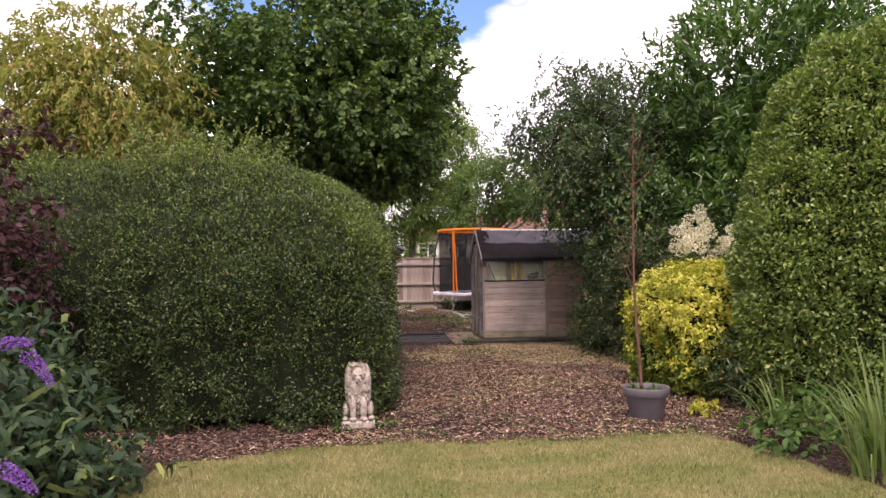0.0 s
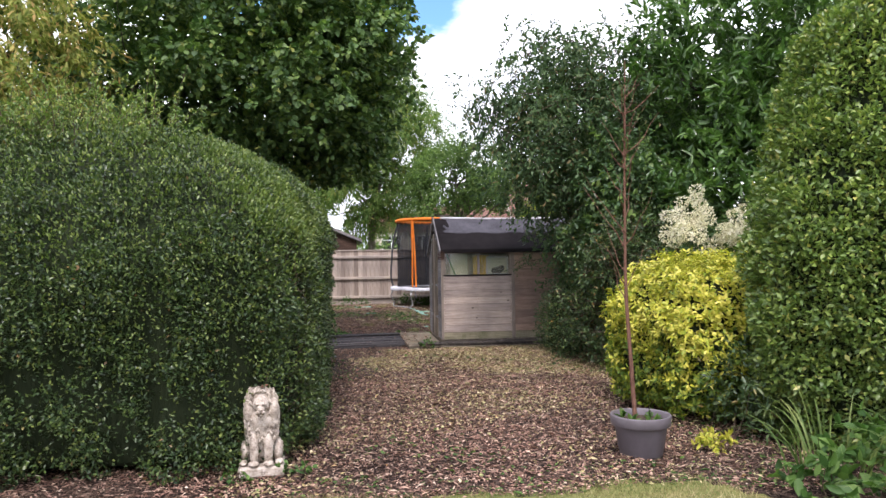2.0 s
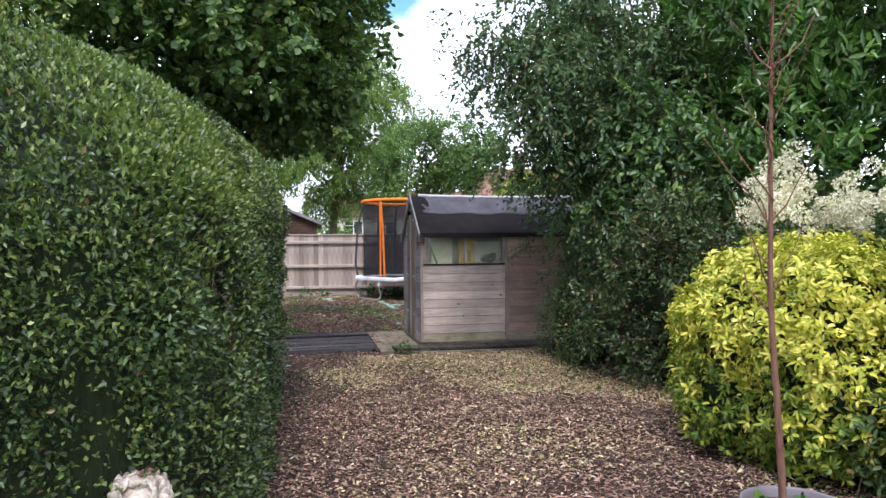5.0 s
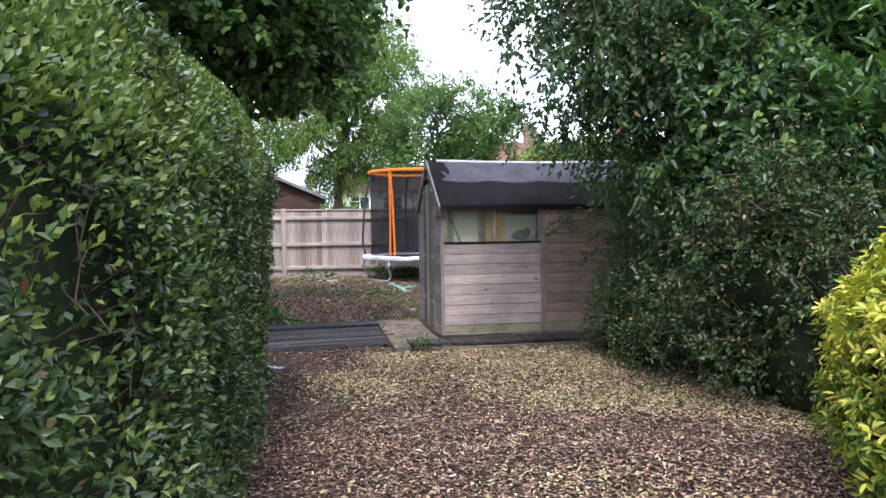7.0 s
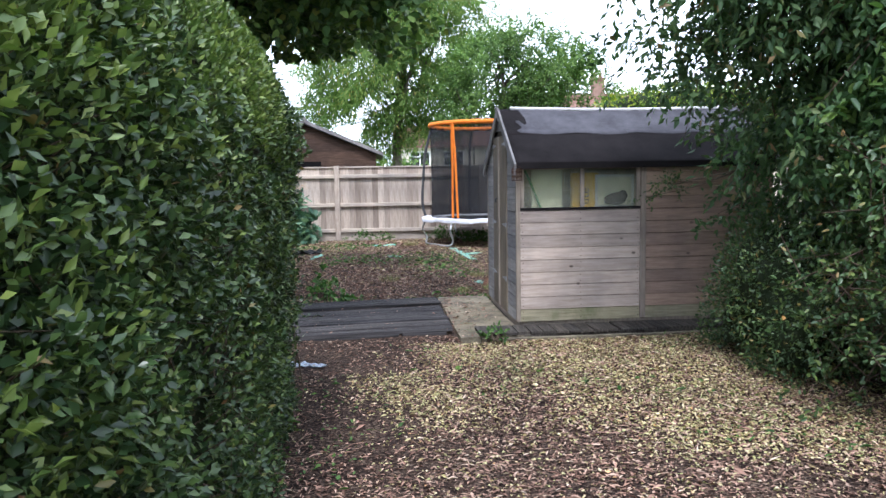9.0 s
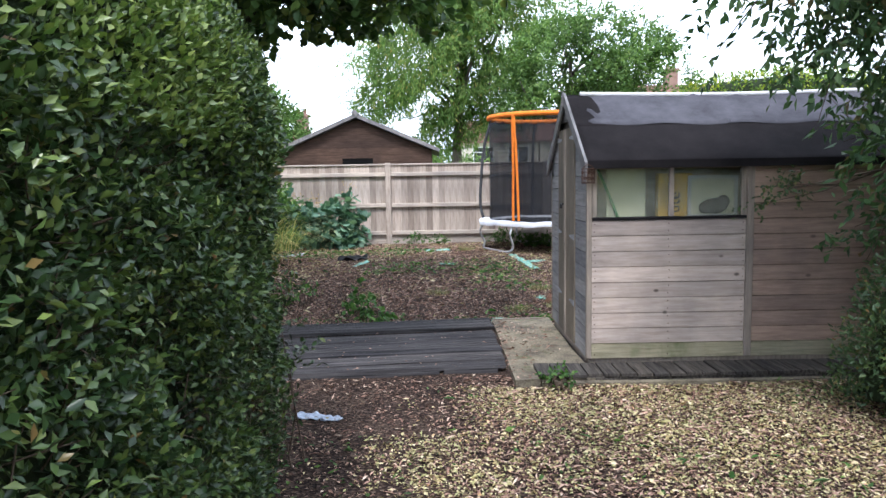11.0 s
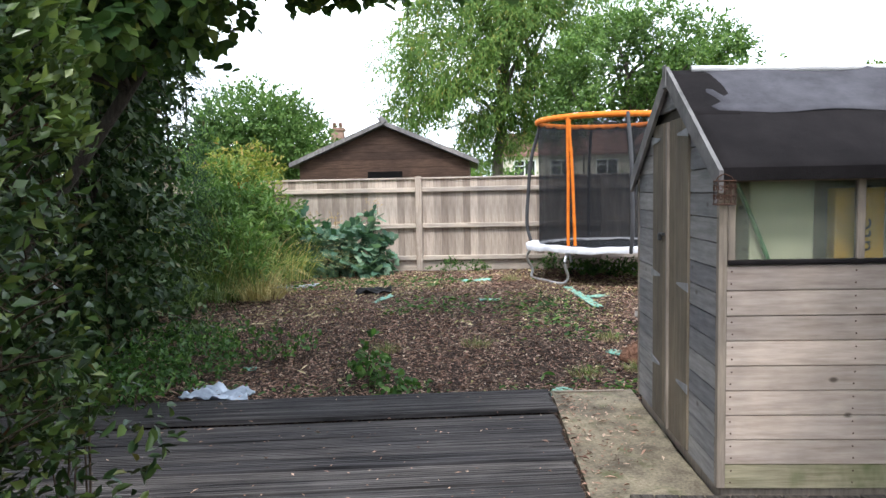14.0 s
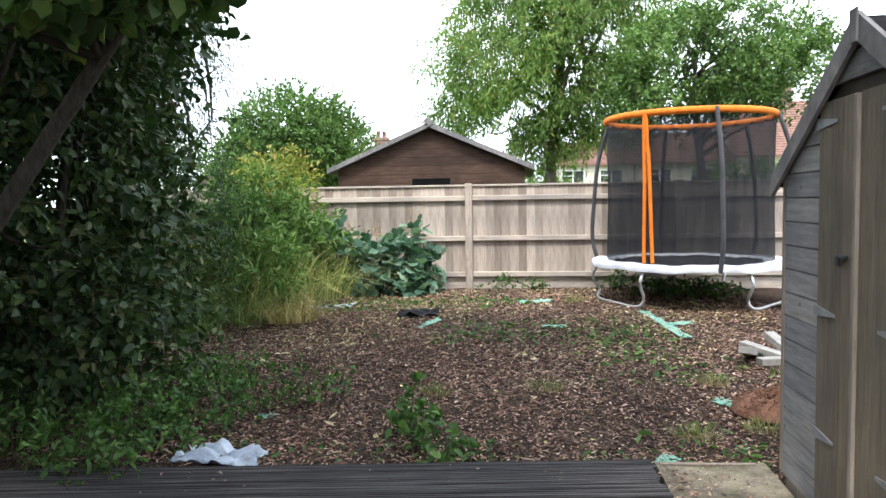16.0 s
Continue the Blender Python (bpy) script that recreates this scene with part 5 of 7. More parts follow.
tree("broad_leaved_shrub", (2.5, -2.6, 0), [[(2.5, -2.6, 0), (2.4, -2.6, 1.2), (2.2, -2.55, 2.4)], [(2.6, -2.8, 0), (2.4, -2.8, 1.0), (2.1, -2.6, 1.8)]],
     [(2.1, -2.6, 2.5, 0.5, 0.5, 0.5), (1.9, -2.35, 1.75, 0.36, 0.4, 0.4), (2.3, -2.9, 2.0, 0.5, 0.5, 0.5)], 430, 12, 0.28, 0.085, 0.046, M_BROAD, "shrub with broad glossy green leaves beside the shed path", "shrub", seed=29, droop=0.2, limbs=12, r0=0.03, shape="oval")
tree("willow_tree", (-0.45, 16.5, 0.2), [[(-0.45, 16.5, 0), (-0.5, 16.5, 2.0), (-0.3, 16.4, 4.2), (0.1, 16.4, 7.5)]],
     [(-0.6, 16.2, 5.4, 2.3, 2.0, 2.3), (-1.9, 16.2, 4.6, 1.6, 1.5, 1.5), (0.6, 16.2, 6.2, 1.9, 1.8, 2.0), (0.4, 15.8, 4.1, 1.4, 1.2, 1.0), (-0.5, 16.0, 8.0, 1.8, 1.6, 1.5), (-2.1, 16.2, 3.5, 1.2, 1.0, 0.8), (-1.0, 16.0, 2.9, 1.0, 0.9, 0.6), (0.2, 16.0, 3.3, 0.9, 0.8, 0.5)], 6200, 18, 0.7, 0.15, 0.036, M_WILLOW, "tall soft green willow-like tree with grey trunk", seed=25, droop=0.55, limbs=22, bark=M_FARBARK, r0=0.2,
     keep=lambda P: lump(P, 55, 1.5) > -0.2)
tree("apple_tree", (2.75, 14.2, 0.2), [[(2.75, 14.2, 0), (2.7, 14.2, 1.8), (2.5, 14.1, 3.2), (2.5, 14.0, 4.6)]],
     [(2.2, 14.0, 4.2, 1.5, 1.5, 1.1), (3.7, 14.0, 4.4, 1.4, 1.4, 1.1), (4.6, 14.0, 4.0, 1.0, 1.0, 0.85), (1.6, 13.8, 3.5, 1.0, 1.0, 0.75), (3.0, 14.0, 5.1, 1.2, 1.2, 0.7)], 2700, 16, 0.42, 0.10, 0.055, M_APPLE, "spreading apple tree behind the fence", seed=26, droop=0.05, limbs=26, bark=M_FARBARK, r0=0.13,
     keep=lambda P: lump(P, 56, 1.8) > -0.22)
tree("round_green_shrub", (-6.2, 14.0, 0.2), [[(-6.2, 14.0, 0), (-6.2, 14.0, 2.5)]],
     [(-6.3, 14.0, 2.9, 1.4, 1.2, 1.05), (-5.6, 14.0, 2.4, 1.2, 1.1, 1.0), (-7.0, 14.0, 2.3, 1.1, 1.1, 0.9)], 2000, 14, 0.36, 0.11, 0.05, M_FARGREEN, "fresh green rounded shrub beyond the fence", "shrub", seed=27, droop=-0.1, limbs=10, r0=0.08)
for _x, _w, _h, _s in ((-19.0, 4.0, 2.6, 61), (-8.5, 3.2, 1.7, 62), (-2.0, 3.4, 1.5, 63), (9.5, 3.0, 1.6, 64), (16.0, 3.6, 2.0, 65), (23.0, 4.0, 2.8, 66)):
    tree("garden_tree", (_x, 33.0, 0.2), [[(_x, 33.0, 0), (_x, 33.0, 1.5)]], [(_x, 33, _h, _w, 1.4, _h * 0.9), (_x + 1.5, 33, _h * 0.8, _w * 0.7, 1.3, _h * 0.75)], 420, 12, 0.7, 0.26, 0.13, M_APPLE,
         "leafy tree in a far garden", seed=_s, droop=0.1, limbs=6)
bush("bright_hedge", (7.3, 12.0, 0.2), (7.3, 12.0, 2.0), (3.0, 0.8, 1.75), 15000, 0.10, 0.05, M_CHOISYA_LOW, "bright yellow-green clipped hedge beyond the fence", "hedge", eh=4, ev=3, div=24, bumpy=0.12, scale=1.5, seed=16, shape="fold", deep=0.12)

# ---- dark thicket along the garden's edge ----
tree("elder_thicket", (-4.6, 2.7, 0), [[(-4.6, 2.7, 0), (-4.5, 2.8, 1.6), (-4.2, 2.9, 3.0)], [(-4.8, 3.4, 0), (-4.7, 3.6, 2.0), (-4.8, 3.8, 3.4)], [(-4.9, 2.0, 0), (-4.6, 1.9, 1.2), (-4.1, 1.8, 2.4)]],
     [(-4.75, 2.8, 1.5, 0.85, 0.9, 1.5), (-5.2, 3.9, 1.7, 0.85, 1.0, 1.7), (-4.5, 2.6, 3.0, 0.9, 1.0, 0.9), (-5.0, 4.0, 3.2, 0.95, 1.0, 0.9), (-5.2, 1.6, 1.4, 0.9, 0.9, 1.4), (-4.4, 3.0, 0.5, 0.7, 0.9, 0.5)],
     2700, 14, 0.42, 0.082, 0.056, M_ELDER, "dark overgrown thicket of leafy stems", "thicket", seed=71, droop=0.25, limbs=22, twigs=300, r0=0.05, shape="oval")
tree("conifer", (-5.3, 5.6, 0.1), [[(-5.3, 5.6, 0), (-5.3, 5.6, 5.5)]],
     [(-5.25, 5.6, 1.6, 0.75, 0.75, 1.2), (-5.3, 5.6, 3.0, 0.85, 0.85, 1.0), (-5.25, 5.5, 4.2, 0.75, 0.75, 1.1)], 1200, 30, 0.5, 0.055, 0.009, M_CONIFER, "dark blue-green conifer with drooping sprays", seed=72, droop=0.5, limbs=30, r0=0.07, spread=0.6)
tree("side_trees", (-8.0, 4.0, 0), [[(-8.0, 4.0, 0), (-8.0, 4.0, 3.0)]],
     [(-7.6, 2.5, 2.4, 1.6, 2.0, 2.3), (-7.9, 7.0, 1.7, 1.6, 2.2, 1.6), (-8.0, 4.5, 3.5, 1.5, 2.0, 1.6)], 1500, 12, 0.6, 0.13, 0.08, M_MAPLE, "mass of dark trees along the side boundary", "trees", seed=73, droop=0.2, limbs=8)
tree("side_shrubbery", (5.6, 0.5, 0), [[(5.6, 0.5, 0), (5.6, 0.5, 2.0)]],
     [(5.2, 0.6, 1.5, 1.6, 1.6, 1.5), (4.4, -1.0, 1.4, 1.2, 1.0, 1.4), (6.0, -3.0, 1.6, 1.5, 2.0, 1.6)], 1000, 12, 0.5, 0.11, 0.06, M_DARKSHRUB, "dark shrubbery along the side boundary", "shrubs", seed=74, droop=0.2, limbs=8)


# ---- plants by the lawn ----
def build_buddleja():
    base = (-4.1, -8.95, 0)
    rng = np.random.default_rng(81)
    root = thing("butterfly_bush", base, "flowering bush with purple flower spikes by the lawn", "shrub")
    blobs = [(-4.15, -8.95, 0.5, 0.5, 0.45, 0.45), (-4.35, -8.7, 0.8, 0.45, 0.4, 0.4), (-3.85, -9.1, 0.32, 0.3, 0.35, 0.3), (-3.75, -8.6, 0.25, 0.35, 0.35, 0.25)]
    P, D, N, c, t, ln = sprays(blobs, 420, 9, 0.22, rng, 0.2, 0.9, 0.2)
    k = P[:, 2] > 0.02
    leaf_cloud("foliage", P[k] - np.array(base), D[k], N[k], 0.105, 0.03, M_BUDDLEJA, root, "strap", "", rng)
    for one in [(np.stack([(-4.1 + rng.normal() * 0.05, -8.95 + rng.normal() * 0.05, 0), e * 0.5 + np.array((-4.1, -8.95, 0.1)) * 0.5, e]) - np.array(base), [0.012, 0.008, 0.004]) for e in c[:40]]:
        tubes("stem", [one], M_TWIG, root, 5)
    for q, d, ln_ in (((-3.93, -8.95, 0.98), (0.7, 0, 0.25), 0.2), ((-3.78, -8.9, 0.93), (0.6, -0.1, -0.5), 0.17), ((-4.05, -9.0, 0.86), (0.4, 0, 0.5), 0.16), ((-4.1, -9.15, 0.62), (-0.1, 0, 0.7), 0.13), ((-4.12, -9.2, 0.52), (0.3, 0, -0.4), 0.15), ((-3.72, -9.3, 0.45), (0.7, 0, -0.35), 0.17), ((-3.95, -9.0, 0.80), (0.1, 0, -0.8), 0.12)):
        d = unit(np.array(d, float))
        q = (q[0], q[1] - 0.33, q[2])
        n = 420
        s = rng.uniform(0, 1, n)
        r = 0.036 * (1 - s * 0.7)
        w = unit(rng.normal(size=(n, 3)))
        P = np.array(q) + d * (s * ln_)[:, None] + w * r[:, None] - np.array([0, 0, 1]) * (0.25 * ln_ * s ** 2)[:, None]
        leaf_cloud("flower_spike", P - np.array(base), w, unit(rng.normal(size=(n, 3))), 0.013, 0.010, M_FLORET, root, "fold", "purple flower spike", rng)


build_buddleja()
tree("purple_smoke_bush", (-5.2, -7.35, 0), [[(-5.2, -7.35, 0), (-5.1, -7.4, 1.2), (-4.9, -7.4, 2.4)], [(-5.3, -7.4, 0), (-5.4, -7.4, 1.0), (-5.5, -7.4, 2.6)]],
     [(-5.3, -7.4, 2.3, 0.5, 0.4, 0.55), (-4.95, -7.35, 1.75, 0.5, 0.4, 0.35), (-4.66, -7.4, 2.45, 0.2, 0.2, 0.22), (-5.2, -7.4, 1.3, 0.55, 0.4, 0.45), (-4.8, -7.3, 1.3, 0.4, 0.3, 0.35)], 270, 11, 0.22, 0.062, 0.042, M_PURPLE, "open bush with dark purple leaves", "shrub", seed=82, droop=0.2, limbs=16, r0=0.018, shape="oval", twigs=120)


def build_clump(name, base, n, length, width, mat, label, category, seed, spread=0.12, arch=0.5, shape_n=7, mesh_name="blade_tuft"):
    """A tuft of arching strap leaves or grass, from the ground."""
    rng = np.random.default_rng(seed)
    root = thing(name, base, label, category)
    a = rng.uniform(0, 6.28, n)
    r = np.sqrt(rng.random(n)) * spread
    ln = length * rng.uniform(0.55, 1.2, n)
    o = np.stack([np.cos(a), np.sin(a), 0 * a], -1)
    lean = rng.uniform(0.15, 1.0, n) * arch
    s = np.linspace(0, 1, shape_n)
    P = o[:, None] * r[:, None, None] + o[:, None] * (lean * ln)[:, None, None] * (s ** 1.7)[None, :, None]
    up = ln[:, None] * (s[None] - (lean[:, None] * 0.75) * s[None] ** 2.6)
    P[..., 2] += np.maximum(up, 0.01)
    side = np.stack([-np.sin(a), np.cos(a), 0 * a], -1)
    tw = rng.normal(size=n) * 0.6
    side = unit(side * np.cos(tw)[:, None] + o * np.sin(tw)[:, None])
    w = (width * (1 - s ** 2.2) + 0.0008)[None, :, None] * side[:, None] * rng.uniform(0.7, 1.2, (n, 1, 1)) / 2
    v = np.stack([P - w, P + w], 2).reshape(n, -1, 3)
    q = np.array([(2 * i, 2 * i + 1, 2 * i + 3, 2 * i + 2) for i in range(shape_n - 1)])
    f = (q[None] + (np.arange(n) * shape_n * 2)[:, None, None]).reshape(-1, 4)
    link_mesh(mesh_name, np_mesh(mesh_name, v.reshape(-1, 3), f), mat, root)
    return root


build_clump("day_lily", (1.42, -8.7, 0), 75, 0.95, 0.022, M_LILY, "clump of long arching strap leaves by the lawn", "plant", 83, 0.2, 0.85)
build_clump("day_lily", (1.12, -8.95, 0), 34, 0.75, 0.02, M_LILY, "clump of long arching strap leaves by the lawn", "plant", 84, 0.12, 0.9)
build_clump("day_lily", (1.35, -7.6, 0), 40, 0.7, 0.014, M_LILY, "thin arching leaves under the clipped dome", "plant", 85, 0.25, 0.9)


def leafy_patch(name, base, blobs, n, per, twig, L, W, mat, label, category, seed, droop=0.0, shape="oval", twigs=0, foot=None):
    rng = np.random.default_rng(seed)
    root = thing(name, base, label, category)
    P, D, N, c, t, ln = sprays(blobs, n, per, twig, rng, droop, 0.9, 0.05, 1.0)
    g = ground_z(P[:, 0], P[:, 1])
    k = P[:, 2] > g + 0.005
    leaf_cloud("foliage", P[k] - np.array(base), D[k], N[k], L, W, mat, root, shape, "", rng)
    st = []
    for e in c[:max(14, twigs) if foot is None else 4]:
        f = np.array([e[0] + rng.normal() * 0.05, e[1] + rng.normal() * 0.05, float(ground_z(e[0], e[1]))]) if foot is None else np.array(foot)
        st.append((np.stack([f, (f + e) / 2 + rng.normal(size=3) * 0.02, e]) - np.array(base), [0.005, 0.004, 0.002]))
    for one in st:
        tubes("stem", [one], M_TWIG, root, 4)
    return root


leafy_patch("dock_plant", (1.1, -8.1, 0), [(1.15, -8.1, 0.08, 0.35, 0.3, 0.18), (1.55, -7.9, 0.15, 0.35, 0.3, 0.25)], 100, 6, 0.10, 0.08, 0.055, M_WEED, "broad-leaved weeds at the lawn edge", "plant", 86)
leafy_patch("golden_sprig", (0.98, -6.9, 0), [(0.98, -6.88, 0.06, 0.10, 0.09, 0.07)], 26, 8, 0.05, 0.05, 0.02, M_CHOISYA, "low golden sprig of the yellow shrub", "plant", 87)
leafy_patch("under_shrub", (1.75, -6.5, 0), [(1.75, -6.5, 0.35, 0.5, 0.45, 0.4)], 300, 10, 0.15, 0.055, 0.022, M_DARKSHRUB, "dark leafy growth between the shrubs", "shrub", 88)
leafy_patch("white_flowering_shrub", (2.35, -4.7, 0), [(2.35, -4.7, 1.1, 0.65, 0.4, 0.5), (2.9, -4.7, 1.0, 0.6, 0.4, 0.55)], 420, 10, 0.2, 0.06, 0.03, M_CHERRY, "shrub topped with cream-white flower heads", "shrub", 89, twigs=30)


def build_white_flowers():
    root = bpy.data.objects["white_flowering_shrub"]
    base = np.array(root.location)
    rng = np.random.default_rng(90)
    for i in range(105):
        a = rng.uniform(0, 1)
        c = np.array((1.55 + a * 1.6, -4.9 + rng.normal() * 0.14, 1.63 + 0.10 * math.sin(a * 9) + rng.normal() * 0.12))
        w = unit(rng.normal(size=(110, 3)))
        P = c + w * np.array((0.07, 0.07, 0.055)) * rng.uniform(0.6, 1.0, (110, 1))
        leaf_cloud("flower_head", P - base, w + rng.normal(size=w.shape) * 0.5, w, 0.022, 0.018, M_WHITEFLOWER, root, "fold", "cream-white flower head", rng)


build_white_flowers()

# ---- lion statue ----
def stone_mat():
    m = Mat("cast_stone")
    f = m.noise(26, 6, 0.7)
    c = m.ramp(f, [(0.3, (0.26, 0.21, 0.16)), (0.5, (0.46, 0.40, 0.33)), (0.72, (0.60, 0.54, 0.47))])
    c = m.mix(c, (0.09, 0.06, 0.045), m.ramp(m.noise(22, 6, 0.75), [(0.50, (0, 0, 0)), (0.66, (0.8, 0.8, 0.8))]))
    m.color(c).rough(0.9, 0.15).bump(m.noise(60, 5), 0.6, 0.008)
    return m.m


def build_lion():
    bs = bmesh.new()
    bmesh.ops.create_uvsphere(bs, u_segments=10, v_segments=7, radius=1.0)
    bmesh.ops.triangulate(bs, faces=bs.faces[:])
    sv = np.array([v.co[:] for v in bs.verts])
    sf = np.array([[v.index for v in f.verts] for f in bs.faces])
    bs.free()
    bb = bmesh.new()
    box(bb, (-0.125, -0.13, 0.0), (0.125, 0.15, 0.065), 0.012)
    bmesh.ops.triangulate(bb, faces=bb.faces[:])
    bb.verts.index_update()
    vs, fs = [np.array([v.co[:] for v in bb.verts])], [np.array([[v.index for v in f.verts] for f in bb.faces])]
    bb.free()

    def add(m):
        m = np.array(m)
        fs.append(sf + sum(len(v) for v in vs))
        vs.append(sv @ m[:3, :3].T + m[:3, 3])

    def ball(c, r):
        add(Matrix.Translation(c) @ Matrix.Diagonal((*r, 1)))

    ball((0, 0.03, 0.22), (0.085, 0.10, 0.17))                 # body
    ball((0, -0.02, 0.30), (0.088, 0.075, 0.13))               # chest
    for s in (-1, 1):
        ball((s * 0.088, 0.02, 0.135), (0.034, 0.075, 0.075))  # haunch
        ball((s * 0.098, -0.06, 0.079), (0.025, 0.05, 0.016))  # hind paw
        ball((s * 0.040, -0.075, 0.16), (0.028, 0.032, 0.105)) # foreleg
        ball((s * 0.040, -0.10, 0.080), (0.030, 0.042, 0.017)) # paw
        ball((s * 0.066, -0.01, 0.468), (0.012, 0.014, 0.014)) # ear
        ball((s * 0.066, -0.03, 0.39), (0.034, 0.055, 0.085))  # mane at the sides
        ball((s * 0.021, -0.118, 0.446), (0.015, 0.010, 0.006))# brow
        ball((s * 0.014, -0.136, 0.396), (0.014, 0.014, 0.012))# lip
    ball((0, -0.005, 0.435), (0.078, 0.08, 0.092))             # mane
    ball((0, -0.05, 0.33), (0.075, 0.055, 0.085))              # mane on the chest
    ball((0, -0.068, 0.435), (0.046, 0.055, 0.056))            # face
    ball((0, -0.115, 0.412), (0.024, 0.032, 0.026))            # muzzle
    ball((0, -0.142, 0.413), (0.012, 0.010, 0.008))            # nose
    ball((0, -0.112, 0.378), (0.018, 0.024, 0.012))            # chin
    rng = random.Random(9)
    for _ in range(330):                                       # curling locks of the mane
        a = rng.uniform(-2.9, 2.9)
        z = rng.uniform(0.20, 0.515)
        if abs(a) < 0.62 and z > 0.365:
            continue
        rr = 0.090 - 0.35 * max(0.0, z - 0.44) - 0.10 * max(0.0, 0.30 - z)
        x, y = rr * math.sin(a), -0.008 - rr * 0.9 * math.cos(a)
        add(Matrix.Translation((x, y, z)) @ Matrix.Rotation(-a, 4, "Z") @ Matrix.Rotation(rng.uniform(-0.7, 0.7), 4, "Y") @ Matrix.Diagonal((0.0065, 0.013, 0.024, 1)))
    for _ in range(46):                                        # locks on the crown
        a = rng.uniform(-3.14, 3.14)
        add(Matrix.Translation((0.045 * math.sin(a), -0.015 - 0.045 * math.cos(a), 0.508 + 0.008 * rng.random())) @ Matrix.Rotation(-a, 4, "Z") @ Matrix.Rotation(1.2, 4, "X") @ Matrix.Diagonal((0.007, 0.009, 0.024, 1)))
    v, f = np.concatenate(vs), np.concatenate(fs)
    v[8:] += np.stack([lump(v[8:], 40 + k, 60.0) for k in range(3)], -1) * 0.002
    v = np.asarray(v) * np.array((1.14, 1.08, 1.0))
    me = np_mesh("lion_statue", v, f)
    smooth = np.ones(len(f), bool)
    smooth[:len(fs[0])] = False
    me.polygons.foreach_set("use_smooth", smooth)
    ob = link_mesh("lion_statue", me, stone_mat())
    ob.matrix_world = pose(-2.12, -6.83, -0.008, 0, 0, 3) @ Matrix.Diagonal((1.0, 1.0, 1.05, 1.0))
    tagged(ob, "weathered cast-stone seated lion on a small plinth", "statue")

    bm = bmesh.new()
    c = [bm.verts.new(v) for v in ((0, 0, 0), (0.02, 0.022, 0.006), (0.045, 0.014, 0.01), (0.06, 0, 0.002), (0.042, -0.016, 0.012), (0.018, -0.02, 0.004))]
    for k in range(1, 5):
        bm.faces.new((c[0], c[k], c[k + 1]))
    me = bpy.data.meshes.new("fallen_leaf")
    bm.to_mesh(me)
    bm.free()
    leaf = link_mesh("fallen_leaf", me, M_ROOT)
    leaf.modifiers.new("thickness", "SOLIDIFY").thickness = 0.0015
    leaf.matrix_world = pose(-2.125, -6.86, 0.548, 12, -8, 20)
    tagged(leaf, "curled red-brown dead leaf lying on the lion's head", "leaf")


M_ROOT = bark_mat("dry_roots", (0.09, 0.045, 0.03), (0.24, 0.13, 0.085))
build_lion()

# ---- potted sapling ----
M_POT = plain_mat("grey_plastic", (0.105, 0.092, 0.100), (0.155, 0.138, 0.148), 5, 0.55, 0.35, 0, 0.08)
M_SOIL = plain_mat("potting_soil", (0.03, 0.022, 0.016), (0.09, 0.07, 0.05), 40, 0.95, 0.1, 0, 0.8)


def lathe(prof, n=40):
    a = np.linspace(0, 2 * np.pi, n, endpoint=False)
    v = np.array([[(r * math.cos(x), r * math.sin(x), z) for x in a] for r, z in prof]).reshape(-1, 3)
    i, j = np.meshgrid(np.arange(len(prof) - 1), np.arange(n), indexing="ij")
    i, j = i.ravel(), j.ravel()
    f = np.stack([i * n + j, i * n + (j + 1) % n, (i + 1) * n + (j + 1) % n, (i + 1) * n + j], -1)
    return v, f


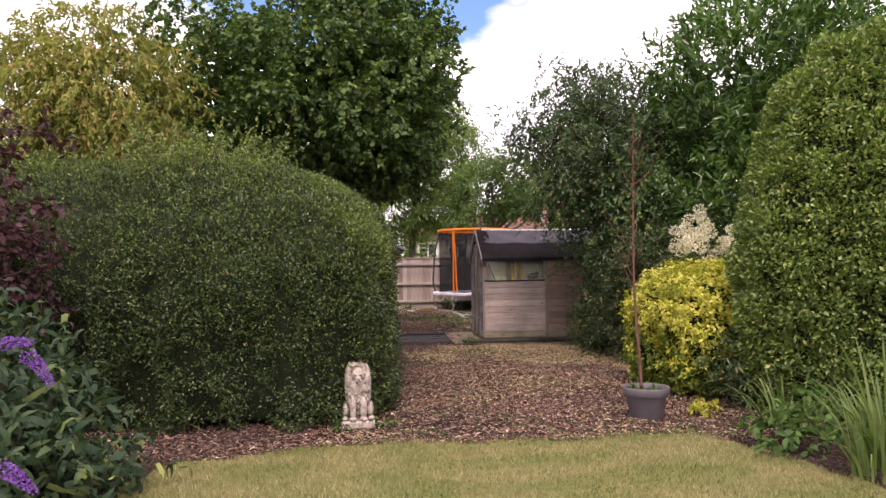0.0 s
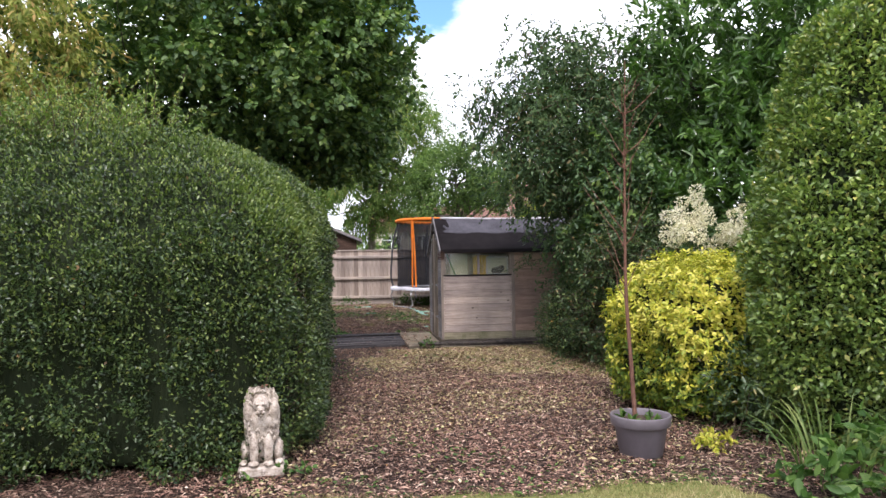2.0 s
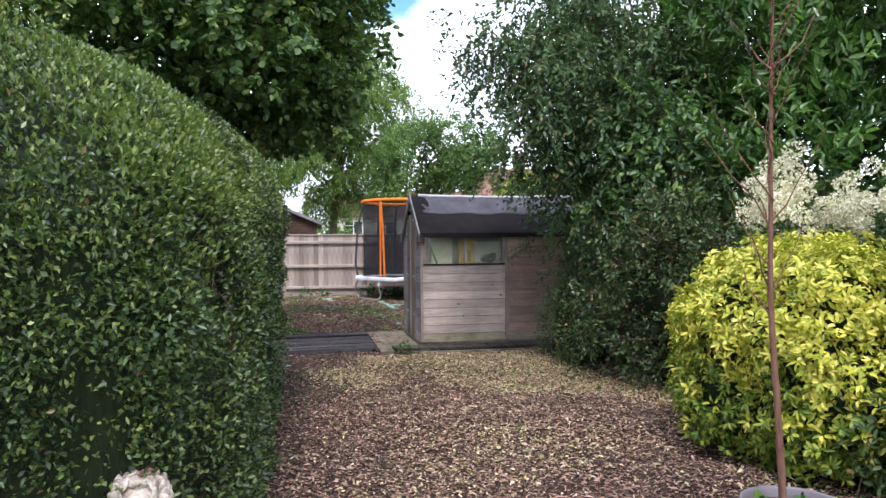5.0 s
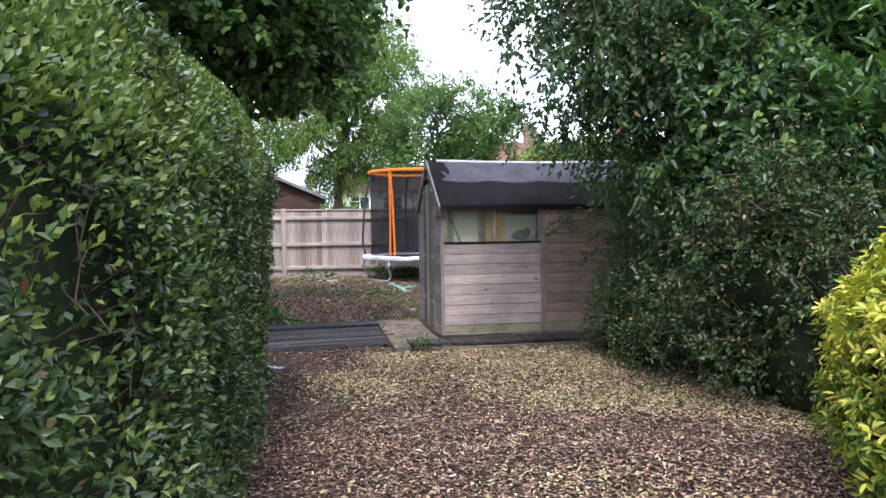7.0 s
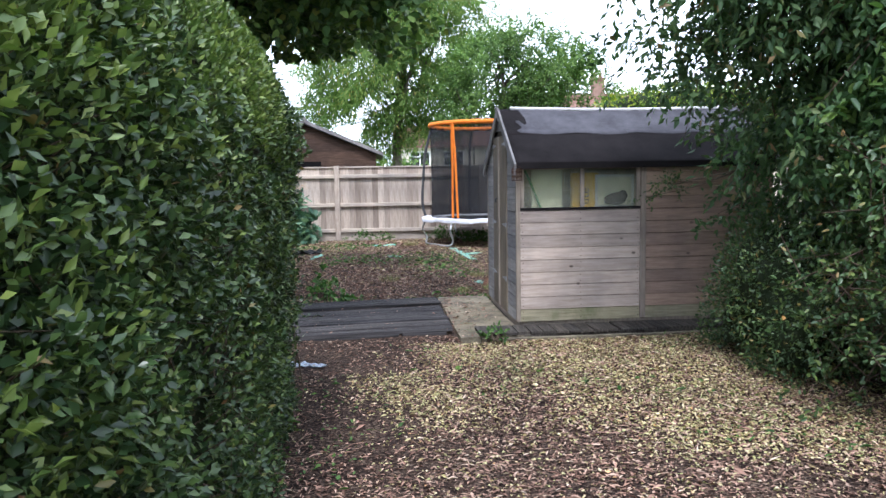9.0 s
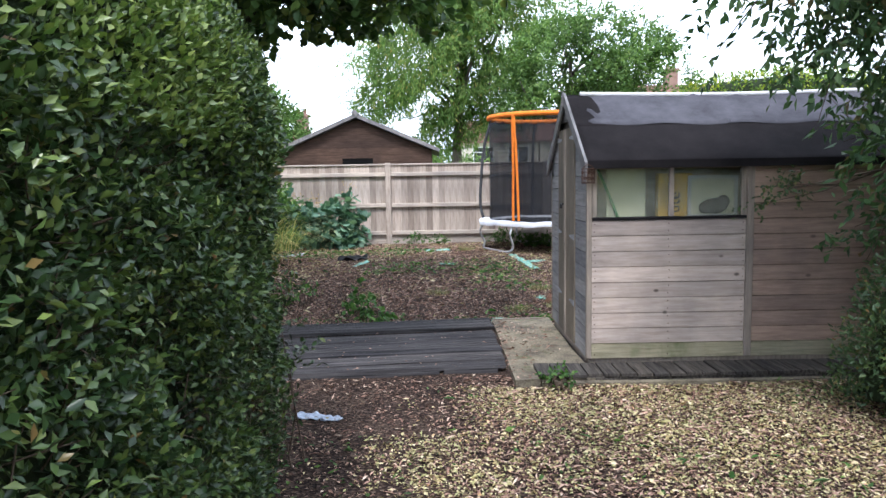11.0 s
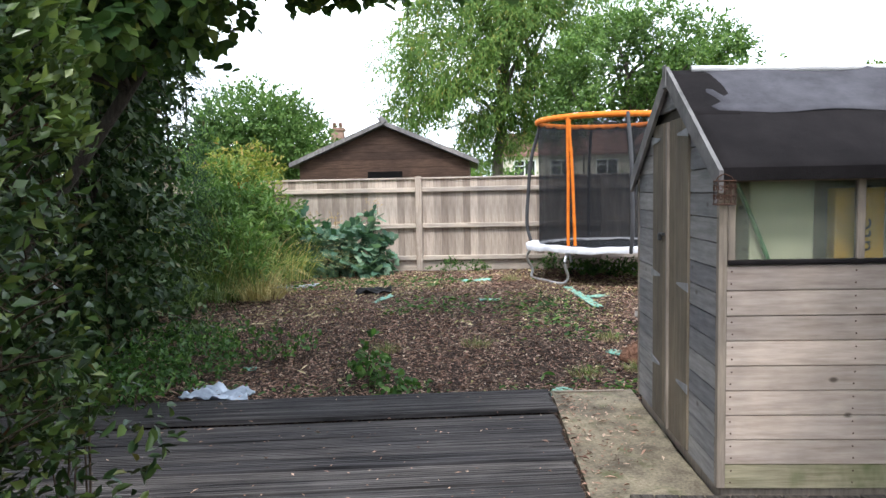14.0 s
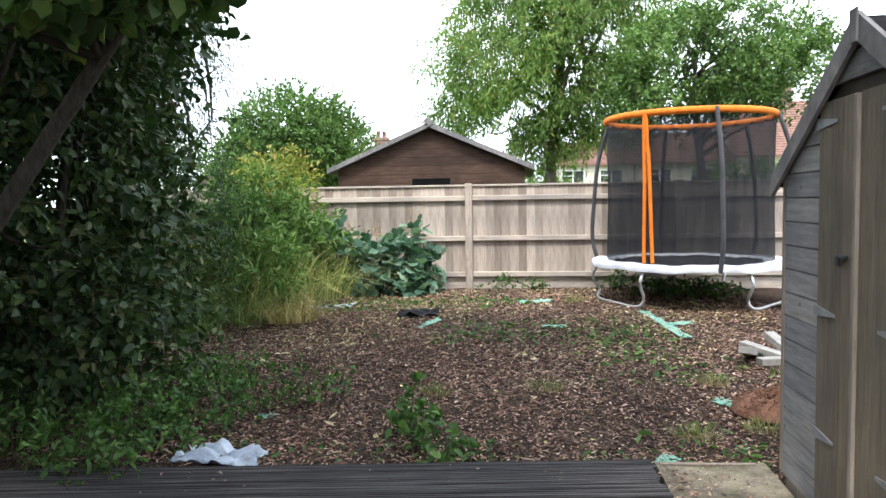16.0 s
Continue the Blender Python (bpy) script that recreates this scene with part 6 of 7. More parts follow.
def build_pot():
    base = (0.455, -6.88, -0.01)
    root = thing("potted_sapling", base, "grey plastic pot holding a thin bare-stemmed sapling", "potted plant")
    v, f = lathe([(0.0, 0.0), (0.140, 0.0), (0.145, 0.006), (0.178, 0.205), (0.180, 0.208), (0.198, 0.210), (0.203, 0.216), (0.208, 0.275), (0.205, 0.283), (0.197, 0.283), (0.19, 0.275), (0.182, 0.235)])
    me = np_mesh("pot", v, f)
    me.polygons.foreach_set("use_smooth", np.ones(len(f), bool))
    link_mesh("pot", me, M_POT, root, "grey plastic pot")
    v, f = lathe([(0.185, 0.238), (0.12, 0.245), (0.06, 0.24), (0.0, 0.25)], 24)
    link_mesh("soil", np_mesh("soil", v, f), M_SOIL, root)
    rng = np.random.default_rng(92)
    st = smooth_path([(-0.04, 0, 0.24), (-0.06, 0, 0.6), (-0.085, 0.01, 1.1), (-0.09, 0.0, 1.5), (-0.085, 0.0, 1.95), (-0.075, 0.0, 2.35), (-0.065, 0.01, 2.75)], 26)
    tubes("stem", [(st, np.linspace(0.017, 0.003, 26))], M_SAPLING, root, 7, "reddish brown sapling stem")
    br, P, D = [], [], []
    for i in range(32):
        z = rng.uniform(1.0, 2.6)
        k = np.argmin(abs(st[:, 2] - z))
        a = rng.uniform(0, 6.28)
        ln = rng.uniform(0.18, 0.5) * (1.2 - 0.4 * (z - 1.0))
        d = np.array([math.cos(a) * 0.75, math.sin(a) * 0.75, rng.uniform(0.4, 1.0)])
        q = st[k] + unit(d) * ln * np.linspace(0, 1, 5)[:, None] + np.array([0, 0, 0.08]) * (np.linspace(0, 1, 5) ** 2)[:, None] + rng.normal(size=(5, 3)) * 0.008
        br.append((q, np.linspace(0.0048, 0.0012, 5)))
        if z > 1.35:
            for _ in range(5):
                P.append(q[rng.integers(2, 5)] + rng.normal(size=3) * 0.01)
                D.append(rng.normal(size=3))
    for one in br:
        tubes("twig", [one], M_SAPLING, root, 4)
    leaf_cloud("sparse_foliage", np.array(P), np.array(D), np.broadcast_to([0, 0.3, 1.0], (len(P), 3)) + rng.normal(size=(len(P), 3)) * 0.3, 0.035, 0.013, M_CHERRY, root, "fold", "", rng)
    for cx, cy, k in ((-0.09, -0.08, 12), (0.07, -0.10, 9), (0.10, 0.05, 8), (-0.10, 0.07, 9), (0.0, -0.13, 6)):
        P = np.array((cx, cy, 0.245)) + rng.normal(size=(k, 3)) * 0.004
        leaf_cloud("pot_weed", P, rng.normal(size=P.shape) * 0.7 + np.array([0, 0, 0.8]), rng.normal(size=P.shape) * 0.4 + np.array([0, 0, 1]), 0.06, 0.024, M_WEED, root, "oval", "", rng)


M_SAPLING = bark_mat("sapling_bark", (0.09, 0.045, 0.032), (0.21, 0.115, 0.08))
build_pot()

# ---- things on and in the shed ----
def build_feeder():
    root = thing("wire_lantern", (-0.015, -0.1, 1.385), "rusty scrolled wire lantern hanging at the shed corner", "lantern")
    specs = []
    for k in range(10):
        a = k * 2 * math.pi / 10
        specs.append((np.array([(0.045 * math.cos(a), 0.045 * math.sin(a), z) for z in np.linspace(0, 0.10, 5)]), 0.0022))
        b = a + math.pi / 10
        th = np.linspace(0, 2 * np.pi * 1.3, 14)
        for zc in (0.03, 0.07):
            rr = 0.013 * (1 - th / 14)
            specs.append((np.array([(0.046 * math.cos(b + r * math.cos(t) / 0.046), 0.046 * math.sin(b + r * math.cos(t) / 0.046), zc + r * math.sin(t)) for r, t in zip(rr, th)]), 0.0018))
    tubes("cage", specs, M_RUST, root, 4)
    tubes("rim", [(ring(0, 0, 0.0, 0.046, 24), 0.0035)], M_RUST, root, 5)
    tubes("rim", [(ring(0, 0, 0.10, 0.046, 24), 0.0035)], M_RUST, root, 5)
    tubes("hanger", [(smooth_path([(-0.04, 0, 0.10), (-0.026, 0, 0.118), (0.0, 0.01, 0.13), (0.026, 0, 0.118), (0.04, 0, 0.10)], 16), 0.0025)], M_RUST, root, 5)


build_feeder()
M_BOARDWHITE = plain_mat("pale_panel", (0.52, 0.53, 0.42), (0.62, 0.62, 0.51), 2, 0.7, 0.2)
M_YELLOWBOX = plain_mat("yellow_packaging", (0.55, 0.34, 0.05), (0.68, 0.43, 0.08), 3, 0.6, 0.3)
M_GREENPOLE = plain_mat("green_pole", (0.03, 0.15, 0.06), (0.06, 0.22, 0.09), 6, 0.5, 0.3)
M_DARKGREY = plain_mat("dark_rubber", (0.03, 0.03, 0.032), (0.07, 0.07, 0.07), 10, 0.7, 0.3)
M_DARKTEXT = plain_mat("print_ink", (0.05, 0.045, 0.04), (0.07, 0.06, 0.05), 5, 0.6, 0.2)


def build_inside():
    shelf = boxed("shed_shelf", (0.06, 0.06, 1.07), (1.2, 0.34, 1.09), M_TRIM, None, 0.002)
    tagged(shelf, "plain timber shelf under the shed window", "shelf")
    b = boxed("pale_board", (0.16, 0.085, 1.11), (0.45, 0.10, 1.50), M_BOARDWHITE, None, 0.005)
    b.matrix_world = pose(0, 0.0, 0.0, 0, 0, 0)
    tagged(b, "pale plastic panel leaning inside the shed window", "panel")
    p = thing("green_pole", (0.08, 0.055, 1.50), "green garden pole leaning inside the window", "pole")
    tubes("shaft", [(np.array([(0, 0, 0), (0.08, 0.005, -0.18), (0.17, 0.01, -0.40)]), 0.011)], M_GREENPOLE, p, 8)
    box1 = boxed("yellow_packet", (0.545, 0.09, 1.09), (0.80, 0.17, 1.445), M_YELLOWBOX, None, 0.006)
    tagged(box1, "yellow cardboard packaging with dark lettering", "packaging")
    cu = bpy.data.curves.new("lettering", "FONT")
    cu.body, cu.size, cu.extrude = "ute", 0.12, 0.0006
    t = new("lettering", cu)
    t.matrix_world = Matrix.Translation((0.705, 0.0885, 1.15)) @ Euler((radians(90), radians(-90), 0)).to_matrix().to_4x4()
    me = bpy.data.meshes.new_from_object(t.evaluated_get(bpy.context.evaluated_depsgraph_get()))
    mw = t.matrix_world.copy()
    bpy.data.objects.remove(t)
    me.materials.append(M_DARKTEXT)
    ob = new("lettering", me)
    ob.parent = box1
    ob.matrix_world = mw
    f = thing("framed_picture", (0.95, 0.085, 1.10), "pale framed panel behind the shed window", "frame")
    f.location = (0, 0, 0)
    part("frame", bmesh_boxes([((0.76, 0.07, 1.12), (0.785, 0.085, 1.425)), ((1.105, 0.07, 1.12), (1.13, 0.085, 1.425)), ((0.785, 0.07, 1.40), (1.105, 0.085, 1.425)), ((0.785, 0.07, 1.12), (1.105, 0.085, 1.14))]), M_PAD, f, "whitish frame")
    boxed("panel", (0.785, 0.078, 1.14), (1.105, 0.083, 1.40), M_BOARDWHITE, f, 0.0)
    bm = bmesh.new()
    for c, r in (((0.0, 0, 0.0), (0.10, 0.02, 0.06)), ((0.06, 0, 0.03), (0.05, 0.02, 0.05)), ((-0.07, 0, -0.01), (0.05, 0.02, 0.045))):
        g = bmesh.ops.create_icosphere(bm, subdivisions=2, radius=1.0)
        bmesh.ops.transform(bm, matrix=Matrix.Translation(c) @ Matrix.Diagonal((*r, 1)), verts=g["verts"])
    me = bpy.data.meshes.new("rubber_glove_bundle")
    bm.to_mesh(me)
    bm.free()
    ob = link_mesh("dark_bundle", me, M_DARKGREY)
    ob.location = (0.955, 0.058, 1.20)
    tagged(ob, "dark crumpled bundle on the sill inside the window", "bundle")


build_inside()


# ---- far houses ----
def brick_mat(name, a, b):
    m = Mat(name)
    f = m.noise(3, 5)
    m.color(m.ramp(f, [(0.3, a), (0.7, b)])).rough(0.9, 0.15).bump(m.noise(40, 3), 0.3, 0.01)
    return m.m


M_RENDER = brick_mat("cream_render", (0.52, 0.46, 0.37), (0.66, 0.60, 0.50))
M_TILE = brick_mat("clay_tile", (0.15, 0.082, 0.065), (0.26, 0.155, 0.122))
M_BRICK = brick_mat("chimney_brick", (0.19, 0.115, 0.09), (0.30, 0.20, 0.16))
M_WHITE = plain_mat("white_frame", (0.74, 0.74, 0.73), (0.82, 0.82, 0.81), 4, 0.5, 0.3)


def house(x0, x1, y0, y1, eaves, ridge, windows, chimneys, label):
    h = thing("terraced_house", ((x0 + x1) / 2, y0, 0), label, "house", "row of far houses")
    h.location = (0, 0, 0)
    ym = (y0 + y1) / 2
    cuts = sorted({x0, x1} | {w - 0.75 for w in windows} | {w + 0.75 for w in windows})
    bm = bmesh.new()
    box(bm, (x0, y0 + 0.25, 0), (x1, y1, eaves))
    box(bm, (x0, y0, 0), (x1, y0 + 0.248, eaves - 1.75))
    box(bm, (x0, y0, eaves - 0.45), (x1, y0 + 0.248, eaves))
    for a, b in zip(cuts[:-1], cuts[1:]):
        if not any(abs((a + b) / 2 - w) < 0.1 for w in windows):
            box(bm, (a, y0, eaves - 1.75), (b, y0 + 0.248, eaves - 0.45))
    part("wall", bm, M_RENDER, h)
    for side in (0, 1):
        bm = bmesh.new()
        n = 22
        e = y0 - 0.3 if side == 0 else y1 + 0.3
        prof = []
        for k in range(n):
            for a, up in ((k / n, 0.05), ((k + 1) / n, 0.0)):
                prof.append((e + (ym - e) * a, eaves - 0.1 + (ridge - eaves + 0.1) * a + up))
        prof += [(ym, ridge - 0.12), (e, eaves - 0.22)]
        ends = [[bm.verts.new((x, y, z)) for y, z in prof] for x in (x0 - 0.1, x1 + 0.1)]
        for k in range(len(prof)):
            m_ = (k + 1) % len(prof)
            bm.faces.new((ends[0][k], ends[0][m_], ends[1][m_], ends[1][k]))
        bmesh.ops.recalc_face_normals(bm, faces=bm.faces)
        part("roof", bm, M_TILE, h, "red clay tile roof")
    bm = bmesh.new()
    for x in (x0 + 0.05, x1 - 0.05):
        v = [bm.verts.new(c) for c in ((x, y0, eaves), (x, y1, eaves), (x, ym, ridge - 0.1))]
        bm.faces.new(v)
    part("gable_wall", bm, M_RENDER, h)
    for w in windows:
        z0, z1 = eaves - 1.75, eaves - 0.45
        win = part("window", bmesh_boxes([((w - 0.75, y0 + 0.06, z0), (w - 0.66, y0 + 0.14, z1)), ((w + 0.66, y0 + 0.06, z0), (w + 0.75, y0 + 0.14, z1)), ((w - 0.04, y0 + 0.06, z0 + 0.09), (w + 0.04, y0 + 0.14, z1 - 0.09)),
                                          ((w - 0.66, y0 + 0.06, z0), (w + 0.66, y0 + 0.14, z0 + 0.09)), ((w - 0.66, y0 + 0.06, z1 - 0.09), (w + 0.66, y0 + 0.14, z1)), ((w - 0.66, y0 + 0.06, z1 - 0.42), (w - 0.04, y0 + 0.14, z1 - 0.36))], 0.01), M_WHITE, h, "white-framed window")
        for a, b in ((w - 0.66, w - 0.04), (w + 0.04, w + 0.66)):
            boxed("pane", (a, y0 + 0.09, z0 + 0.09), (b, y0 + 0.10, z1 - 0.09), M_CLEAR, win, 0.0)
    for cx in chimneys:
        bm = bmesh.new()
        box(bm, (cx - 0.45, ym - 0.4, ridge - 0.6), (cx + 0.45, ym + 0.4, ridge + 0.95), 0.02)
        box(bm, (cx - 0.53, ym - 0.48, ridge + 0.95), (cx + 0.53, ym + 0.48, ridge + 1.15), 0.02)
        ch = part("chimney", bm, M_BRICK, h, "brick chimney stack")
        for o in (-0.22, 0.22):
            v, f = lathe([(0.15, 0), (0.13, 0.35), (0.15, 0.37), (0.15, 0.42), (0.10, 0.42)], 14)
            link_mesh("chimney_pot", np_mesh("chimney_pot", v + np.array((cx + o, ym, ridge + 1.13)), f), M_TILE, ch)


house(0.6, 6.0, 45, 53, 3.9, 5.5, (2.2, 4.6), (5.4,), "cream rendered house with red tiled roof")
house(6.1, 12.0, 45, 53, 3.9, 6.0, (7.6, 10.2), (), "cream rendered house with red roof and white windows")
house(12.1, 24.0, 45, 53, 4.2, 7.9, (16.0, 19.5, 22.0), (16.3,), "cream house with tall brick chimney on red roof")
house(-23.0, -10.4, 45, 53, 3.0, 5.0, (-21.0, -18.0, -14.5, -12.0), (-10.9,), "low cream house with brick chimney")

# ---- plants behind the deck ----
for _i, (_x, _y, _l, _a) in enumerate(((-4.65, 5.1, 0.6, 1.5), (-4.35, 5.6, 0.75, 1.4), (-4.15, 6.2, 0.8, 1.3), (-4.6, 6.5, 1.1, 1.1), (-4.05, 6.9, 0.9, 1.3), (-4.95, 5.8, 0.9, 1.2), (-3.85, 7.3, 0.8, 1.2), (-5.1, 6.9, 1.3, 0.9))):
    build_clump("meadow_grass", (_x, _y, float(ground_z(_x, _y))), 230, _l, 0.011, M_LILY if _i in (0, 1, 5) else M_TALLGRASS, "arching clump of long meadow grass, partly dry", "grass clump", 150 + _i, 0.34, _a)
build_clump("straw_clump", (-4.3, 6.6, 0.19), 150, 1.45, 0.010, M_STRAW, "tall pale straw stems leaning over", "grass clump", 160, 0.5, 1.4)
build_clump("straw_tuft", (-3.85, 5.75, 0.15), 380, 0.46, 0.009, M_STRAW, "low tuft of straw-coloured grass", "grass clump", 104, 0.32, 1.25)
leafy_patch("tall_weeds", (-4.5, 7.3, 0.2), [(-4.5, 7.3, 0.9, 0.6, 0.5, 0.7), (-4.9, 6.6, 0.9, 0.5, 0.5, 0.7), (-4.0, 7.7, 0.7, 0.4, 0.3, 0.5), (-4.3, 6.1, 0.6, 0.4, 0.4, 0.45), (-4.9, 7.8, 1.3, 0.6, 0.3, 0.6)], 1100, 10, 0.28, 0.12, 0.034, M_FARGREEN, "tall green weeds before the fence", "weeds", 105, twigs=60)
leafy_patch("goldenrod", (-5.0, 8.7, 0.2), [(-4.9, 8.75, 1.75, 0.5, 0.3, 0.5), (-5.3, 8.7, 1.3, 0.6, 0.3, 0.7), (-4.6, 7.9, 1.35, 0.35, 0.3, 0.5)], 520, 10, 0.27, 0.095, 0.035, M_YELLOWTREE, "yellowing tall shrub at the fence end", "shrub", 106, twigs=40)
leafy_patch("ragwort", (-5.3, 6.2, 0.15), [(-5.2, 6.2, 1.05, 0.3, 0.3, 0.1)], 60, 10, 0.06, 0.025, 0.02, M_YELLOWFLOWER, "yellow flower heads on tall stems", "flowers", 107, twigs=30)
leafy_patch("plume_poppy", (-3.2, 7.95, 0.2), [(-3.95, 7.95, 0.75, 0.3, 0.22, 0.4), (-3.5, 7.9, 0.55, 0.42, 0.28, 0.38), (-2.8, 7.95, 0.6, 0.42, 0.26, 0.44), (-3.1, 7.75, 0.35, 0.55, 0.25, 0.2)], 260, 5, 0.17, 0.15, 0.14, M_GLAUCOUS, "blue-green plant with large lobed leaves", "plant", 108, shape="lobed", twigs=20)
leafy_patch("dry_seed_heads", (-3.1, 8.05, 0.2), [(-3.7, 8.1, 1.15, 0.12, 0.1, 0.2), (-2.72, 8.15, 1.2, 0.1, 0.08, 0.25), (-3.3, 8.1, 1.05, 0.1, 0.1, 0.15)], 60, 12, 0.08, 0.018, 0.012, M_SEED, "buff feathery seed heads", "plant", 109, shape="fold", twigs=12)
leafy_patch("poppy", (-4.62, 7.6, 0.2), [(-4.62, 7.6, 1.62, 0.02, 0.02, 0.02)], 5, 4, 0.02, 0.045, 0.05, M_POPPY, "single red poppy on a tall stem", "flower", 110)
for _i, (_x, _y, _n, _s) in enumerate(((-3.7, 3.2, 150, 0.35), (-3.75, 2.35, 170, 0.4), (-3.95, 1.75, 150, 0.4), (-3.2, 3.0, 70, 0.3), (-2.7, 2.9, 40, 0.25), (-3.35, 2.5, 110, 0.3), (-3.45, 1.95, 120, 0.28), (-3.5, 1.45, 60, 0.22))):
    leafy_patch("creeping_weed", (_x, _y, float(ground_z(_x, _y))), [(_x, _y, float(ground_z(_x, _y)) + 0.12, _s, _s * 0.8, 0.13)], int(_n * 0.6), 7, 0.14, 0.045, 0.028, M_WEED, "low leafy bramble-like weeds on the mulch", "weeds", 120 + _i)
leafy_patch("leafy_weed", (-1.75, 1.95, 0.0), [(-1.75, 1.95, 0.12, 0.16, 0.12, 0.12), (-1.95, 2.3, 0.16, 0.1, 0.1, 0.2), (-1.6, 1.9, 0.06, 0.16, 0.08, 0.06)], 38, 6, 0.10, 0.062, 0.05, M_WEED, "upright green weed behind the deck", "weed", 130)
leafy_patch("leafy_weed", (-0.32, -0.4, 0.0), [(-0.3, -0.42, 0.06, 0.09, 0.07, 0.07)], 18, 6, 0.05, 0.036, 0.026, M_WEED, "small weed by the slatted walk", "weed", 131)
leafy_patch("fence_weed", (-1.4, 8.2, 0.2), [(-1.4, 8.2, 0.27, 0.5, 0.1, 0.1), (0.2, 8.25, 0.3, 0.4, 0.1, 0.14), (0.9, 7.6, 0.27, 0.7, 0.4, 0.08)], 340, 7, 0.08, 0.045, 0.03, M_WEED, "bright weeds along the foot of the fence", "weeds", 132)
leafy_patch("shed_side_shoot", (1.35, -0.12, 1.3), [(1.4, -0.13, 1.33, 0.2, 0.06, 0.05), (1.15, -0.14, 1.22, 0.07, 0.03, 0.06)], 40, 6, 0.09, 0.032, 0.02, M_DARKSHRUB, "leafy shoot reaching across the shed wall", "shoot", 133, foot=(1.95, -0.35, 1.45))
for _i, (_x, _y) in enumerate(((-1.1, 3.25), (0.14, 3.45), (-0.25, 2.3), (0.2, 2.4), (-0.6, 6.9), (-1.9, 3.1))):
    build_clump("grass_tuft", (_x, _y, float(ground_z(_x, _y))), 130, 0.11, 0.004, M_GRASS, "small green grass tuft in the mulch", "grass tuft", 140 + _i, 0.13, 0.9, 4)


leafy_patch("hedge_sprout", (-1.98, -1.8, 0), [(-1.95, -1.8, 0.85, 0.13, 0.14, 0.4), (-1.95, -1.7, 0.4, 0.12, 0.14, 0.25)], 70, 9, 0.16, 0.038, 0.02, M_PRIVET, "loose privet shoots at the hedge corner", "shoots", 134)
leafy_patch("leafy_weed", (-2.2, -7.02, 0), [(-2.28, -7.03, 0.015, 0.09, 0.04, 0.03)], 14, 6, 0.05, 0.035, 0.024, M_WEED, "small weed beside the lion's plinth", "weed", 135)
leafy_patch("leafy_weed", (-1.9, -6.98, 0), [(-1.87, -6.97, 0.015, 0.10, 0.05, 0.03)], 16, 6, 0.05, 0.035, 0.024, M_WEED, "small weed beside the lion's plinth", "weed", 136)

# ---- litter ----
def crumpled(name, c, sx, sy, h, mat, label, category, seed, n=16, rot=0.0):
    """A crumpled sheet lying on the ground, with thickness."""
    g = np.linspace(-1, 1, n)
    X, Y = np.meshgrid(g, g, indexing="ij")
    x, y = X.ravel(), Y.ravel()
    p = np.stack([x, y, 0 * x], -1)
    edge = 1 + 0.28 * lump(p, seed, 2.4)
    xx, yy = x * sx * edge, y * sy * (1 + 0.3 * lump(p, seed + 1, 2.2))
    xr, yr = xx * math.cos(rot) - yy * math.sin(rot), xx * math.sin(rot) + yy * math.cos(rot)
    z = np.abs(lump(p, seed + 2, 3.0)) * h + 0.006
    base = surf(c[0] + xr, c[1] + yr)
    v = np.stack([xr, yr, z + base - surf(np.array([c[0]]), np.array([c[1]]))[0]], -1)
    i, j = np.meshgrid(np.arange(n - 1), np.arange(n - 1), indexing="ij")
    q = (i * n + j).ravel()
    f = np.stack([q, q + n, q + n + 1, q + 1], -1)
    ob = link_mesh(name, np_mesh(name, v, f), mat)
    ob.location = (c[0], c[1], float(surf(np.array([c[0]]), np.array([c[1]]))[0]))
    so = ob.modifiers.new("thickness", "SOLIDIFY")
    so.thickness = 0.003
    return tagged(ob, label, category)


crumpled("plastic_sheet", (-2.98, 1.78), 0.22, 0.13, 0.06, M_SHEET, "crumpled pale blue-grey plastic sheet on mulch", "plastic sheet", 201)
crumpled("plastic_sheet", (-1.90, -0.94), 0.08, 0.05, 0.02, M_SHEET, "torn pale plastic scrap on mulch", "plastic scrap", 202)
crumpled("plastic_sheet", (-1.76, -0.98), 0.06, 0.04, 0.02, M_SHEET, "torn pale plastic scrap on mulch", "plastic scrap", 203)
crumpled("weed_membrane", (-3.7, 6.7), 0.35, 0.16, 0.03, M_SHEET, "exposed grey ground membrane", "membrane", 204)
crumpled("black_bag", (-2.42, 6.0), 0.22, 0.10, 0.07, M_MAT, "flattened black plastic bag on mulch", "bag", 205)
for _i, (_x, _y, _sx, _sy, _r) in enumerate(((0.2, 5.6, 0.5, 0.055, -1.35), (0.35, 5.6, 0.14, 0.04, 0.3), (-2.25, 5.5, 0.22, 0.04, 1.2), (-1.1, 6.9, 0.2, 0.06, 0.2), (0.15, 3.05, 0.10, 0.05, -0.6), (-0.5, 1.95, 0.11, 0.05, 1.0), (-0.62, 1.82, 0.08, 0.04, 0.2), (-0.95, 5.4, 0.12, 0.04, 0.4), (-3.0, 2.6, 0.05, 0.03, 0.3))):
    crumpled("green_netting", (_x, _y), _sx, _sy, 0.03, M_GREENNET, "torn strip of faded green netting on mulch", "netting", 210 + _i, 10, _r)


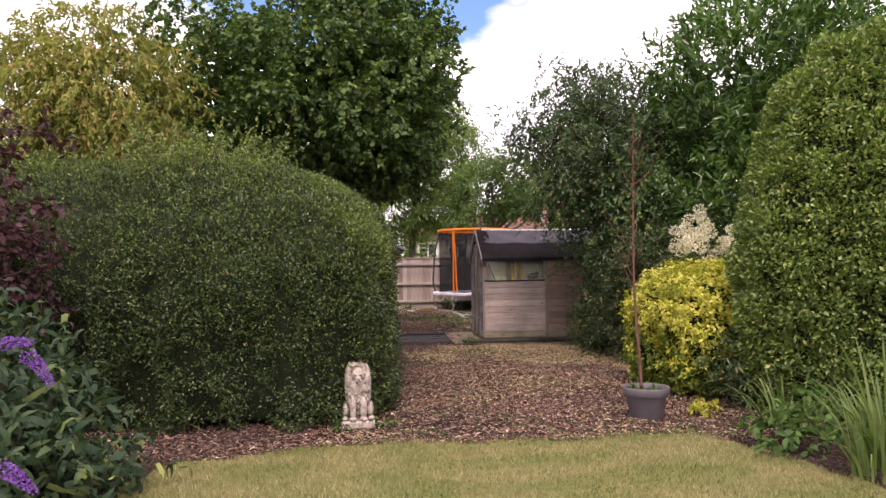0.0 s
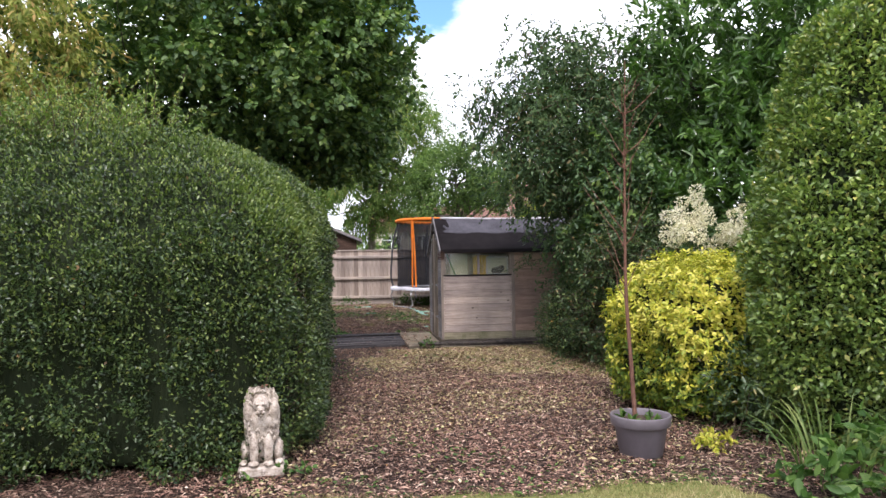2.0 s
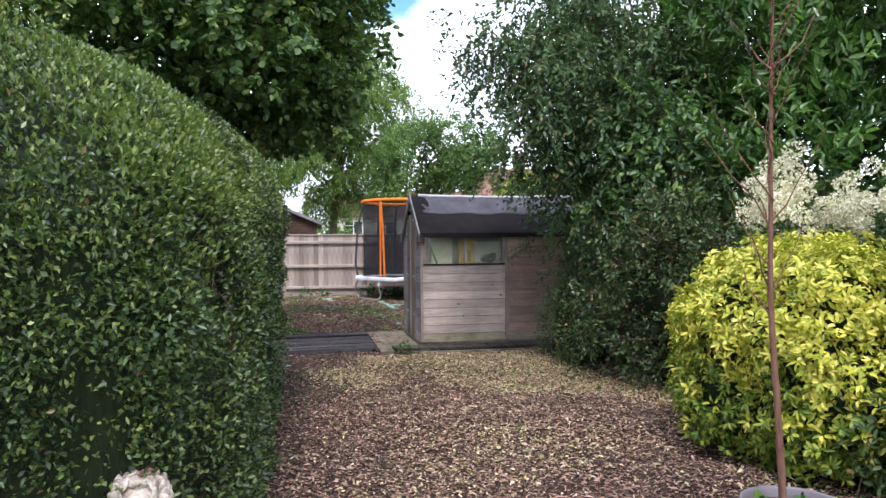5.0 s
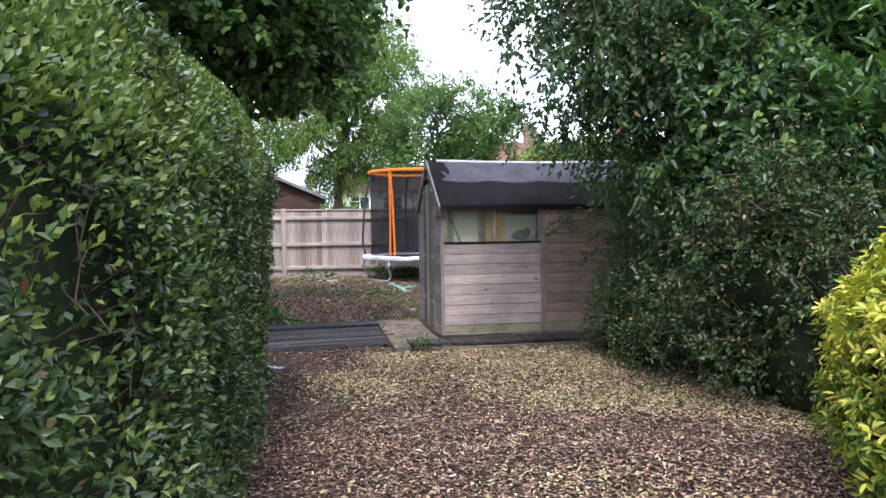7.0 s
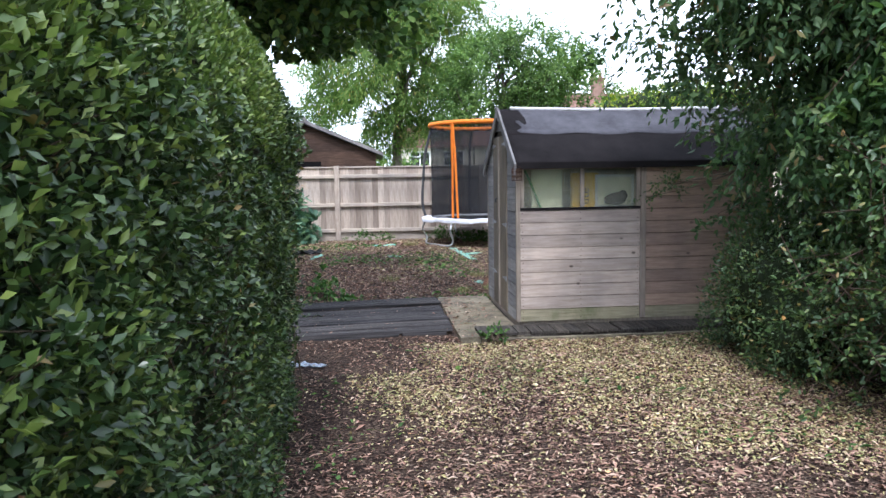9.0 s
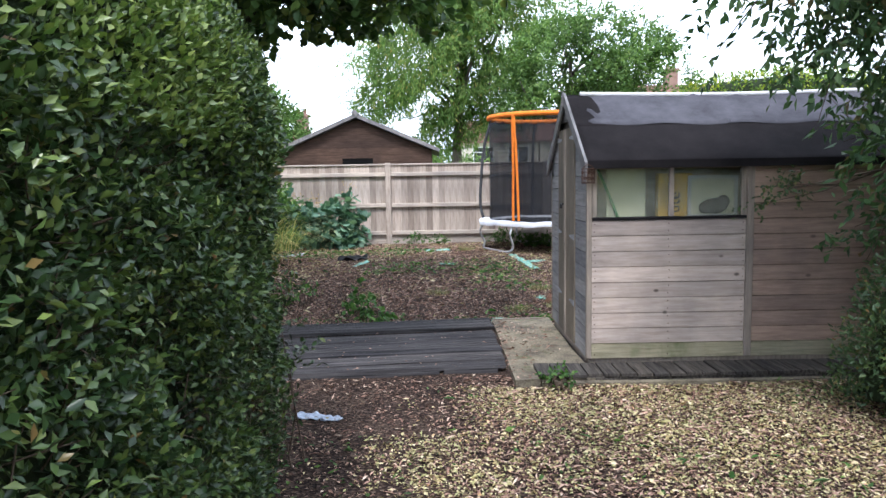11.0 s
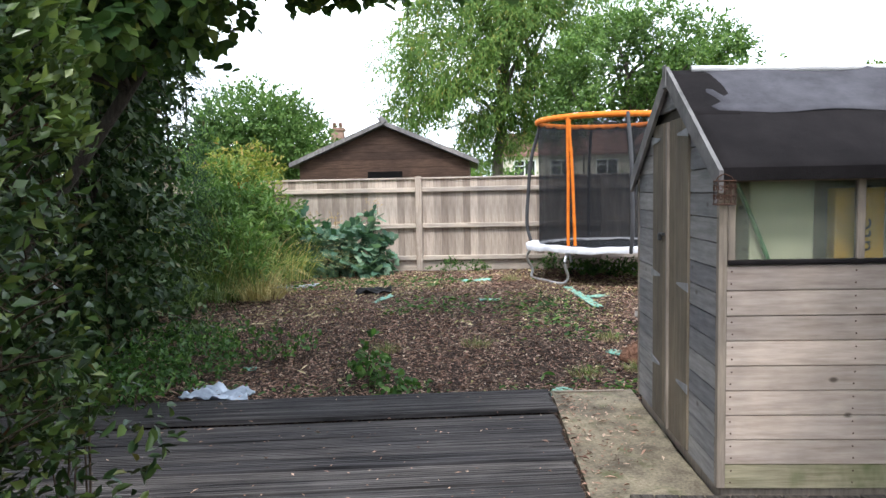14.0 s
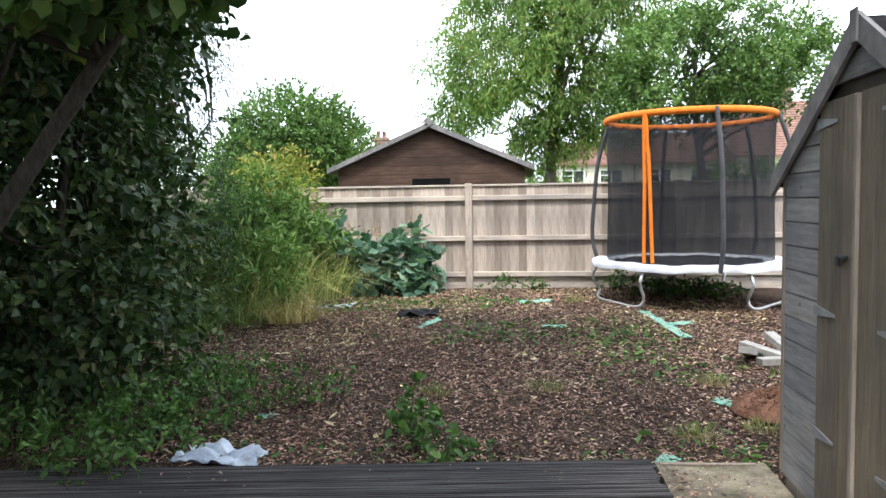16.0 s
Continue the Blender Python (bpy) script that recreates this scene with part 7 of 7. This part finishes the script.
def build_oddments():
    for _c, _rz, _rx in (((0.64, 4.2), 62, 14), ((0.78, 4.28), -50, 8), ((0.86, 4.05), 12, 0), ((0.95, 4.3), -70, 20)):
        bm = bmesh.new()
        box(bm, (-0.21, -0.05, -0.028), (0.21, 0.05, 0.028), 0.003)
        me = bpy.data.meshes.new("concrete_block")
        bm.to_mesh(me)
        bm.free()
        ob = link_mesh("concrete_block", me, M_SLABGREY)
        ob.matrix_world = pose(_c[0], _c[1], float(surf(np.array([_c[0]]), np.array([_c[1]]))[0]) + 0.035 + 0.17 * math.sin(radians(_rx)), 0, _rx, _rz)
        tagged(ob, "pale grey concrete offcut in a small heap", "block", "heap of blocks")
    rng = np.random.default_rng(19)
    pile = thing("root_heap", (0.4, 2.85, float(ground_z(0.4, 2.85))), "heap of tangled reddish dry roots beside the shed", "heap")
    p, tri = rounded_core((0, 0, -0.02), (0.24, 0.26, 0.13), 2.2, 2.0, 14, 0.03, 19, 9.0, -0.02)
    link_mesh("earth_core", np_mesh("earth_core", p, tri), M_ROOT, pile)
    specs = []
    for _ in range(150):
        a, r = rng.uniform(0, 6.28), rng.uniform(0.0, 0.26)
        c = np.array([r * math.cos(a), r * math.sin(a), 0.12 * (1 - (r / 0.3) ** 2)])
        d = unit(rng.normal(size=3) * np.array([1, 1, 0.35]))
        q = c + d * 0.14 * np.linspace(-0.5, 0.5, 5)[:, None] + rng.normal(size=(5, 3)) * 0.012
        q[:, 2] = np.maximum(q[:, 2], 0.0)
        specs.append((q, 0.0035))
    tubes("root_tangle", specs, M_ROOT, pile, 4)
    bm = bmesh.new()
    box(bm, (-0.25, -0.012, 0.0), (0.25, 0.012, 0.012), 0.003)
    me = bpy.data.meshes.new("thin_lath")
    bm.to_mesh(me)
    bm.free()
    ob = link_mesh("thin_lath", me, M_TRIM)
    ob.matrix_world = pose(-0.3, 1.82, 0.024, 0, 0, 3)
    tagged(ob, "thin split lath lying across the slab", "lath")


M_SLABGREY = plain_mat("grey_concrete", (0.20, 0.19, 0.175), (0.34, 0.32, 0.295), 9, 0.9, 0.15, 0, 0.4)
build_oddments()


# ---- mulch, leaf litter and lawn, loose on the ground ----
def scatter(name, n, region, L, W, mat, label, category, seed, shape="fold", flat=0.35, dens=None, zoff=0.004, vary=0.5, on=None):
    rng = np.random.default_rng(seed)
    x0, x1, y0, y1 = region
    x, y = rng.uniform(x0, x1, n), rng.uniform(y0, y1, n)
    k = ~((x > -4.1) & (x < -0.58) & (y > 0.03 + 0.105 * (x + 0.58)) & (y < 1.84 + 0.105 * (x + 0.58))) & ~((x > -0.56) & (x < 2.5) & (y > -0.38) & (y < 1.75)) & (y > lawn_edge(x) - 0.08 * rng.random(n))
    if on is not None:
        k[:] = True
    if dens is not None:
        k &= rng.random(n) < dens(x, y)
    x, y = x[k], y[k]
    m = len(x)
    P = np.stack([x, y, (surf(x, y) if on is None else on) + zoff + rng.random(m) * 0.012], -1)
    a = rng.uniform(0, 6.28, m)
    D = np.stack([np.cos(a), np.sin(a), rng.normal(size=m) * flat * 0.5], -1)
    N = unit(np.stack([rng.normal(size=m) * flat, rng.normal(size=m) * flat, np.ones(m)], -1))
    ob = leaf_cloud(name, P, D, N, L, W, mat, None, shape, "", rng, "stuff", vary)
    tagged(ob, label, category)


def patchy(scale, lo, seed):
    return lambda x, y: np.clip(0.5 + lo + 0.9 * lump(np.stack([x, y, 0 * x], -1), seed, scale), 0.08, 1)


def lumps(x, y, seed, scale):
    return lump(np.stack([x, y, 0 * x], -1), seed, scale)


def bare(x, y):
    """Where dark soil shows: between the hedge's end and the deck."""
    return np.clip((-0.75 - x) * 2.2, 0, 1) * np.clip((y + 3.4) * 1.2, 0, 1) * np.clip(0.9 + 0.5 * lumps(x, y, 18, 1.8), 0, 1)


scatter("wood_chips", 125000, (-4.8, 2.6, -7.8, -0.1), 0.030, 0.009, M_CHIP, "loose brown and grey bark chips", "mulch", 301, dens=lambda x, y: np.where((x > -2.3) & (x < 1.9) | (y < -6.6), 1 - 0.85 * bare(x, y), 0.1))
scatter("wood_chips", 75000, (-5.2, 1.6, 1.7, 8.3), 0.032, 0.011, M_CHIP, "loose brown and grey bark chips", "mulch", 302)
def litter_zone(x, y):
    """Leaves lie thick under the tree before the shed and thin out towards the hedge and along the path."""
    a = np.clip(0.55 + 0.75 * (y + 2.5 + 0.7 * x) + 0.75 * lumps(x, y, 8, 1.8), 0.14, 1)
    return a * np.clip((x + 1.6) * 1.8, 0.05, 1) * np.where(y > -1.3, np.clip((x + 1.05) * 3, 0.05, 1), 1)


scatter("dry_leaf_litter", 78000, (-2.2, 2.0, -5.2, -0.35), 0.017, 0.012, M_LITTER, "pale dry leaf litter scattered before the shed", "leaf litter", 303, "fold", 0.5, litter_zone)
scatter("dry_leaf_litter", 9000, (-2.4, 1.6, -7.6, -4.2), 0.026, 0.015, M_LITTER, "pale dry leaf litter along the path", "leaf litter", 304, "fold", 0.5, patchy(1.4, -0.1, 12))
scatter("dry_leaf_litter", 14000, (-4.4, 1.4, 1.8, 8.2), 0.032, 0.018, M_LITTER, "pale dry leaf litter on the back plot", "leaf litter", 305, "fold", 0.5, lambda x, y: np.clip((y - 2.8) / 3.5 * (0.6 + 0.8 * lump(np.stack([x, y, 0 * x], -1), 41, 1.8)), 0.08, 1))
scatter("green_seedlings", 6500, (-2.4, 1.6, -7.6, -0.4), 0.03, 0.018, M_WEED, "small green seedlings and moss in the mulch", "seedlings", 306, "oval", 0.5, lambda x, y: np.clip(lump(np.stack([x, y, 0 * x], -1), 21, 1.3) * 1.4 - 0.35 + 0.25 * (y > -2.2), 0.0, 1), 0.008)
scatter("green_seedlings", 9500, (-4.4, 1.2, 1.8, 8.2), 0.046, 0.027, M_WEED, "small green seedlings in the back plot", "seedlings", 307, "oval", 0.6, lambda x, y: np.clip(lump(np.stack([x, y, 0 * x], -1), 23, 1.6) * 1.7 - 0.45 + 0.5 * (y < 2.6) + 0.25 * (x < -2.6), 0.0, 1), 0.014)

scatter("slab_debris", 1500, (-0.58, -0.08, -0.3, 1.93), 0.026, 0.010, M_CHIP, "bark chips and dirt strewn on the slab", "debris", 308, dens=lambda x, y: np.clip(0.75 - 1.6 * (x + 0.56) + 0.35 * lump(np.stack([x, y, 0 * x], -1), 14, 3.0), 0.05, 1), on=0.024)
scatter("deck_debris", 220, (-3.6, -0.62, -0.08, 1.8), 0.02, 0.009, M_CHIP, "dry leaves and chips strewn on the deck", "debris", 309, on=0.04)
scatter("green_seedlings", 5200, (-2.4, 1.3, -7.75, -7.05), 0.026, 0.014, M_WEED, "mossy weeds along the lawn's edge", "seedlings", 311, "oval", 0.5, patchy(2.2, -0.35, 15), 0.006)


def build_lawn():
    rng = np.random.default_rng(310)
    n = 150000
    x, y = rng.uniform(-6.0, 3.0, n), rng.uniform(-11.8, -7.2, n)
    fade = np.clip((x + 6.0) / 2.2, 0, 1) * np.clip((3.0 - x) / 2.0, 0, 1) * np.clip((y + 11.8) / 1.8, 0, 1)
    k = rng.random(n) < fade
    x, y = x[k], y[k]
    n = len(x)
    e = lawn_edge(x)
    p = np.stack([x, y, 0 * x], -1)
    k = y < e + 0.12 * rng.random(n) * (lump(p, 33, 3.0) > 0.0)
    x, y = x[k], y[k]
    m = len(x)
    P = np.stack([x, y, surf(x, y)], -1)
    D = unit(np.stack([rng.normal(size=m) * 0.5, rng.normal(size=m) * 0.5, np.ones(m)], -1))
    ob = leaf_cloud("lawn_grass", P, D, unit(rng.normal(size=(m, 3))), 0.034, 0.004, M_GRASS, None, "blade", "", rng, "stuff")
    tagged(ob, "short dry lawn grass, green mixed with straw", "grass")


build_lawn()
